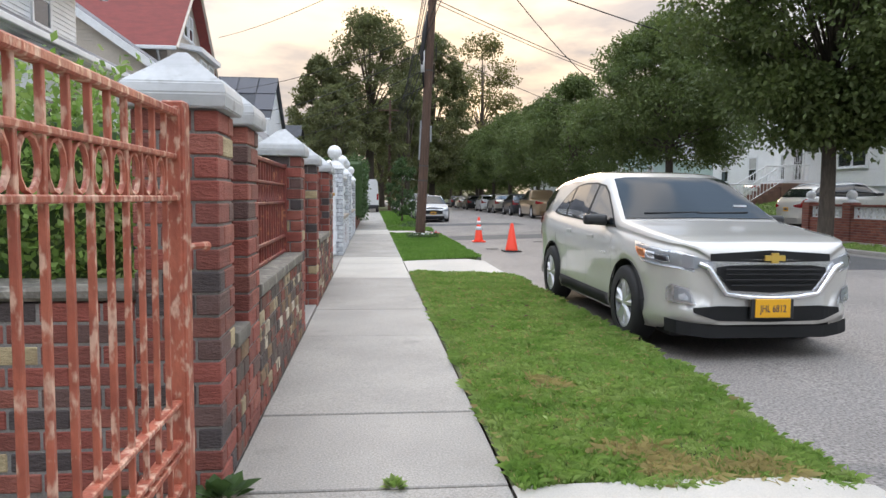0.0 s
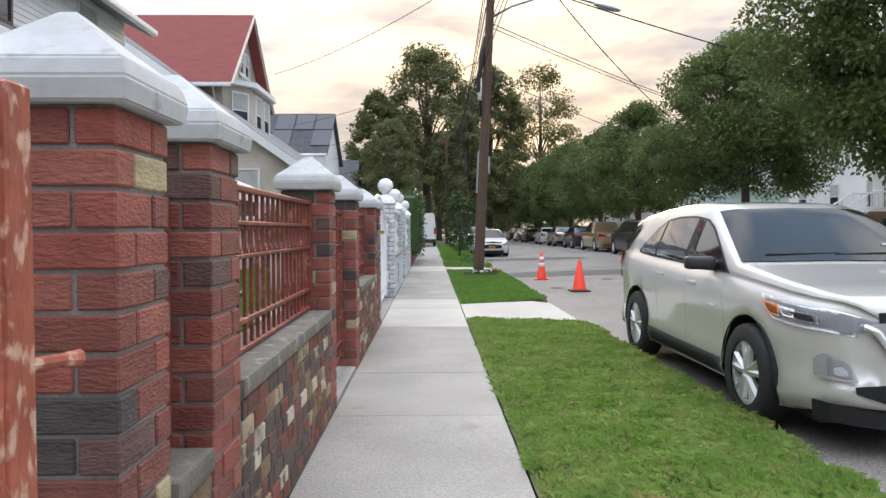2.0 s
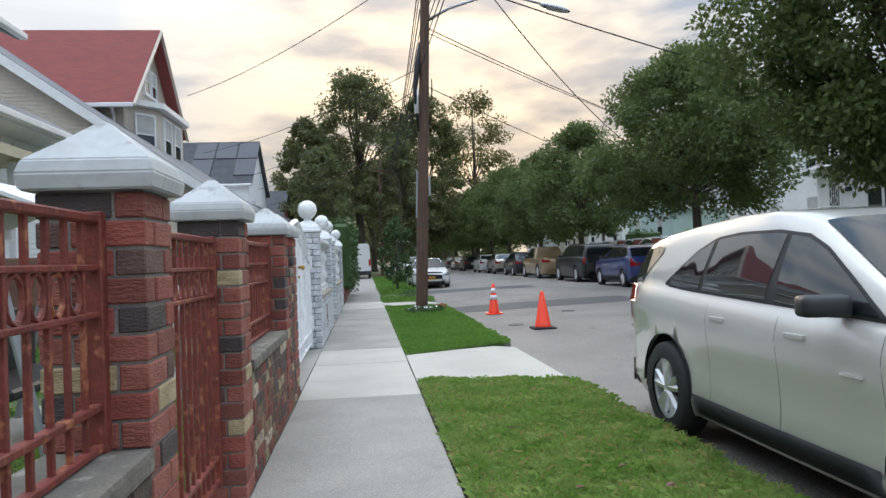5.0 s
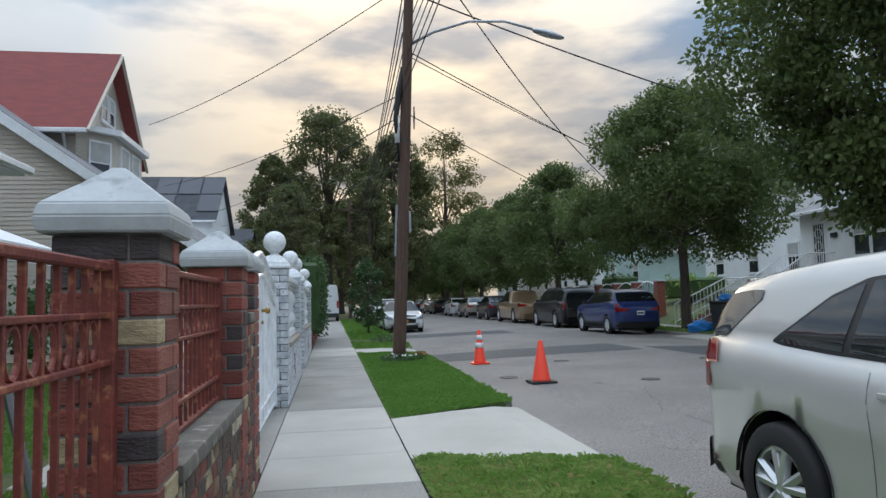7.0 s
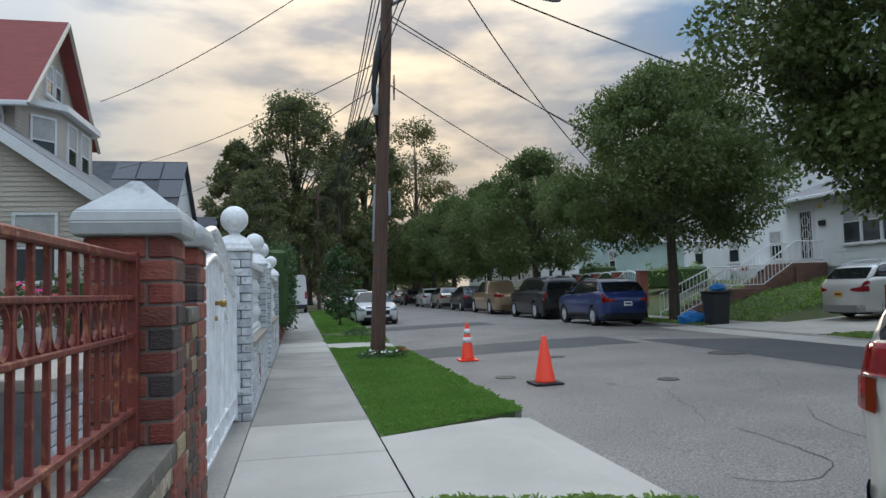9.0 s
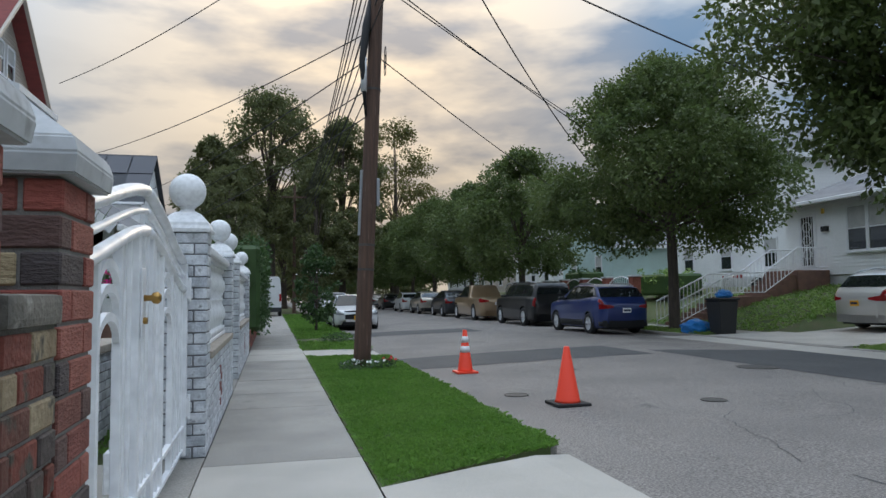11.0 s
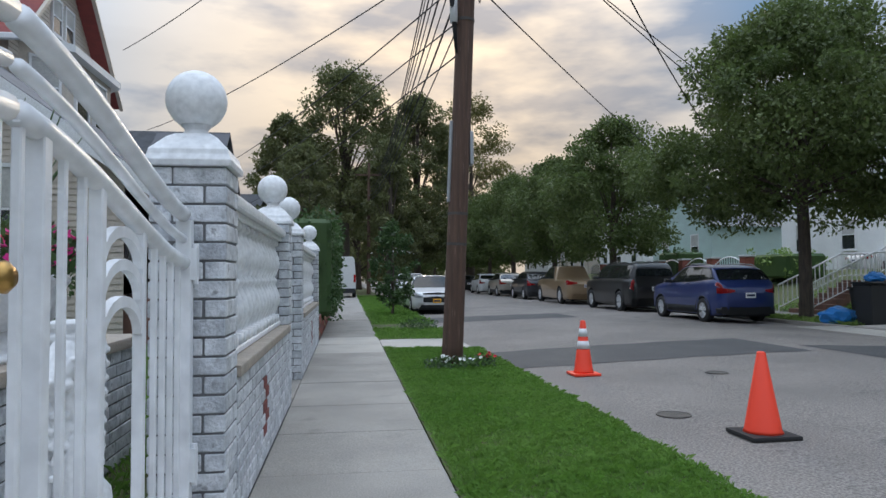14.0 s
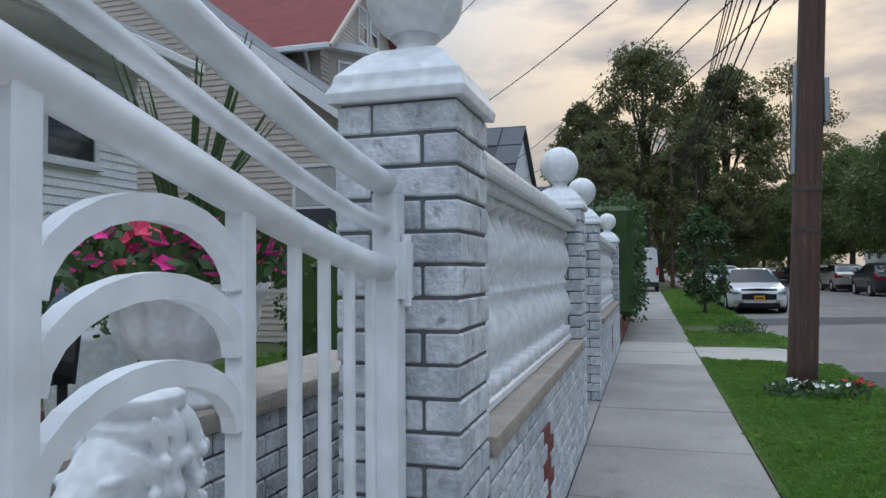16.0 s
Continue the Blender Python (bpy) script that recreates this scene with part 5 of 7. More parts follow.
        part("windscreen_sticker", bbox(.46, .60, .318 * L, .322 * L, 1.235, 1.29), M["plate_white"], t)
    return t


def rear_to_us(x, y_tail, L, turn=0.0):
    """A car parked facing away: its tail at y_tail."""
    return pose(x, y_tail + L, road_z(x), 0, 0, 180 + turn)


HERO_X = 3.9
car(pose(HERO_X, 5.12, ROAD_Z + 0.01), 4.65, 1.84, 1.66, "crossover", M["silver"], "silver compact SUV parked at the kerb with yellow plates", "plate_yellow", .36, (.199, .785), hero=True)
car(rear_to_us(11.75, 29.4, 4.65), 4.65, 1.84, 1.70, "suv", M["blue_car"], "dark blue SUV with roof rails parked beside the tree", rails=True)
car(rear_to_us(12.0, 36.0, 5.3), 5.3, 2.03, 1.89, "boxy", M["black_car"], "large boxy black SUV parked along the far kerb", wheel=.40, rails=True, cladding=False)
car(rear_to_us(11.95, 43.4, 5.85), 5.85, 2.0, 1.92, "pickup", M["tan_car"], "tan crew-cab pickup truck parked along the kerb", wheel=.42, wb=(.17, .78), cladding=False)
car(rear_to_us(11.9, 51.0, 4.6), 4.6, 1.85, 1.68, "suv", M["dark_car"], "dark grey SUV parked in the row")
car(rear_to_us(11.9, 58.5, 4.6), 4.6, 1.85, 1.68, "suv", M["champagne"], "champagne SUV parked in the row")
car(rear_to_us(11.9, 66.0, 4.6), 4.6, 1.83, 1.66, "suv", M["white_car"], "pale SUV far down the row", cladding=False)
car(pose(8.2, 82.0, road_z(8.2)), 4.7, 1.84, 1.46, "sedan", M["dark_car"], "dark sedan far down the street", wheel=.33, wb=(.19, .79), cladding=False)
for yy, cc in ((76.0, "black_car"), (84.0, "champagne"), (92.0, "dark_car")):
    car(rear_to_us(11.9, yy, 4.6), 4.6, 1.83, 1.6, "suv", M[cc], "parked car far down the row", cladding=False)
car(pose(3.85, 36.8, road_z(3.85)), 4.9, 1.86, 1.45, "sedan", M["white_car"], "white sedan parked at the kerb facing us", "plate_yellow", .335, (.19, .79), cladding=False)
car(pose(4.0, 47.5, road_z(4.0)), 4.6, 1.84, 1.6, "suv", M["white_car"], "white car behind the white sedan", cladding=False)
car(pose(4.0, 54.5, road_z(4.0)), 4.6, 1.84, 1.6, "suv", M["dark_car"], "dark car parked further along", cladding=False)
car(pose(21.1, 24.85, 0.41, -3.4, 0, 90), 4.75, 1.88, 1.7, "suv", M["silver"], "silver SUV parked on the driveway, tail to the street", "plate_yellow", rails=True, cladding=False)
car(pose(27.5, 38.5, 1.2, 0, 0, 80), 4.75, 1.88, 1.5, "pickup", M["white_car"], "white vehicle standing behind the stair rails", cladding=False)

# ---- traffic cones ----


def cone(x, y, h, r, bands, base, label):
    t = thing("traffic_cone", (x, y, road_z(x) + .004), label, "traffic cone", "traffic cones")
    part("base", bevel(bbox(-r * 1.45, r * 1.45, -r * 1.45, r * 1.45, 0, .035), .012, 2), base, t)
    b = bmesh.new()
    lathe(b, [(r * 1.08, .035), (r, .06), (.035, h - .01), (.028, h), (.018, h - .004)], 28)
    part("cone_body", b, M["cone"], t, smooth=True)
    for z0, z1 in bands:
        rr = [r + (.035 - r) * (z - .06) / (h - .07) + .003 for z in (z0, z1)]
        b = bmesh.new()
        lathe(b, [(rr[0] - .002, z0), (rr[0], z0), (rr[1], z1), (rr[1] - .002, z1)], 28)
        part("reflective_band", b, M["band"], t, smooth=True)


cone(3.82, 20.55, .75, .13, [(.36, .47), (.53, .64)], M["cone"], "orange traffic cone with two white reflective bands")
cone(4.06, 16.7, .71, .15, [], M["black"], "plain orange traffic cone on a black rubber base")

# ---- utility pole ----
pole = thing("utility_pole", (0, 0, 0), "leaning creosoted wooden utility pole with a street lamp", "utility pole")
PB, PT = Vector((2.09, 21.35, -0.1)), Vector((2.58, 21.3, 10.6))


def on_pole(z):
    return PB.lerp(PT, (z - PB.z) / (PT.z - PB.z))


b = bmesh.new()
tube(b, [on_pole(z) for z in (-.1, .3, 1, 2, 3.5, 5, 7, 9, 10.6)], [.165, .155, .15, .145, .14, .132, .122, .112, .105], 20)
part("shaft", b, M["wood_pole"], pole, smooth=True)
for z in (1.75, 2.2, 5.1):
    b = bmesh.new()
    tube(b, [on_pole(z), on_pole(z + .04)], .152 if z < 3 else .14, 20)
    part("steel_band", b, M["steel_dark"], pole)
c_ = on_pole(3.25)
part("meter_box", bbox(c_.x + .13, c_.x + .19, c_.y - .06, c_.y + .06, 2.95, 3.45, .01), M["steel"], pole)
part("conduit", tube(bmesh.new(), [on_pole(2.4) + Vector((-.15, -.03, 0)), on_pole(3.6) + Vector((-.15, -.03, 0))], .03, 8), M["steel"], pole)
c_ = on_pole(5.35)
part("splice_case", tube(bmesh.new(), [c_ + Vector((-.2, -.1, -.3)), c_ + Vector((-.2, -.1, .35))], .06, 10), M["plate_white"], pole, smooth=True)
part("splice_case", tube(bmesh.new(), [on_pole(4.6) + Vector((-.13, -.1, 0)), on_pole(5.6) + Vector((-.24, -.12, 0)), on_pole(6.3) + Vector((-.18, -.05, 0)), on_pole(6.9) + Vector((-.12, 0, 0))], [.02, .06, .08, .03], 8), M["cable"], pole, smooth=True)
for z in (5.6, 5.75):
    b = bmesh.new()
    scroll_ring(b, on_pole(z).x + .2, 21.3, z, .1, .2, .008, 14)
    part("cable_coil", b, M["cable"], pole)
arm0 = on_pole(7.42)
b = bmesh.new()
tube(b, [arm0, arm0 + Vector((.6, -.2, .28)), arm0 + Vector((1.4, -.5, .45)), arm0 + Vector((2.2, -.8, .36)), arm0 + Vector((2.8, -1.0, .12))], [.04, .036, .033, .03, .03], 10)
part("lamp_arm", b, M["steel"], pole, smooth=True)
b = bmesh.new()
bmesh.ops.create_icosphere(b, subdivisions=3, radius=1, matrix=Matrix.LocRotScale(arm0 + Vector((3.12, -1.1, -.02)), Euler((0, .35, -.33)), (.4, .13, .08)))
part("lamp_head", b, M["steel"], pole, "grey cobra-head lamp", smooth=True)


def cable(name, a, b_, sag, r=0.012, label="thin black overhead cable across the street"):
    a, b_ = Vector(a), Vector(b_)
    bm_ = bmesh.new()
    pts = [a.lerp(b_, i / 20) - Vector((0, 0, sag * 4 * (i / 20) * (1 - i / 20))) for i in range(21)]
    tube(bm_, pts, r, 5)
    tagged(link(name, bm_, M["cable"]), label, "cable", "overhead cables")


TZ = {z: on_pole(z) for z in (5.2, 5.8, 6.3, 7.3, 8.6, 9.0, 10.4)}
cable("overhead_cable", TZ[10.4], (13.2, 33.0, 5.4), .7, .018, "thick black service drop to the far trees")
cable("overhead_cable", TZ[8.6] + Vector((.1, 0, .1)), (19, 24.0, 5.3), .3, .02, "thick black cable over the street to the trees")
cable("overhead_cable", TZ[7.3], (24.3, 44, 6.9), .4, .014)
cable("overhead_cable", TZ[7.3] - Vector((0, 0, .12)), (24.3, 41, 6.2), .5, .012)
cable("overhead_cable", TZ[5.8], (24.3, 52, 5.6), .4, .012)
cable("overhead_cable", TZ[9.0], (-6.9, 35.6, 9.0), .35, .013, "black service drop to the tan house")
cable("overhead_cable", TZ[6.3], (-6.9, 38.5, 6.9), .3, .012)
cable("overhead_cable", TZ[5.8], (-6.5, 50, 7.2), .3, .013)
cable("overhead_cable", TZ[5.2], (-6.5, 53, 6.6), .3, .012)
cable("overhead_cable", TZ[5.2] - Vector((0, 0, .5)), (-6.5, 58, 5.9), .3, .012)
for k in range(8):
    cable("overhead_cable", on_pole(5.0 + .55 * k) + Vector((-.12, .02, 0)), (2.0 + .12 * k, 66, 7.4 + .35 * k), .8 + .1 * k, .018 if k % 2 else .012, "street cable running to the next pole")
for k in range(5):
    cable("overhead_cable", on_pole(6.2 + .5 * k) + Vector((-.1 + .05 * k, 0, 0)), (3.0 + .3 * k, -28, 9.0 + .3 * k), .8, .012, "street cable running overhead behind")

# flowers at the pole's foot


def flower_bed(name, x, y, z, rx, ry, h, n, cols, leafmat, label, seed, cat="flower bed"):
    t, rnd = thing(name, (x, y, z), label, cat), random.Random(seed)
    b = bmesh.new()
    for i in range(n * 6):
        a, q = rnd.uniform(0, 6.28), math.sqrt(rnd.random())
        p = Vector((rx * q * math.cos(a), ry * q * math.sin(a), rnd.uniform(0, h) * (1 - .4 * q)))
        d = Vector((rnd.uniform(-1, 1), rnd.uniform(-1, 1), rnd.uniform(.1, 1))).normalized()
        s = d.orthogonal().normalized() * .018
        vs = [b.verts.new(v) for v in (p, p + d * .03 + s, p + d * .07, p + d * .03 - s)]
        b.faces.new(vs)
    part("foliage", b, leafmat, t)
    for m_, share in cols:
        for i in range(int(n * share)):
            b = bmesh.new()
            a, q = rnd.uniform(0, 6.28), math.sqrt(rnd.random())
            p = Vector((rx * q * math.cos(a), ry * q * math.sin(a), h * (1 - .35 * q) * (rnd.uniform(.25, 1) if cat == "plant" else 1) + rnd.uniform(-.02, .03)))
            d = Vector((rnd.uniform(-.6, .6), rnd.uniform(-1, .2), rnd.uniform(.3, 1))).normalized()
            u = d.orthogonal().normalized()
            w = d.cross(u)
            r = rnd.uniform(.022, .034) * (1.4 if cat == "plant" else 1)
            c0 = b.verts.new(p - d * r * .4)
            rim = [b.verts.new(p + (u * math.cos(k * .628) + w * math.sin(k * .628)) * r * (1 if k % 2 else .72)) for k in range(10)]
            for k in range(10):
                b.faces.new((c0, rim[k], rim[(k + 1) % 10]))
            part("blossom", b, m_, t)
    return t


flower_bed("flower_bed", 2.05, 20.85, 0.02, .42, .2, .17, 34, [(M["white_petal"], .7)], M["hedge"], "white flowers planted round the pole foot", 1)
flower_bed("flower_bed", 2.5, 20.9, 0.02, .16, .12, .2, 12, [(M["red_petal"], .9)], M["hedge"], "red flowers planted beside the pole", 2)
flower_bed("shrub", 2.3, 28.2, 0.02, .5, .3, .3, 60, [], M["hedge"], "low green shrub on the verge", 3, "shrub")


# ---- trees ----
def leaf_mesh(name, centres, radii, per, size, seed, mat, flat=0.75):
    """Leaves scattered in many small clumps; each leaf a bent four-cornered blade."""
    r = np.random.default_rng(seed)
    C = np.repeat(np.array(centres), per, axis=0)
    R = np.repeat(np.array(radii), per)[:, None]
    n = len(C)
    d = r.normal(size=(n, 3))
    d /= np.linalg.norm(d, axis=1)[:, None]
    rad = r.uniform(0.25, 1.0, n)[:, None] ** 0.6
    p = C + d * R * rad * np.array([1, 1, flat])
    ax = d * 0.5 + r.normal(size=(n, 3)) * 0.6 + np.array([0, 0, -.25])
    ax /= np.linalg.norm(ax, axis=1)[:, None]
    up = np.cross(ax, r.normal(size=(n, 3)))
    up /= np.linalg.norm(up, axis=1)[:, None]
    s = (size * r.uniform(.6, 1.3, n))[:, None]
    v = np.stack([p, p + ax * s * .5 + up * s * .28, p + ax * s, p + ax * s * .5 - up * s * .28], 1)
    me = bpy.data.meshes.new(name)
    f = np.arange(n)[:, None] * 4 + np.arange(4)
    me.from_pydata(v.reshape(-1, 3).tolist(), [], f.tolist())
    me.materials.append(mat)
    return me


def tree(name, at, height, trunk_h, trunk_r, crown, clumps, per, size, mat, label, seed, shape="round", group="", gap=0.0):
    """crown = (rx, ry) half widths; limbs fork from the trunk and end in leaf clumps."""
    t, rnd = thing(name, at, label, "tree", group), random.Random(seed)
    b = bmesh.new()
    tube(b, [(0, 0, -.15), (.01, 0, .15), (.03, .02, trunk_h * .5), (0, .03, trunk_h), (.05, -.03, trunk_h + (height - trunk_h) * .35), (0, 0, trunk_h + (height - trunk_h) * .75)],
         [trunk_r * 1.35, trunk_r * 1.05, trunk_r * .9, trunk_r * .82, trunk_r * .5, trunk_r * .12], 10)
    cs, rs_ = [], []
    H0 = height - trunk_h
    for i in range(clumps):
        a, f = rnd.uniform(0, 6.283), rnd.random()
        if shape == "round":
            prof = math.sin(math.pi * min(1, max(.03, (f * .93 + .07))) ** .75) ** .6
        elif shape == "ball":
            prof = math.sin(math.pi * (.08 + .82 * f))
        elif shape == "vase":
            prof = math.sin(math.pi * (.15 + .8 * f)) ** .7
        else:
            prof = (1 - f) ** .6 * .9 + .12
        q = rnd.uniform(.2, 1.0) ** .45 * rnd.uniform(.8, 1.06) * (1 + .13 * math.sin(3 * a + 5 * f + seed) + .08 * math.sin(7 * a - 9 * f))
        z = trunk_h * .82 + H0 * (f * .97)
        c = Vector((crown[0] * .84 * prof * q * math.cos(a), crown[1] * .84 * prof * q * math.sin(a), z))
        if gap and math.sin(a * 2 + f * 6.0 + seed) > 1 - gap:
            continue
        cs.append(c)
        rs_.append(rnd.choice((.11, .15, .19, .24)) * rnd.uniform(.85, 1.15) * max(crown) * (.8 if shape == "round" else 1))
        if i % 5 == 0:
            k = rnd.uniform(.15, .6)
            o = Vector((0, 0, trunk_h * (.9) + (z - trunk_h) * k * .7))
            m_ = o.lerp(c, .5) + Vector((0, 0, .12 * H0 * .3))
            tube(b, [o, m_, c], [trunk_r * .22, trunk_r * .12, trunk_r * .03], 5)
    part("trunk", b, M["bark"], t, smooth=True)
    cr = new("crown", leaf_mesh("crown", [tuple(c) for c in cs], rs_, per, size, seed, mat))
    cr.parent = t
    return t


street = tree("street_tree", (13.9, 19.0, 0), 13.2, 3.9, .22, (5.2, 5.2), 380, 300, .18, M["leaf"], "large dark green street tree with a broad dense crown", 11, "ball", group="street trees", gap=.06)
t2 = tree("street_tree", (13.86, 30.0, 0), 9.9, 3.75, .19, (5.0, 5.0), 380, 300, .14, M["leaf"], "rounded dark green street tree beside bins", 12, group="street trees", gap=.09)
t3 = tree("street_tree", (13.7, 44.5, 0), 9.6, 3.1, .2, (4.2, 4.8), 220, 210, .17, M["leaf"], "dense dark green street tree over parked cars", 13, group="street trees", gap=.08)
for x, y, sc, rot in ((13.9, 55, .98, 40), (13.6, 65, 1.02, 130), (13.9, 76, 1.0, 250), (13.8, 88, 1.05, 10), (13.6, 102, 1.05, 90), (13.9, 118, 1.1, 200)):
    copy_thing(t3, pose(x, y, 0, 0, 0, rot) @ Matrix.Diagonal((sc, sc, sc, 1)))
# distant group at the end of the street
tree("tall_tree", (.3, 75, 0), 22.0, 8.0, .5, (6.4, 5.6), 230, 170, .3, M["leaf_far"], "tall tree with an open rounded crown", 21, "vase", gap=.12)
tree("tall_tree", (-4.6, 73, 0), 16.5, 4.0, .35, (4.2, 4.4), 190, 150, .3, M["leaf_far"], "dark leafy tree beside the tall one", 22, gap=.1)
tree("tall_tree", (7.4, 80, 0), 20.5, 4.0, .4, (5.6, 5.0), 240, 170, .3, M["leaf_far"], "dense dark tree behind the pole", 23)
tree("tall_tree", (15.0, 92, 0), 24.0, 9.0, .4, (7.0, 6.4), 120, 130, .32, M["leaf_warm"], "thin-crowned tree lit by the evening sky", 24, "vase", gap=.25)
tree("tall_tree", (4.0, 68, 0), 13.0, 2.4, .33, (4.0, 4.0), 130, 140, .26, M["leaf_far"], "dark tree on the verge far along", 25)
tree("tall_tree", (-2.6, 62, 0), 11.5, 2.6, .33, (3.6, 3.8), 110, 130, .24, M["leaf_far"], "dark tree over the sidewalk end", 26)
tree("tall_tree", (1.9, 98, 0), 15.0, 2.0, .4, (8, 6), 120, 140, .4, M["leaf_far"], "dark trees closing the street", 27)
tree("tall_tree", (9.0, 150, 0), 15.0, 2.0, .4, (12, 8), 130, 140, .5, M["leaf_far"], "far trees closing the street", 28)
tree("tall_tree", (-10, 110, 0), 14.0, 2.0, .4, (9, 8), 100, 130, .5, M["leaf_far"], "far trees behind the houses", 29)
for k, (x, y, h) in enumerate(((15.5, 172, 9), (27, 150, 8), (37, 128, 9), (5, 178, 10), (41, 100, 8), (-6, 165, 10), (21, 190, 10))):
    tree("low_tree", (x, y, 0), h, .9, .3, (8, 7), 70, 110, .55, M["leaf_far"], "low leafy trees closing the far end of the street", 200 + k, group="far low trees")
tree("tall_tree", (28, 80, 0), 13.0, 2.0, .4, (7, 8), 90, 110, .4, M["leaf_far"], "trees behind the far houses", 30)
tree("shrub_tree", (2.1, 35.2, 0), 3.4, .5, .05, (1.0, 1.1), 60, 60, .13, M["hedge"], "tall loose rose bush on the verge", 31)
flower_bed("rose_flowers", 2.1, 35.0, 1.5, .8, .6, .9, 14, [(M["white_petal"], 1.0)], M["hedge"], "white blossoms scattered in the bush", 32, "flowers")


def leaf_block(name, x0, x1, y0, y1, z0, z1, n, size, mat, label, seed, cat="hedge", lump=.18):
    r = np.random.default_rng(seed)
    c = np.stack([r.uniform(x0, x1, n), r.uniform(y0, y1, n), r.uniform(z0, z1, n)], 1)
    t = thing(name, (0, 0, 0), label, cat)
    part("inner_branch_mass", bevel(bbox(x0 + .12, x1 - .12, y0 + .12, y1 - .12, z0 - .05, z1 - .15), .1), M["hedge"], t)
    o = new("leaves", leaf_mesh(name, c.tolist(), [lump] * n, 26, size, seed, mat, 1.0))
    o.parent = t
    return t


leaf_block("hedge", -1.6, .34, 26.6, 33.0, .5, 2.75, 1000, .1, M["hedge"], "tall clipped green hedge above a brick base", 41)
w = thing("garden_wall", (0, 0, 0), "low red brick wall under the hedge", "wall", kind="structure")
part("mortar_core", bbox(-.3, -.01, 25.8, 40, -.05, .5), M["mortar"], w)
wall_bricks(w, 0.0, 25.8, 34, .5, .09, .24, M["brick"], random.Random(9))
leaf_block("hedge", -3.4, -.45, 3.02, 3.5, .8, 1.75, 900, .05, M["grass"], "loose yellow-green shrubs behind the driveway gate", 42, lump=.26)
w = thing("planter_wall", (0, 0, 0), "low brick planter wall behind the gate", "wall", kind="structure")
part("mortar_core", bbox(-3.5, -.35, 2.66, 2.96, -.05, .8), M["mortar"], w)
rb_ = random.Random(19)
for i in range(9):
    x_ = -3.5 + (.12 if i % 2 else 0)
    while x_ < -.4:
        e_ = min(x_ + .24, -.36)
        brick(w, "brick", (x_ + e_) / 2, 2.7, .045 + .09 * i, round(e_ - x_, 2), .09, .079, M["brick"], rb_)
        x_ = e_ + .011
part("coping", bbox(-3.5, -.35, 2.64, 3.0, .812, .87, .015), M["capstone"], w)
leaf_block("topiary", -4.0, -3.1, 20.6, 21.5, 0.1, 1.9, 60, .09, M["hedge"], "clipped dark green upright bush in the garden", 43, "bush")
leaf_block("topiary", -4.6, -4.0, 17.4, 18.0, 0.6, 1.75, 50, .09, M["hedge"], "clipped green bush beside the stoop", 44, "bush")

# ---- gardens on the near side ----
bm = bbox(-30, -.36, -30, 90, -.28, -.02)
tagged(link("garden_ground", bm, M["turf"]), "turf of the front gardens", "lawn", kind="structure")
blades("grass", lambda x, y: not (-2.6 < x < -2.0), -5.5, -.4, 4.0, 10.9, 30000, .07, M["grass"], "green lawn behind the red railings", 51)
blades("grass", lambda x, y: y > 14.9 or x < -2.0, -5.5, -.7, 11.5, 26, 45000, .06, M["grass_rich"], "lush green lawn behind the white fence", 52)
tagged(link("garden_path", bbox(-2.6, -2.0, 3.5, 11.0, -.1, .01, .01), M["concrete"]), "narrow concrete garden path", "path", kind="structure")
tagged(link("driveway", bbox(-1.9, -.37, 11.06, 14.6, -.1, .004, .01), M["concrete_light"]), "concrete drive behind the white gate", "driveway", kind="structure")
tagged(link("gate_sill", bbox(-.37, -.005, 11.06, 14.6, -.1, .006, .003), M["concrete"]), "concrete sill under the white gate", "sill", kind="structure")
tagged(link("gate_sill", bbox(-.37, -.005, 6.27, 7.61, -.1, .03, .003), M["concrete"]), "concrete sill under the garden gate", "sill", kind="structure")
tagged(link("driveway", bbox(-.98, -.005, -4, 2.57, -.1, -.004, .003), M["concrete"]), "concrete drive under the red gate", "driveway", kind="structure")
# planter wall with urn, lantern and petunias behind the white gate
w = thing("garden_wall", (0, 0, 0), "low grey-white brick garden wall with stone coping", "wall", kind="structure")
part("mortar_core", bbox(-1.4, -1.01, 11.5, 16.8, -.05, .79), M["mortar_grey"], w)
wall_bricks(w, -1.0, 11.5, 16.8, .79, .087, .22, M["brick_white"], random.Random(77))
part("coping", bbox(-1.44, -.97, 11.5, 16.8, .792, .87, .02, 2), M["coping_tan"], w)


def urn(x, y, z):
    t = thing("garden_urn", (x, y, z), "white fluted stone urn on the garden wall", "urn")
    b = bmesh.new()
    lathe(b, [(.23, 0), (.23, .03), (.17, .045), (.1, .075), (.085, .11), (.1, .15)], 24)
    part("foot", b, M["white_stone"], t, smooth=True)
    b, n, last = bmesh.new(), 48, None
    for r, h in [(.1, .15), (.19, .17), (.245, .22), (.27, .29), (.275, .36), (.305, .4), (.31, .44), (.28, .44), (.26, .38)]:
        fl = .08 if .16 < h < .38 else 0
        rg = [b.verts.new(((r * (1 - fl * (k % 4 == 0) * 1.6)) * math.cos(k * 6.2832 / n), (r * (1 - fl * (k % 4 == 0) * 1.6)) * math.sin(k * 6.2832 / n), h)) for k in range(n)]
        if last:
            for k in range(n):
                b.faces.new((last[k], last[(k + 1) % n], rg[(k + 1) % n], rg[k]))
        last = rg
    b.faces.new(last)
    part("bowl", b, M["white_stone"], t, smooth=True)


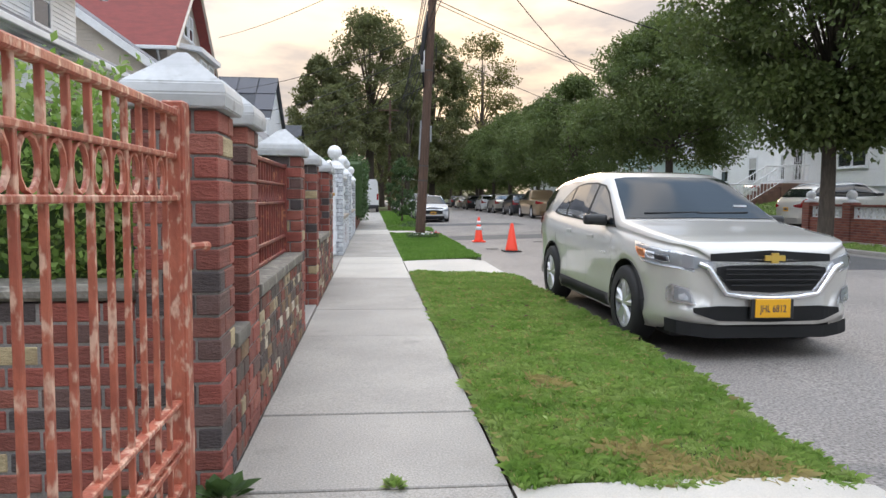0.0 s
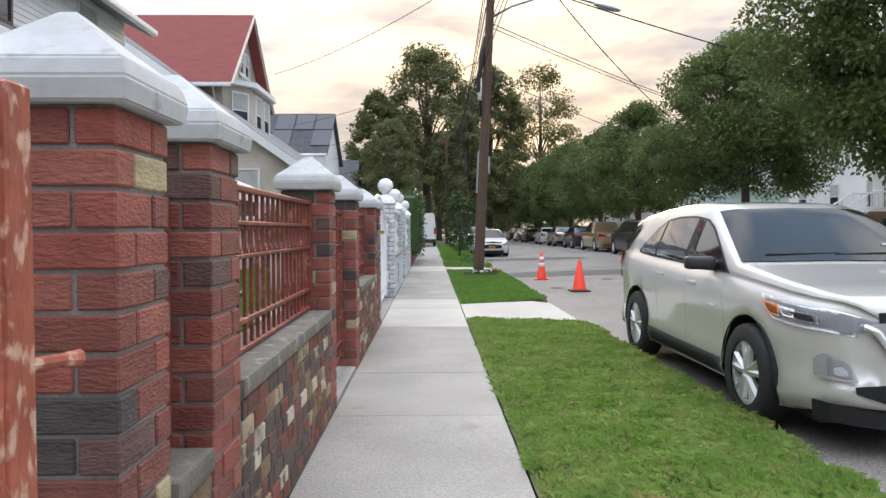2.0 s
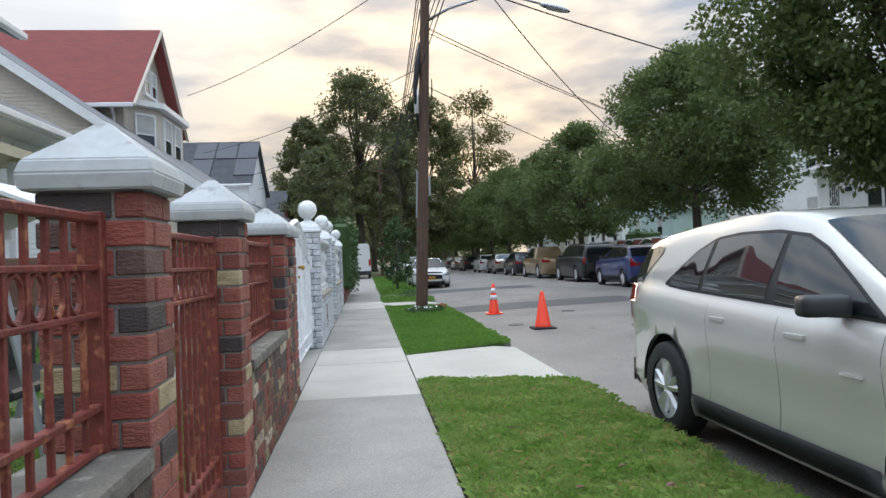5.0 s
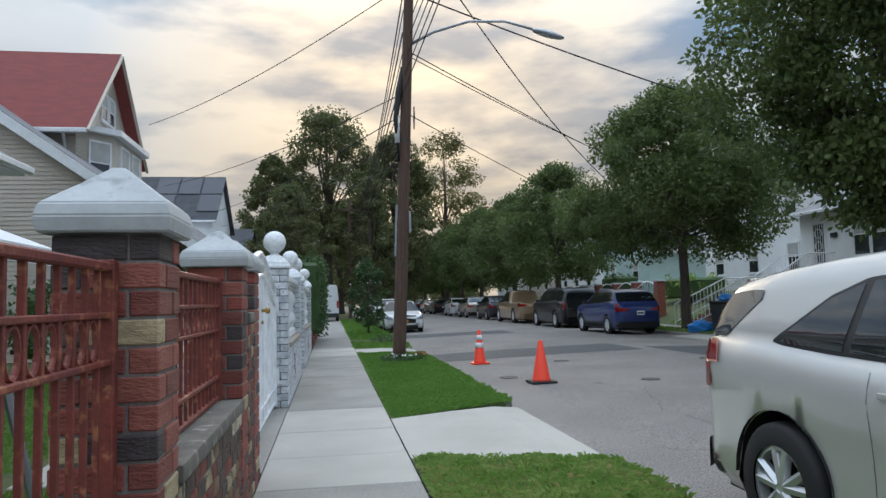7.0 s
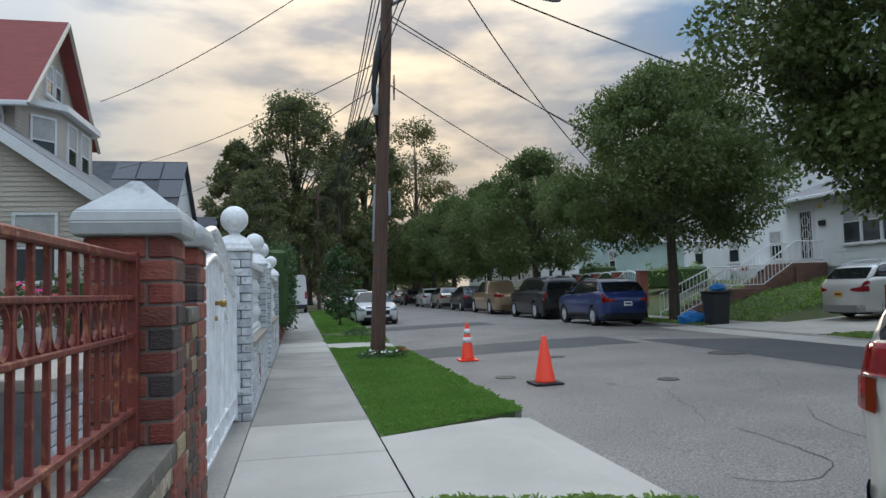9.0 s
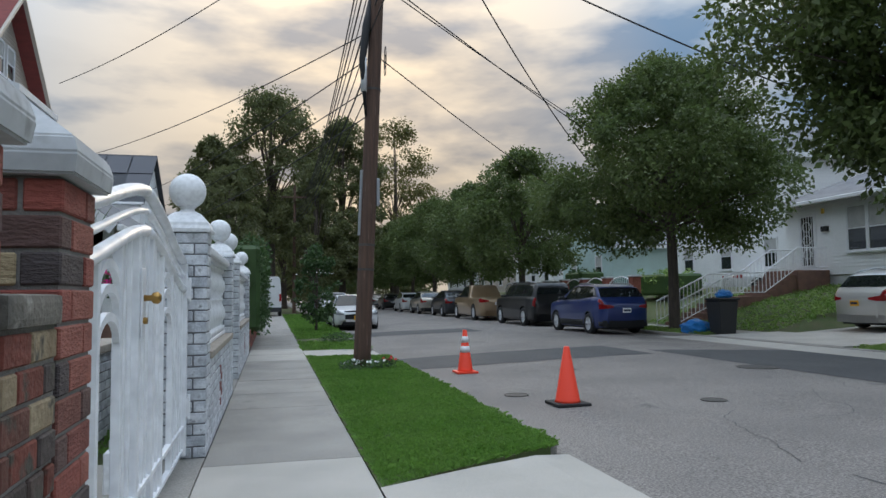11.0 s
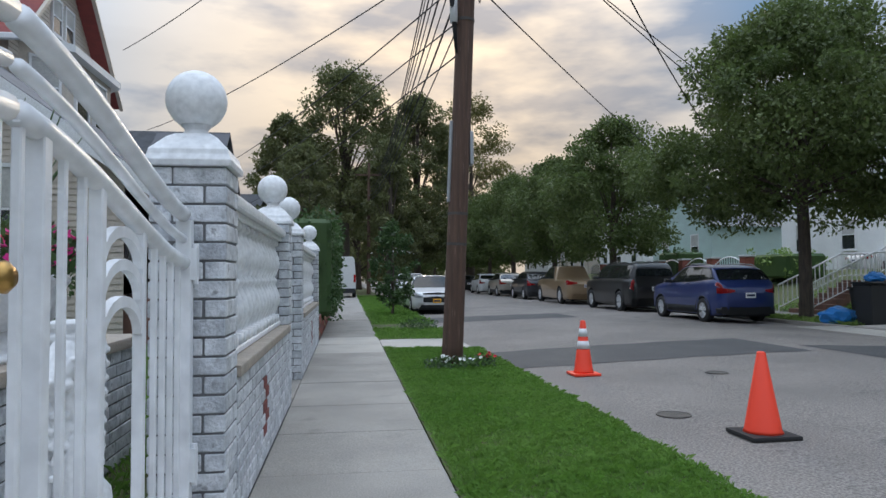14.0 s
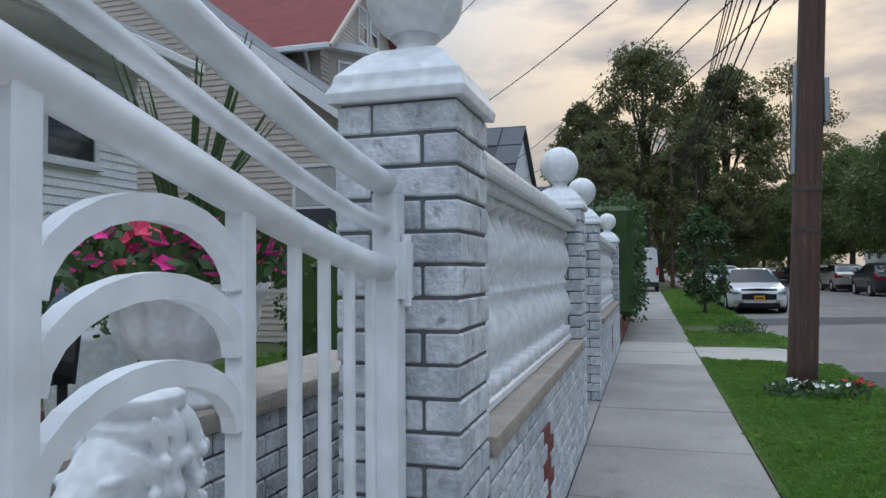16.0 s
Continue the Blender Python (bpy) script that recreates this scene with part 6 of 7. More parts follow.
urn(-1.2, 15.09, .872)
fb = flower_bed("petunias", -1.2, 15.1, 1.29, .4, .42, .36, 150, [(M["pink"], .7), (M["coral"], .22)], M["hedge"], "pink and coral petunias spilling from the urn", 61, "plant")
flower_bed("petunias", -2.6, 16.1, 1.0, .45, .4, .7, 90, [(M["pink"], .7), (M["coral"], .2)], M["hedge"], "pink petunias in a pot beside the steps", 63, "plant")
pb_ = bmesh.new()
lathe(pb_, [(.16, 0), (.2, .3), (.26, 1.0), (.28, 1.06), (.24, 1.06), (.22, .96)], 24, (-2.6, 16.1, -.02))
tagged(link("flower_stand", pb_, M["white_stone"], smooth=True), "white stone stand holding petunias", "flower stand")
t = thing("spiky_plant", (-1.2, 15.09, 1.24), "tall green spiky leaves standing in the urn", "plant")
rn = random.Random(8)
for i in range(16):
    a, q = rn.uniform(0, 6.28), rn.uniform(.15, .5)
    b = bmesh.new()
    tube(b, [(0, 0, 0), (q * .35 * math.cos(a), q * .35 * math.sin(a), .45), (q * math.cos(a), q * math.sin(a), .85 + rn.uniform(-.1, .2))], [.012, .011, .002], 4)
    part("leaf_blade", b, M["hedge"], t)
t = thing("garden_lantern", (-1.8, 15.1, .06), "black garden lantern on a post", "lantern")
part("post", tube(bmesh.new(), [(0, 0, -.02), (0, 0, .85)], .02, 8), M["black"], t)
b = bmesh.new()
lathe(b, [(.05, .85), (.085, 1.12), (.1, 1.13), (.03, 1.22), (.01, 1.26)], 4)
part("lamp_housing", b, M["glass"], t)
for k in range(4):
    a = k * math.pi / 2
    part("frame_bar", tube(bmesh.new(), [(.055 * math.cos(a), .055 * math.sin(a), .85), (.092 * math.cos(a), .092 * math.sin(a), 1.12)], .008, 6), M["black"], t)

# garden swing behind the red railing
t = thing("garden_swing", (-2.0, 9.5, 0), "weathered garden swing with a pale fabric canopy", "garden swing")
for sy in (-1, 1):
    for sx in (-1, 1):
        part("leg", tube(bmesh.new(), [(sx * .55, sy * .95, -.02), (sx * .12, sy * .9, 1.85)], .035, 8), M["steel"], t)
part("top_bar", tube(bmesh.new(), [(0, -.98, 1.87), (0, .98, 1.87)], .035, 8), M["steel"], t)
b = bmesh.new()
prism(b, [(-.62, 1.78), (0, 2.03), (.62, 1.78), (.62, 1.66), (.6, 1.66), (.6, 1.76), (0, 2.0), (-.6, 1.76), (-.6, 1.66), (-.62, 1.66)], -1.05, 1.05, "y")
part("canopy", b, M["plate_white"], t, "pale faded fabric canopy")
part("seat", bevel(bbox(-.3, .25, -.8, .8, .45, .53), .02), M["trim_black"], t)
part("backrest", bevel(bbox(-.36, -.3, -.8, .8, .5, 1.05), .02), M["trim_black"], t)
for sy in (-.8, .8):
    part("hanger", tube(bmesh.new(), [(0, sy, 1.85), (-.05, sy, .5)], .012, 6), M["steel"], t)


# ---- houses ----
def siding(bm_, o, u, nrm, poly, h=0.12, lap=0.02):
    """Lapped boards over a convex outline (a along u, z up), each standing proud at its foot."""
    o, u, nrm = Vector(o), Vector(u), Vector(nrm)
    z, zmax = min(p[1] for p in poly), max(p[1] for p in poly)

    def span(zz):
        xs = []
        for (a0, z0), (a1, z1) in zip(poly, poly[1:] + poly[:1]):
            if (z0 - zz) * (z1 - zz) <= 0 and abs(z1 - z0) > 1e-6:
                xs.append(a0 + (a1 - a0) * (zz - z0) / (z1 - z0))
        return (min(xs), max(xs)) if len(xs) > 1 else None
    while z < zmax - .01:
        z2 = min(z + h, zmax)
        s0, s1 = span(z + 1e-4), span(z2 - 1e-4)
        if s0 and s1:
            pts = [o + u * s0[0] + nrm * lap + Vector((0, 0, z)), o + u * s0[1] + nrm * lap + Vector((0, 0, z)), o + u * s1[1] + Vector((0, 0, z2)), o + u * s1[0] + Vector((0, 0, z2))]
            back = [o + u * s0[0] + Vector((0, 0, z)), o + u * s0[1] + Vector((0, 0, z))]
            vs = [bm_.verts.new(p) for p in pts]
            bm_.faces.new(vs)
            vb = [bm_.verts.new(p) for p in back]
            bm_.faces.new((vb[0], vb[1], vs[1], vs[0]))
        z = z2
    bmesh.ops.remove_doubles(bm_, verts=bm_.verts, dist=.002)


def slab(name, pts, thick, mat, parent, label=""):
    """A sloping plane of four corners with thickness below it."""
    b = bmesh.new()
    pts = [Vector(p) for p in pts]
    n = (pts[1] - pts[0]).cross(pts[2] - pts[0]).normalized()
    if n.z < 0:
        n = -n
    hi, lo = [b.verts.new(p) for p in pts], [b.verts.new(p - n * thick) for p in pts]
    k = len(pts)
    b.faces.new(hi)
    b.faces.new(lo[::-1])
    for i in range(k):
        b.faces.new((hi[i], lo[i], lo[(i + 1) % k], hi[(i + 1) % k]))
    bmesh.ops.recalc_face_normals(b, faces=list(b.faces))
    return part(name, b, mat, parent, label)


def window(parent, x, y, z, w, h, axis, frame_mat=None, bars=True):
    """A framed sash window standing a little proud; axis says which way it looks."""
    rot = {"+x": 90, "-y": 0, "-x": -90}[axis] if isinstance(axis, str) else axis
    m = pose(x, y, z, 0, 0, rot)
    fm = frame_mat or M["trim_white"]
    fb = bmesh.new()
    t_ = .07
    for a in ((-w / 2, -w / 2 + t_, -h / 2, h / 2), (w / 2 - t_, w / 2, -h / 2, h / 2), (-w / 2 + t_, w / 2 - t_, h / 2 - t_, h / 2), (-w / 2 + t_, w / 2 - t_, -h / 2, -h / 2 + t_)):
        box(fb, a[0], a[1], -.06, .02, a[2], a[3], m)
    if bars:
        box(fb, -w / 2 + t_, w / 2 - t_, -.045, .0, -.025, .025, m)
    f = part("window", fb, fm, parent)
    pb = bmesh.new()
    box(pb, -w / 2 + t_, w / 2 - t_, -.03, -.01, -h / 2 + t_, h / 2 - t_, m)
    part("pane", pb, M["window"], f)
    cb = bmesh.new()
    box(cb, -w / 2 + t_, w / 2 - t_, -.034, -.031, h * .02, h / 2 - t_, m)
    part("curtain", cb, M["blind"], f)
    sb = bmesh.new()
    box(sb, -w / 2 - .05, w / 2 + .05, -.11, .0, -h / 2 - .05, -h / 2, m)
    part("sill", sb, fm, f)


M["blind"] = material("pale_blind", (0.5, 0.5, 0.48), (0.42, 0.42, 0.41), 0.8, scale=3, fine=30, bump=0.05)


def walls(parent, x0, x1, y0, y1, z0, z1, mat, sides=("+x", "-y"), h=0.12, gable=None):
    """A closed body with lapped siding on the sides that are seen."""
    part("wall_core", bbox(x0 + .01, x1 - .01, y0 + .01, y1 - .01, z0, z1), mat, parent)
    for s_ in sides:
        b = bmesh.new()
        if s_ == "+x":
            siding(b, (x1, y0, 0), (0, 1, 0), (1, 0, 0), [(0, z0), (y1 - y0, z0), (y1 - y0, z1), (0, z1)], h)
        elif s_ == "-x":
            siding(b, (x0, y0, 0), (0, 1, 0), (-1, 0, 0), [(0, z0), (y1 - y0, z0), (y1 - y0, z1), (0, z1)], h)
        elif s_ == "-y":
            siding(b, (x0, y0, 0), (1, 0, 0), (0, -1, 0), [(0, z0), (x1 - x0, z0), (x1 - x0, z1), (0, z1)], h)
        part("siding", b, mat, parent)


def white_house():
    t = thing("house", (0, 0, 0), "white sided house with bay window and long eaves", "house")
    x1 = -7.0
    walls(t, -18, x1, 7.5, 18.9, 0, 6.55, M["siding_white"])
    walls(t, -12, x1, 18.91, 21.7, 0, 4.6, M["siding_white"])
    window(t, x1, 20.4, 3.55, .95, 1.4, "+x", M["trim_white"])
    slab("roof", [(x1 + .55, 6.9, 6.5), (x1 + .55, 19.4, 6.5), (-12.5, 19.4, 9.6), (-12.5, 6.9, 9.6)], .16, M["roof_grey"], t)
    slab("roof", [(-18.5, 6.9, 6.5), (-18.5, 19.4, 6.5), (-12.5, 19.4, 9.6), (-12.5, 6.9, 9.6)], .16, M["roof_grey"], t)
    part("gutter", bbox(x1 + .5, x1 + .66, 6.9, 19.4, 6.36, 6.5, .02), M["trim_white"], t)
    window(t, x1, 16.95, 5.75, .95, 1.35, "+x", M["trim_white"])
    window(t, x1, 13.6, 5.75, .95, 1.35, "+x", M["trim_dark"])
    # lower front with shed eave
    slab("porch_roof", [(-6.1, 8.2, 4.55), (-6.1, 22.0, 4.55), (x1 + .02, 22.0, 5.1), (x1 + .02, 8.2, 5.1)], .14, M["roof_grey"], t)
    part("porch_gutter", bbox(-6.15, -6.0, 8.2, 22.0, 4.4, 4.55, .02), M["trim_white"], t)
    part("soffit", bbox(x1 + .03, -6.17, 8.3, 21.9, 4.35, 4.41), M["trim_white"], t)
    # bay window under the eave
    b = bmesh.new()
    prism(b, [(-6.98, 14.1), (-6.2, 14.6), (-6.2, 16.0), (-6.98, 16.5)], 1.3, 4.345, "z")
    part("bay", b, M["trim_white"], t)
    window(t, -6.2, 15.3, 3.25, 1.1, 1.5, "+x", M["trim_white"])
    part("bay_hood", bbox(-6.97, -6.0, 14.1, 16.5, 4.1, 4.2, .02), M["trim_dark"], t)
    window(t, -6.59, 14.35, 3.25, .7, 1.5, 33)
    # porch beam, posts, stoop with awning
    for yy in (16.8, 18.1):
        part("porch_post", bbox(-6.2, -6.06, yy - .06, yy + .06, .97, 3.55, .01), M["trim_white"], t)
    b = bmesh.new()
    prism(b, [(16.6, 3.75), (16.6, 3.55), (19.0, 3.55), (19.0, 3.75)], -6.9, -5.8, "x")
    part("awning", b, M["awning"], t, "cream fabric awning over the stoop")
    for k in range(5):
        part("step", bbox(-6.0 + .26 * k, -5.74 + .26 * k, 16.75, 18.0, -.05, .82 - .17 * k, .01), M["stone_step"], t)
    part("stoop", bbox(-7.0, -6.0, 16.56, 18.2, -.05, .98, .01), M["stone_step"], t)
    part("stoop_side_wall", bbox(-6.98, -5.0, 16.53, 16.72, -.05, 1.62, .02), M["stone_step"], t, "brown stone side wall of the stoop")
    part("door", bbox(-7.0, -6.94, 16.95, 17.85, .98, 3.05, .02), M["trim_white"], t)
    part("foundation", bbox(-18, x1 + .06, 7.4, 19.0, -.1, .7), M["cap"], t)
    window(t, x1, 11.4, 3.0, 1.6, 1.4, "+x")


M["trim_dark"] = plain("dark_brown_trim", (0.06, 0.045, 0.04), 0.6)
M["awning"] = material("cream_awning", (0.6, 0.54, 0.4), (0.52, 0.46, 0.33), 0.75, scale=2, fine=30, bump=0.1)
white_house()


def tan_house():
    t = thing("house", (0, 0, 0), "tan sided house with red shingled gable roof", "house")
    # side wall under the long white rake
    xs, zs, y0 = (-16.0, -3.2), None, 25.0
    k = (8.0 - 4.31) / (-10.07 + 4.84)
    zr = lambda x: 4.31 + (x + 4.84) * k
    b = bmesh.new()
    poly = [(0, 0), (12.4, 0), (12.4, zr(-3.6)), (3.2, zr(-12.8)), (0, zr(-12.8) - 1.6)]
    siding(b, (-16.0, y0, 0), (1, 0, 0), (0, -1, 0), poly, .12)
    part("siding", b, M["siding_tan"], t)
    bm_ = bmesh.new()
    prism(bm_, [(-16, 0), (-5.2, 0), (-5.2, zr(-5.2) - .05), (-12.8, zr(-12.8) - .05), (-16, zr(-12.8) - 1.7)], y0 + .01, 38.0, "y")
    part("wall_core", bm_, M["siding_tan"], t)
    slab("long_roof", [(-2.7, y0 - .35, zr(-2.7) + .12), (-2.7, 38.4, zr(-2.7) + .12), (-12.8, 38.4, zr(-12.8) + .12), (-12.8, y0 - .35, zr(-12.8) + .12)], .1, M["roof_grey"], t)
    slab("rake_board", [(-2.7, y0 - .37, zr(-2.7) + .1), (-2.7, y0 - .28, zr(-2.7) + .1), (-12.8, y0 - .28, zr(-12.8) + .1), (-12.8, y0 - .37, zr(-12.8) + .1)], .26, M["trim_white"], t)
    window(t, -10.4, y0 - .02, 6.0, .8, .5, "-y")
    window(t, -5.6, y0 - .02, 2.6, 1.0, 1.7, "-y")
    # upper storey with red gable roof towards the street
    ya, yb, yr, zE, zR, xf = 29.2, 35.6, 32.35, 7.55, 10.75, -7.6
    walls(t, -15.5, xf, ya, yb, 4.0, zE, M["siding_tan"])
    g = bmesh.new()
    siding(g, (xf, ya, 0), (0, 1, 0), (1, 0, 0), [(0, zE), (yb - ya, zE), ((yb - ya) / 2, zR - .1)], .12)
    part("gable", g, M["siding_tan"], t)
    e = .5
    sl = (zR - zE) / (yr - ya)
    slab("roof", [(xf + e, ya - e, zE - e * sl + .12), (-15.9, ya - e, zE - e * sl + .12), (-15.9, yr, zR + .12), (xf + e, yr, zR + .12)], .12, M["roof_red"], t, "faded red shingle roof slope")
    slab("roof", [(xf + e, yb + e, zE - e * sl + .12), (-15.9, yb + e, zE - e * sl + .12), (-15.9, yr, zR + .12), (xf + e, yr, zR + .12)], .12, M["roof_red"], t)
    for yy, s_ in ((ya - e, 1), (yb + e, -1)):
        part("rake_board", tube(bmesh.new(), [(xf + e + .02, yy, zE - e * sl + .02), (xf + e + .02, yr, zR + .02)], .075, 4), M["siding_tan"], t)
    part("gutter", bbox(-15.9, xf + e, ya - e - .1, ya - e + .04, zE - e * sl - .06, zE - e * sl + .09, .02), M["trim_white"], t)
    part("downpipe", tube(bmesh.new(), [(xf - .3, ya - .35, zE - .4), (xf - .3, ya - .08, zE - .8), (xf - .3, ya - .08, 5.2)], .05, 8), M["trim_white"], t)
    # bay of windows on the upper front
    b = bmesh.new()
    prism(b, [(xf, ya + .5), (xf + .8, ya + 1.5), (xf + .8, yb - 1.5), (xf, yb - .5)], 4.6, zE - .25, "z")
    part("upper_bay", b, M["siding_tan"], t)
    b = bmesh.new()
    prism(b, [(xf, ya + .2), (xf + 1.05, ya + 1.35), (xf + 1.05, yb - 1.35), (xf, yb - .2)], zE - .25, zE - .05, "z")
    part("bay_cornice", b, M["trim_white"], t)
    window(t, xf + .42, ya + 1.02, 6.3, .85, 1.5, 51)
    window(t, xf + .82, yr - .7, 6.3, 1.0, 1.6, "+x")
    window(t, xf + .82, yr + .7, 6.3, 1.0, 1.6, "+x")
    window(t, xf + .02, yr - .45, 8.7, .7, 1.1, "+x")
    window(t, xf + .02, yr + .45, 8.7, .7, 1.1, "+x")
    # front porch
    part("porch_base", bbox(-5.2, -2.8, 25.2, 37.8, -.05, .9, .02), M["stone_step"], t)
    for yy in (25.5, 28.5, 31.5, 34.5, 37.5):
        part("porch_post", bbox(-3.15, -2.95, yy - .1, yy + .1, .9, 3.05, .01), M["trim_white"], t)
    part("porch_gutter", bbox(-2.72, -2.58, 24.65, 38.4, zr(-2.7) - .06, zr(-2.7) + .08, .02), M["trim_white"], t)
    part("front_wall", bbox(-5.25, -5.2, 25.1, 37.9, .9, 3.6), M["siding_tan"], t)
    window(t, -5.19, 27.6, 2.3, 1.3, 1.5, "+x")
    window(t, -5.19, 31.0, 2.3, 1.3, 1.5, "+x")


tan_house()


def solar_house():
    t = thing("house", (0, 0, 0), "pale house with dark roof carrying solar panels", "house")
    walls(t, -16, -7.05, 52.3, 60.5, 0, 7.1, M["siding_white"], h=.16)
    yr, zR = 56.3, 10.4
    g = bmesh.new()
    siding(g, (-7.05, 52.3, 0), (0, 1, 0), (1, 0, 0), [(0, 7.1), (8.2, 7.1), (4.0, zR - .1)], .16)
    part("gable", g, M["siding_white"], t)
    slab("roof", [(-6.75, 51.8, 6.85), (-16.4, 51.8, 6.85), (-16.4, yr, zR + .1), (-6.75, yr, zR + .1)], .14, M["roof_dark"], t)
    slab("roof", [(-6.75, 61, 6.85), (-16.4, 61, 6.85), (-16.4, yr, zR + .1), (-6.75, yr, zR + .1)], .14, M["roof_dark"], t)
    sl = (zR + .1 - 6.85) / (yr - 51.8)
    for xa in (-8.1, -9.6, -11.1):
        for q in (0, 1):
            y0 = 52.6 + q * 1.75
            if xa < -9 and q == 0 and xa > -10:
                continue
            z0 = 6.85 + (y0 - 51.8) * sl
            slab("solar_panel", [(xa, y0, z0 + .09), (xa + 1.4, y0, z0 + .09), (xa + 1.4, y0 + 1.65, z0 + 1.65 * sl + .09), (xa, y0 + 1.65, z0 + 1.65 * sl + .09)], .05, M["solar"], t, "black solar panel")
    part("gutter", bbox(-16.4, -6.75, 51.7, 51.84, 6.75, 6.88, .02), M["trim_white"], t)
    window(t, -7.05, 54.5, 5.2, 1.0, 1.5, "+x")
    slab("porch_roof", [(-3.6, 45.5, 4.0), (-3.6, 60.5, 4.0), (-7.2, 60.5, 5.6), (-7.2, 45.5, 5.6)], .14, M["roof_grey"], t)
    walls(t, -14, -6.9, 45.5, 52.2, 0, 5.2, M["siding_white"], h=.16)
    window(t, -6.9, 48.5, 4.2, 1.2, 1.5, "+x")
    part("porch_base", bbox(-6.9, -3.8, 45.6, 60.4, -.05, .9), M["cap"], t)
    for yy in (45.9, 50.5, 55.5, 60.0):
        part("porch_post", bbox(-4.0, -3.85, yy - .1, yy + .1, .9, 4.0), M["trim_white"], t)


solar_house()


def small_house(x0, x1, y0, y1, h, ridge, mat, roof, label, along="x", side="+x", base=0.0):
    t = thing("house", (0, 0, 0), label, "house")
    walls(t, x0, x1, y0, y1, base, h, mat, sides=(side, "-y"), h=.16)
    xm, ym = (x0 + x1) / 2, (y0 + y1) / 2
    e = .4
    g = bmesh.new()
    if along == "x":
        siding(g, (x1 if side == "+x" else x0, y0, 0), (0, 1, 0), (1 if side == "+x" else -1, 0, 0), [(0, h), (y1 - y0, h), ((y1 - y0) / 2, ridge - .1)], .16)
        for a in (y0 - e, y1 + e):
            slab("roof", [(x0 - e, a, h - .25), (x1 + e, a, h - .25), (x1 + e, ym, ridge), (x0 - e, ym, ridge)], .13, roof, t)
    else:
        siding(g, (x0, y0, 0), (1, 0, 0), (0, -1, 0), [(0, h), (x1 - x0, h), ((x1 - x0) / 2, ridge - .1)], .16)
        for a in (x0 - e, x1 + e):
            slab("roof", [(a, y0 - e, h - .2), (a, y1 + e, h - .2), (xm, y1 + e, ridge), (xm, y0 - e, ridge)], .13, roof, t)
    part("gable", g, mat, t)
    part("eave_trim", bbox(x0 - e, x1 + e, y0 - e - .03, y0 - e, h - .42, h - .22), M["trim_white"], t)
    n = max(1, int((y1 - y0) / 3))
    for st in range(int((h - base) / 2.8)):
        for i in range(n):
            yy = y0 + (y1 - y0) * (i + .5) / n
            window(t, (x1 if side == "+x" else x0), yy, base + 1.9 + 2.75 * st, 1.0, 1.5, side)
    return t


small_house(-14, -6.4, 64, 72, 5.6, 8.0, M["brick_new"], M["roof_dark"], "brick house with dark roof far along")
small_house(-14, -6.4, 75, 84, 5.8, 8.6, M["siding_white"], M["roof_grey"], "white house far along the near side")
small_house(-14, -6.4, 87, 96, 5.8, 8.6, M["siding_tan"], M["roof_dark"], "tan house far along the near side")
small_house(-18, -7.0, -12, 5.5, 6.0, 9, M["siding_white"], M["roof_grey"], "white neighbouring house beside the driveway", "y")


# far side of the street
def far_ground():
    b = bmesh.new()
    xs = [(KERB_R, -.02), (14.2, 0.0), (15.3, .03), (18.6, .95), (21.6, 1.5), (60, 1.5)]
    last = None
    for y in [-40 + 3 * i for i in range(70)]:
        drive = 21.5 < y < 27.5
        row = []
        for x, z in xs:
            zz = z if not drive else min(z, .03 + max(0, (x - 15.3) * .06))
            row.append(b.verts.new((x, y, zz)))
        row.insert(0, b.verts.new((KERB_R, y, -.3)))
        if last:
            for i in range(len(row) - 1):
                b.faces.new((last[i], row[i], row[i + 1], last[i + 1]))
        last = row
    bmesh.ops.recalc_face_normals(b, faces=list(b.faces))
    if sum(f.normal.z for f in b.faces) < 0:
        bmesh.ops.reverse_faces(b, faces=list(b.faces))
    tagged(link("far_lawn", b, M["turf"]), "sloping front lawns across the street", "lawn", kind="structure")


far_ground()
tagged(link("far_sidewalk", bbox(14.2, 15.3, -40, 140, -.2, .035, .01), M["concrete"]), "concrete sidewalk across the street", "sidewalk", kind="structure")
tagged(link("far_kerb", bbox(KERB_R - .02, KERB_R + .14, -40, 140, -.3, .01, .02), M["concrete"]), "concrete kerb across the street", "kerb", kind="structure")
b = bmesh.new()
prism(b, [(KERB_R + .15, -.2), (21.5, -.2), (21.5, .43), (15.3, .06), (KERB_R + .15, .02)], 21.9, 26.9, "y")
tagged(link("far_driveway", b, M["concrete_light"]), "pale concrete driveway across the street", "driveway", kind="structure")
b = bmesh.new()
prism(b, [(KERB_R - .7, 18.6), (KERB_R + .16, 20.5), (KERB_R + .16, 27.2), (KERB_R - .7, 28.2)], ROAD_Z - .1, .0, "z")
for v in b.verts:
    if v.co.x < KERB_R and v.co.z > -.05:
        v.co.z = road_z(KERB_R - .7) + .008
tagged(link("far_apron", b, M["concrete_light"]), "pale concrete apron of the far driveway", "driveway apron", kind="structure")
blades("grass", lambda x, y: not 21.6 < y < 27.2, 13.05, 14.15, 14, 44, 30000, .08, M["grass"], "green verge grass under the street trees", 71, z=0.0)


def slope_z(x):
    return float(np.interp(x, [15.3, 18.6, 21.6], [.03, .95, 1.5]))


r_ = np.random.default_rng(5)
cl = [(x, y, slope_z(x)) for x, y in zip(r_.uniform(15.4, 21.4, 1700), r_.uniform(27.0, 34.5, 1700))]
o = new("grass", leaf_mesh("grass", cl, [.12] * len(cl), 12, .09, 6, M["grass"], .5))
tagged(o, "rough grass on the sloping front lawn", "grass", kind="stuff")


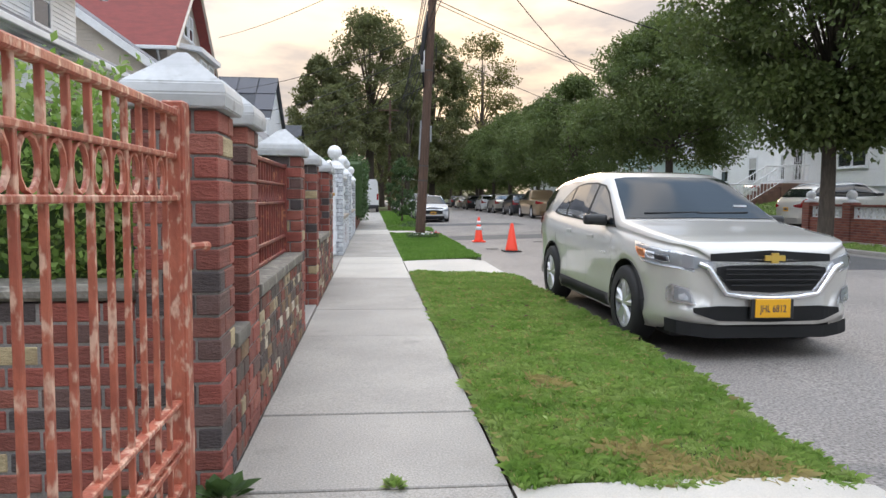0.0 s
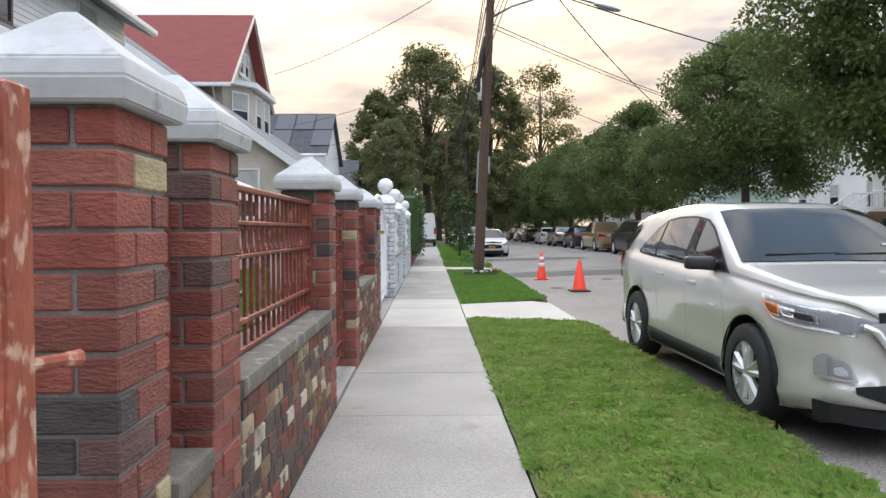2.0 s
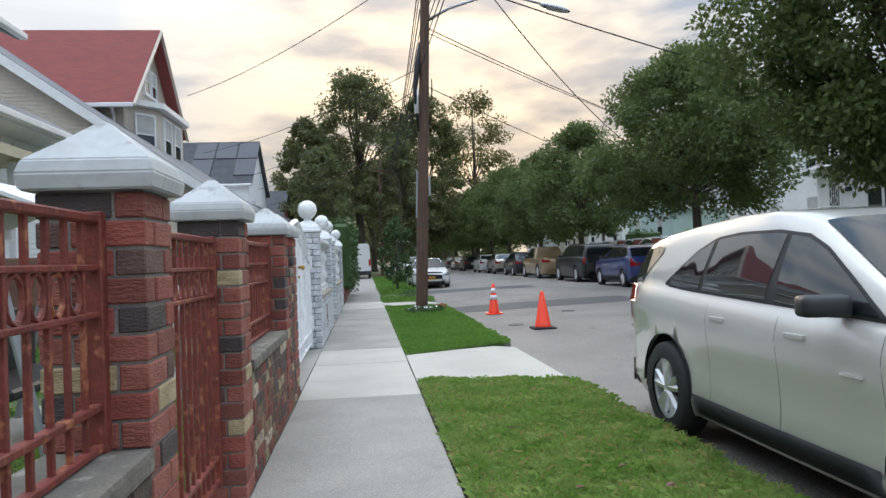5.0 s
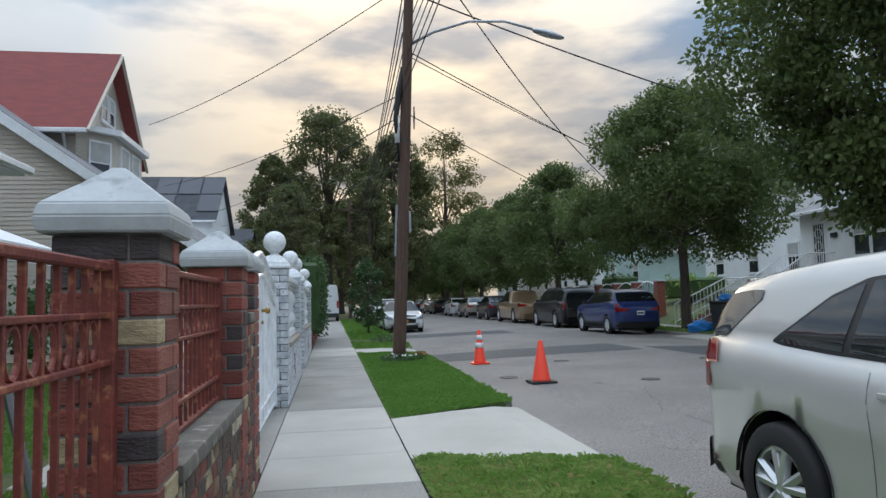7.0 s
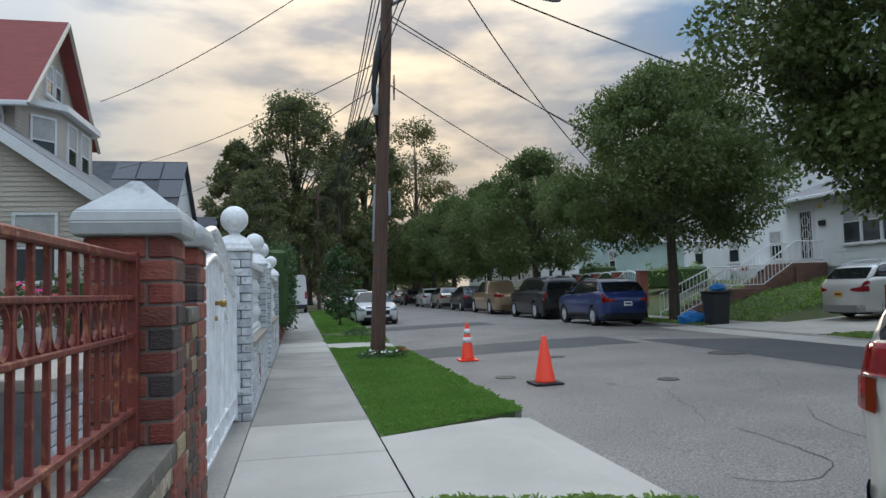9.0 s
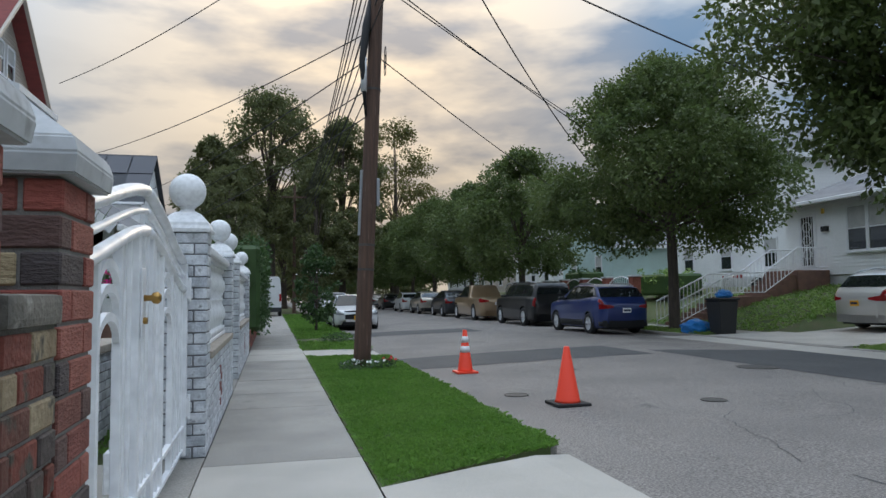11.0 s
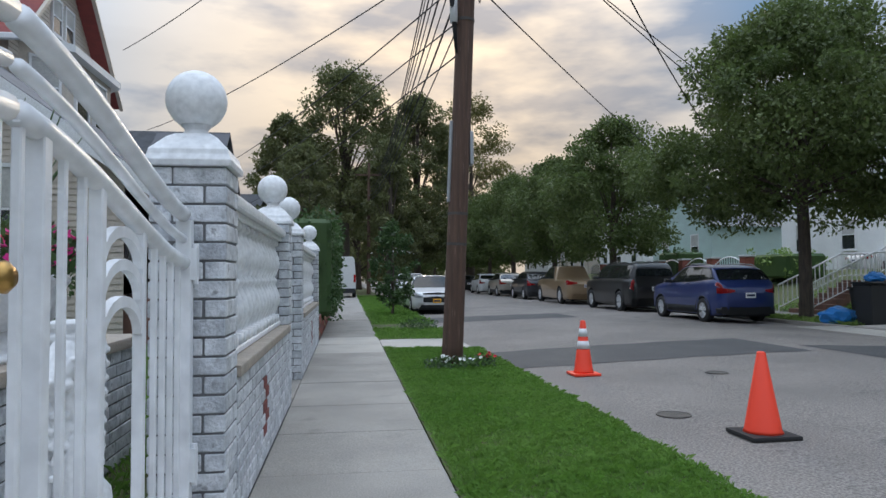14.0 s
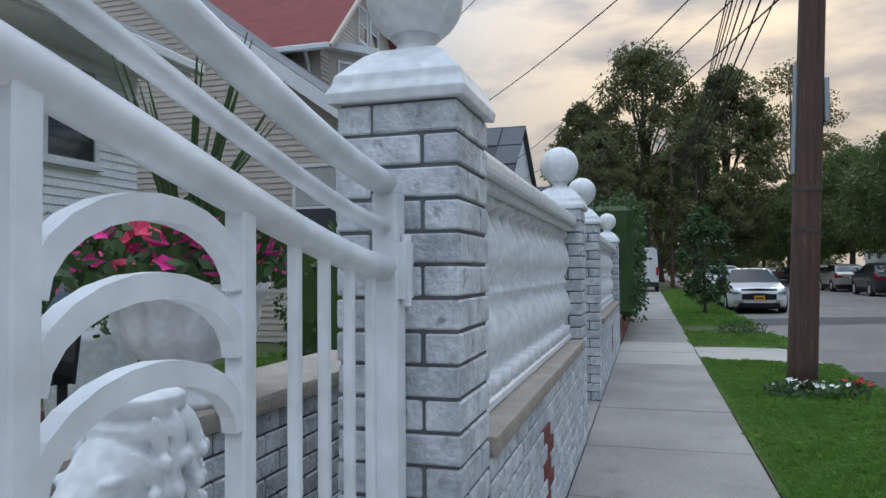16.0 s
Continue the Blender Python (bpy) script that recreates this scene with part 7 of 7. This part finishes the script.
def bungalow():
    t = thing("house", (0, 0, 0), "white sided bungalow with a storm door and triple window", "house")
    x0 = 21.6
    part("foundation", bbox(x0 + .03, 32, 22.0, 33.7, .0, 1.9), M["cap"], t)
    walls(t, x0, 32, 22.0, 33.7, 1.9, 4.9, M["siding_white"], sides=("-x", "-y"), h=.14)
    slab("roof", [(x0 - .5, 21.5, 4.82), (x0 - .5, 34.2, 4.82), (26.8, 34.2, 6.7), (26.8, 21.5, 6.7)], .14, M["roof_grey"], t)
    slab("roof", [(32.5, 21.5, 4.82), (32.5, 34.2, 4.82), (26.8, 34.2, 6.7), (26.8, 21.5, 6.7)], .14, M["roof_grey"], t)
    part("gutter", bbox(x0 - .62, x0 - .48, 21.5, 34.2, 4.68, 4.83, .02), M["trim_white"], t)
    d = part("door", bbox(x0 - .05, x0, 32.0, 32.95, 2.1, 4.4, .01), M["trim_white"], t, "white storm door with dark grille glass")
    part("door_glass", bbox(x0 - .065, x0 - .05, 32.15, 32.8, 2.3, 4.25), M["window"], d)
    for k in range(5):
        yy = 32.2 + .14 * k
        part("grille_bar", bbox(x0 - .08, x0 - .066, yy - .012, yy + .012, 2.3, 4.25), M["trim_white"], d)
    for zz in (2.75, 3.3, 3.85):
        b = bmesh.new()
        scroll_ring(b, x0 - .075, 32.47, zz, .22, .2, .014, 16)
        part("grille_ring", b, M["trim_white"], d)
    for yy in (30.0, 29.05, 28.1):
        window(t, x0, yy, 3.6, .95, 1.75, "-x")
    part("mail_box", bbox(x0 - .12, x0 - .01, 31.35, 31.7, 3.6, 3.8, .02), M["black"], t)
    part("wall_lamp", tube(bmesh.new(), [(x0 - .1, 31.55, 4.3), (x0 - .1, 31.55, 4.5)], .06, 8), M["gold"], t)
    # stoop and stairs
    st = thing("stoop_stairs", (0, 0, 0), "brown stone stoop with stairs down the bank", "stairs", kind="structure")
    part("landing", bbox(20.1, 21.58, 31.4, 33.3, .9, 2.08, .02), M["stone_step"], st)
    for k in range(5):
        part("step", bbox(18.6 + .3 * k, 18.9 + .3 * k + .04, 31.5, 33.0, .6, 1.15 + .185 * k, .012), M["stone_step"], st)
    part("middle_landing", bbox(17.3, 18.58, 31.4, 33.0, .2, 1.1, .012), M["stone_step"], st)
    for k in range(6):
        part("step", bbox(15.2 + .35 * k, 15.55 + .35 * k + .04, 31.4, 32.8, -.05, .17 + .17 * k, .012), M["stone_step"], st)
    rail = thing("stair_railing", (0, 0, 0), "white iron stair railing up the stoop", "railing")
    for yy in (31.42, 32.95):
        path = [(14.95, .95), (17.3, 2.0), (18.6, 2.0), (20.15, 2.95), (21.5, 2.95)]
        part("hand_rail", tube(bmesh.new(), [(x, yy, z) for x, z in path], .03, 8), M["white_paint"], rail)
        part("low_rail", tube(bmesh.new(), [(x, yy, z - .75) for x, z in path], .02, 8), M["white_paint"], rail)
        x = 14.95
        while x < 21.5:
            z = float(np.interp(x, [p[0] for p in path], [p[1] for p in path]))
            big = abs(x - 14.95) < .01
            part("baluster", bbox(x - .012, x + .012, yy - .012, yy + .012, z - (.95 if big else .78), z), M["white_paint"], rail)
            x += .17


bungalow()
t = small_house(24.5, 34, 36.5, 47, 8.0, 10.4, M["siding_white"], M["roof_grey"], "two-storey white house behind the street tree", "x", "-x", 1.3)
small_house(22.0, 31, 50, 58, 4.6, 6.8, M["siding_mint"], M["roof_grey"], "mint green sided bungalow", "x", "-x", 1.2)
small_house(22.5, 32, 61, 70, 6.8, 9.2, M["siding_white"], M["roof_dark"], "white two-storey house far along", "x", "-x", 1.0)
small_house(22.5, 32, 73, 82, 6.8, 9.2, M["siding_tan"], M["roof_dark"], "tan house far along across the street", "x", "-x", 1.0)
small_house(22.5, 32, 86, 96, 6.8, 9.2, M["siding_white"], M["roof_grey"], "white house at the far end across the street", "x", "-x", 1.0)
small_house(22.0, 32, 5, 18.5, 6.6, 9.0, M["siding_white"], M["roof_grey"], "white two-storey house beyond the brick wall", "x", "-x", 0.6)


# iron fence with brick posts across the street
fence = thing("iron_fence", (0, 0, 0), "black and white iron fence between red brick posts", "fence")
for k in range(7):
    yy = 37.0 + 2.6 * k
    part("brick_post", bbox(16.1, 16.5, yy - .2, yy + .2, 0, 2.0, .01), M["brick_new"], fence)
    part("post_cap", bbox(16.05, 16.55, yy - .25, yy + .25, 2.0, 2.08, .02), M["cap"], fence)
    part("base_wall", bbox(16.15, 16.45, yy + .2, yy + 2.4, 0, 1.0), M["cap"], fence)
    b = bmesh.new()
    tube(b, [(16.3, yy + .2 + 2.2 * i / 10, 1.75 + .3 * math.sin(math.pi * i / 10)) for i in range(11)], .03, 6)
    part("top_rail", b, M["white_paint"], fence)
    for i in range(12):
        part("bar", bbox(16.29, 16.31, yy + .3 + .18 * i - .01, yy + .3 + .18 * i + .01, 1.0, 1.75 + .28 * math.sin(math.pi * (i + .5) / 12)), M["trim_black"], fence)
leaf_block("hedge", 18.0, 20.0, 37, 40.5, 1.2, 2.3, 60, .14, M["grass"], "clipped bright green hedge behind the fence", 81)
leaf_block("hedge", 18.0, 19.8, 46.5, 49, 1.2, 2.7, 50, .14, M["hedge"], "dark rounded evergreen behind the fence", 82)

# brick wall with lattice panels beside the driveway
w = thing("lattice_wall", (0, 0, 0), "red brick wall with white lattice panels and ball posts", "wall", kind="structure")
LX = 15.0
part("mortar_core", bbox(LX + .01, LX + .25, 12.0, 21.5, 0, .72), M["mortar"], w)
wall_bricks(w, LX, 13.5, 21.5, .72, .08, .23, M["brick_new"], random.Random(3), face=-1)
part("coping", bbox(LX - .03, LX + .3, 12.0, 21.5, 1.08, 1.15, .01), M["brick_new"], w)
for k in range(5):
    yy = 21.6 - 2.0 * k
    rn = random.Random(90 + k)
    pillar_bricks(w, LX + .13, yy, .36, .36, 1.2, .08, M["brick_new"], M["mortar"], rn, .1)
    b = bmesh.new()
    bmesh.ops.create_uvsphere(b, u_segments=20, v_segments=12, radius=.15, matrix=Matrix.Translation((LX + .13, yy, 1.44)))
    lathe(b, [(.2, 1.2), (.2, 1.25), (.08, 1.29), (.06, 1.33)], 12, (LX + .13, yy, 0))
    part("ball", b, M["white_stone"], w, "white stone ball on a post", smooth=True)
    if k < 4:
        for i in range(6):
            y0 = yy - .2 - .26 * i
            lb = bmesh.new()
            box(lb, LX + .08, LX + .18, y0 - .26, y0, .725, .76)
            box(lb, LX + .08, LX + .18, y0 - .26, y0, 1.045, 1.078)
            box(lb, LX + .08, LX + .18, y0 - .02, y0, .76, 1.045)
            for s_ in (-1, 1):
                tube(lb, [(LX + .13, y0 - .13 - s_ * .12, .75), (LX + .13, y0 - .13 + s_ * .12, 1.06)], .025, 5)
            part("lattice_block", lb, M["white_stone"], w)

# bins and bag


def bin_(x, y, h, label):
    t = thing("wheeled_bin", (x, y, 0.0), label, "bin", "black bins")
    b = bmesh.new()
    lathe(b, [(.26, 0), (.33, h * .92), (.34, h * .92), (.34, h * .95)], c=(0, 0, 0), square=True)
    part("body", bevel(b, .02), M["bin"], t)
    part("lid", bevel(bbox(-.37, .37, -.38, .36, h * .95, h), .02), M["bin"], t)


bin_(13.75, 27.2, 1.1, "black plastic rubbish bin by the kerb")
bin_(14.35, 28.1, .95, "black plastic rubbish bin behind the first")


def bag(x, y, z, r, seed):
    b, rnd = bmesh.new(), random.Random(seed)
    bmesh.ops.create_icosphere(b, subdivisions=3, radius=1)
    for v in b.verts:
        k = 1 + .22 * noise.noise(v.co * 2.2 + Vector((seed, 0, 0))) + .1 * noise.noise(v.co * 6)
        v.co = Vector((v.co.x * r * 1.3 * k, v.co.y * r * k, max(-r * .5, v.co.z * r * .75 * k) + r * .5))
    ob = link("rubbish_bag", b, M["blue_bag"])
    ob.matrix_basis = Matrix.Translation((x, y, z))
    tagged(ob, "crumpled blue plastic rubbish bag", "bag", "blue bags")


bag(13.35, 28.0, .0, .36, 1)
bag(13.9, 27.3, 1.1, .2, 2)

# van at the end of the sidewalk
t = thing("van", pose(0.1, 57.0, 0.0), "white high-roofed van parked across the far sidewalk", "van")
b = bmesh.new()
prism(b, [(-1.0, .35), (1.0, .35), (1.02, 1.2), (.93, 2.5), (.8, 2.68), (-.8, 2.68), (-.93, 2.5), (-1.02, 1.2)], 0, 5.2, "y")
part("body", bevel(b, .05, 2), M["white_car"], t)
part("rear_glass", bevel(bbox(-.8, -.1, -.012, .01, 1.5, 2.15), .03), M["glass"], t)
part("bumper", bevel(bbox(-1.0, 1.0, -.1, .1, .3, .6), .03), M["dark_car"], t)
for s_ in (-1, 1):
    part("tail_light", bbox(s_ * .93 - .07, s_ * .93 + .07, -.03, .03, 1.0, 1.5, .02), M["lamp_red"], t)
    for yy in (.9, 4.1):
        b = bmesh.new()
        tube(b, [(s_ * .8, yy, .36), (s_ * 1.02, yy, .36)], .36, 20)
        part("wheel", b, M["black"], t)
# next pole down the street
np_ = thing("utility_pole", (0, 0, 0), "far wooden utility pole on the verge", "utility pole")
part("shaft", tube(bmesh.new(), [(2.2, 66, -.1), (2.25, 66, 10.3)], [.16, .1], 10), M["wood_pole"], np_)
part("crossarm", bbox(1.2, 3.2, 65.95, 66.05, 9.3, 9.42), M["wood_pole"], np_)
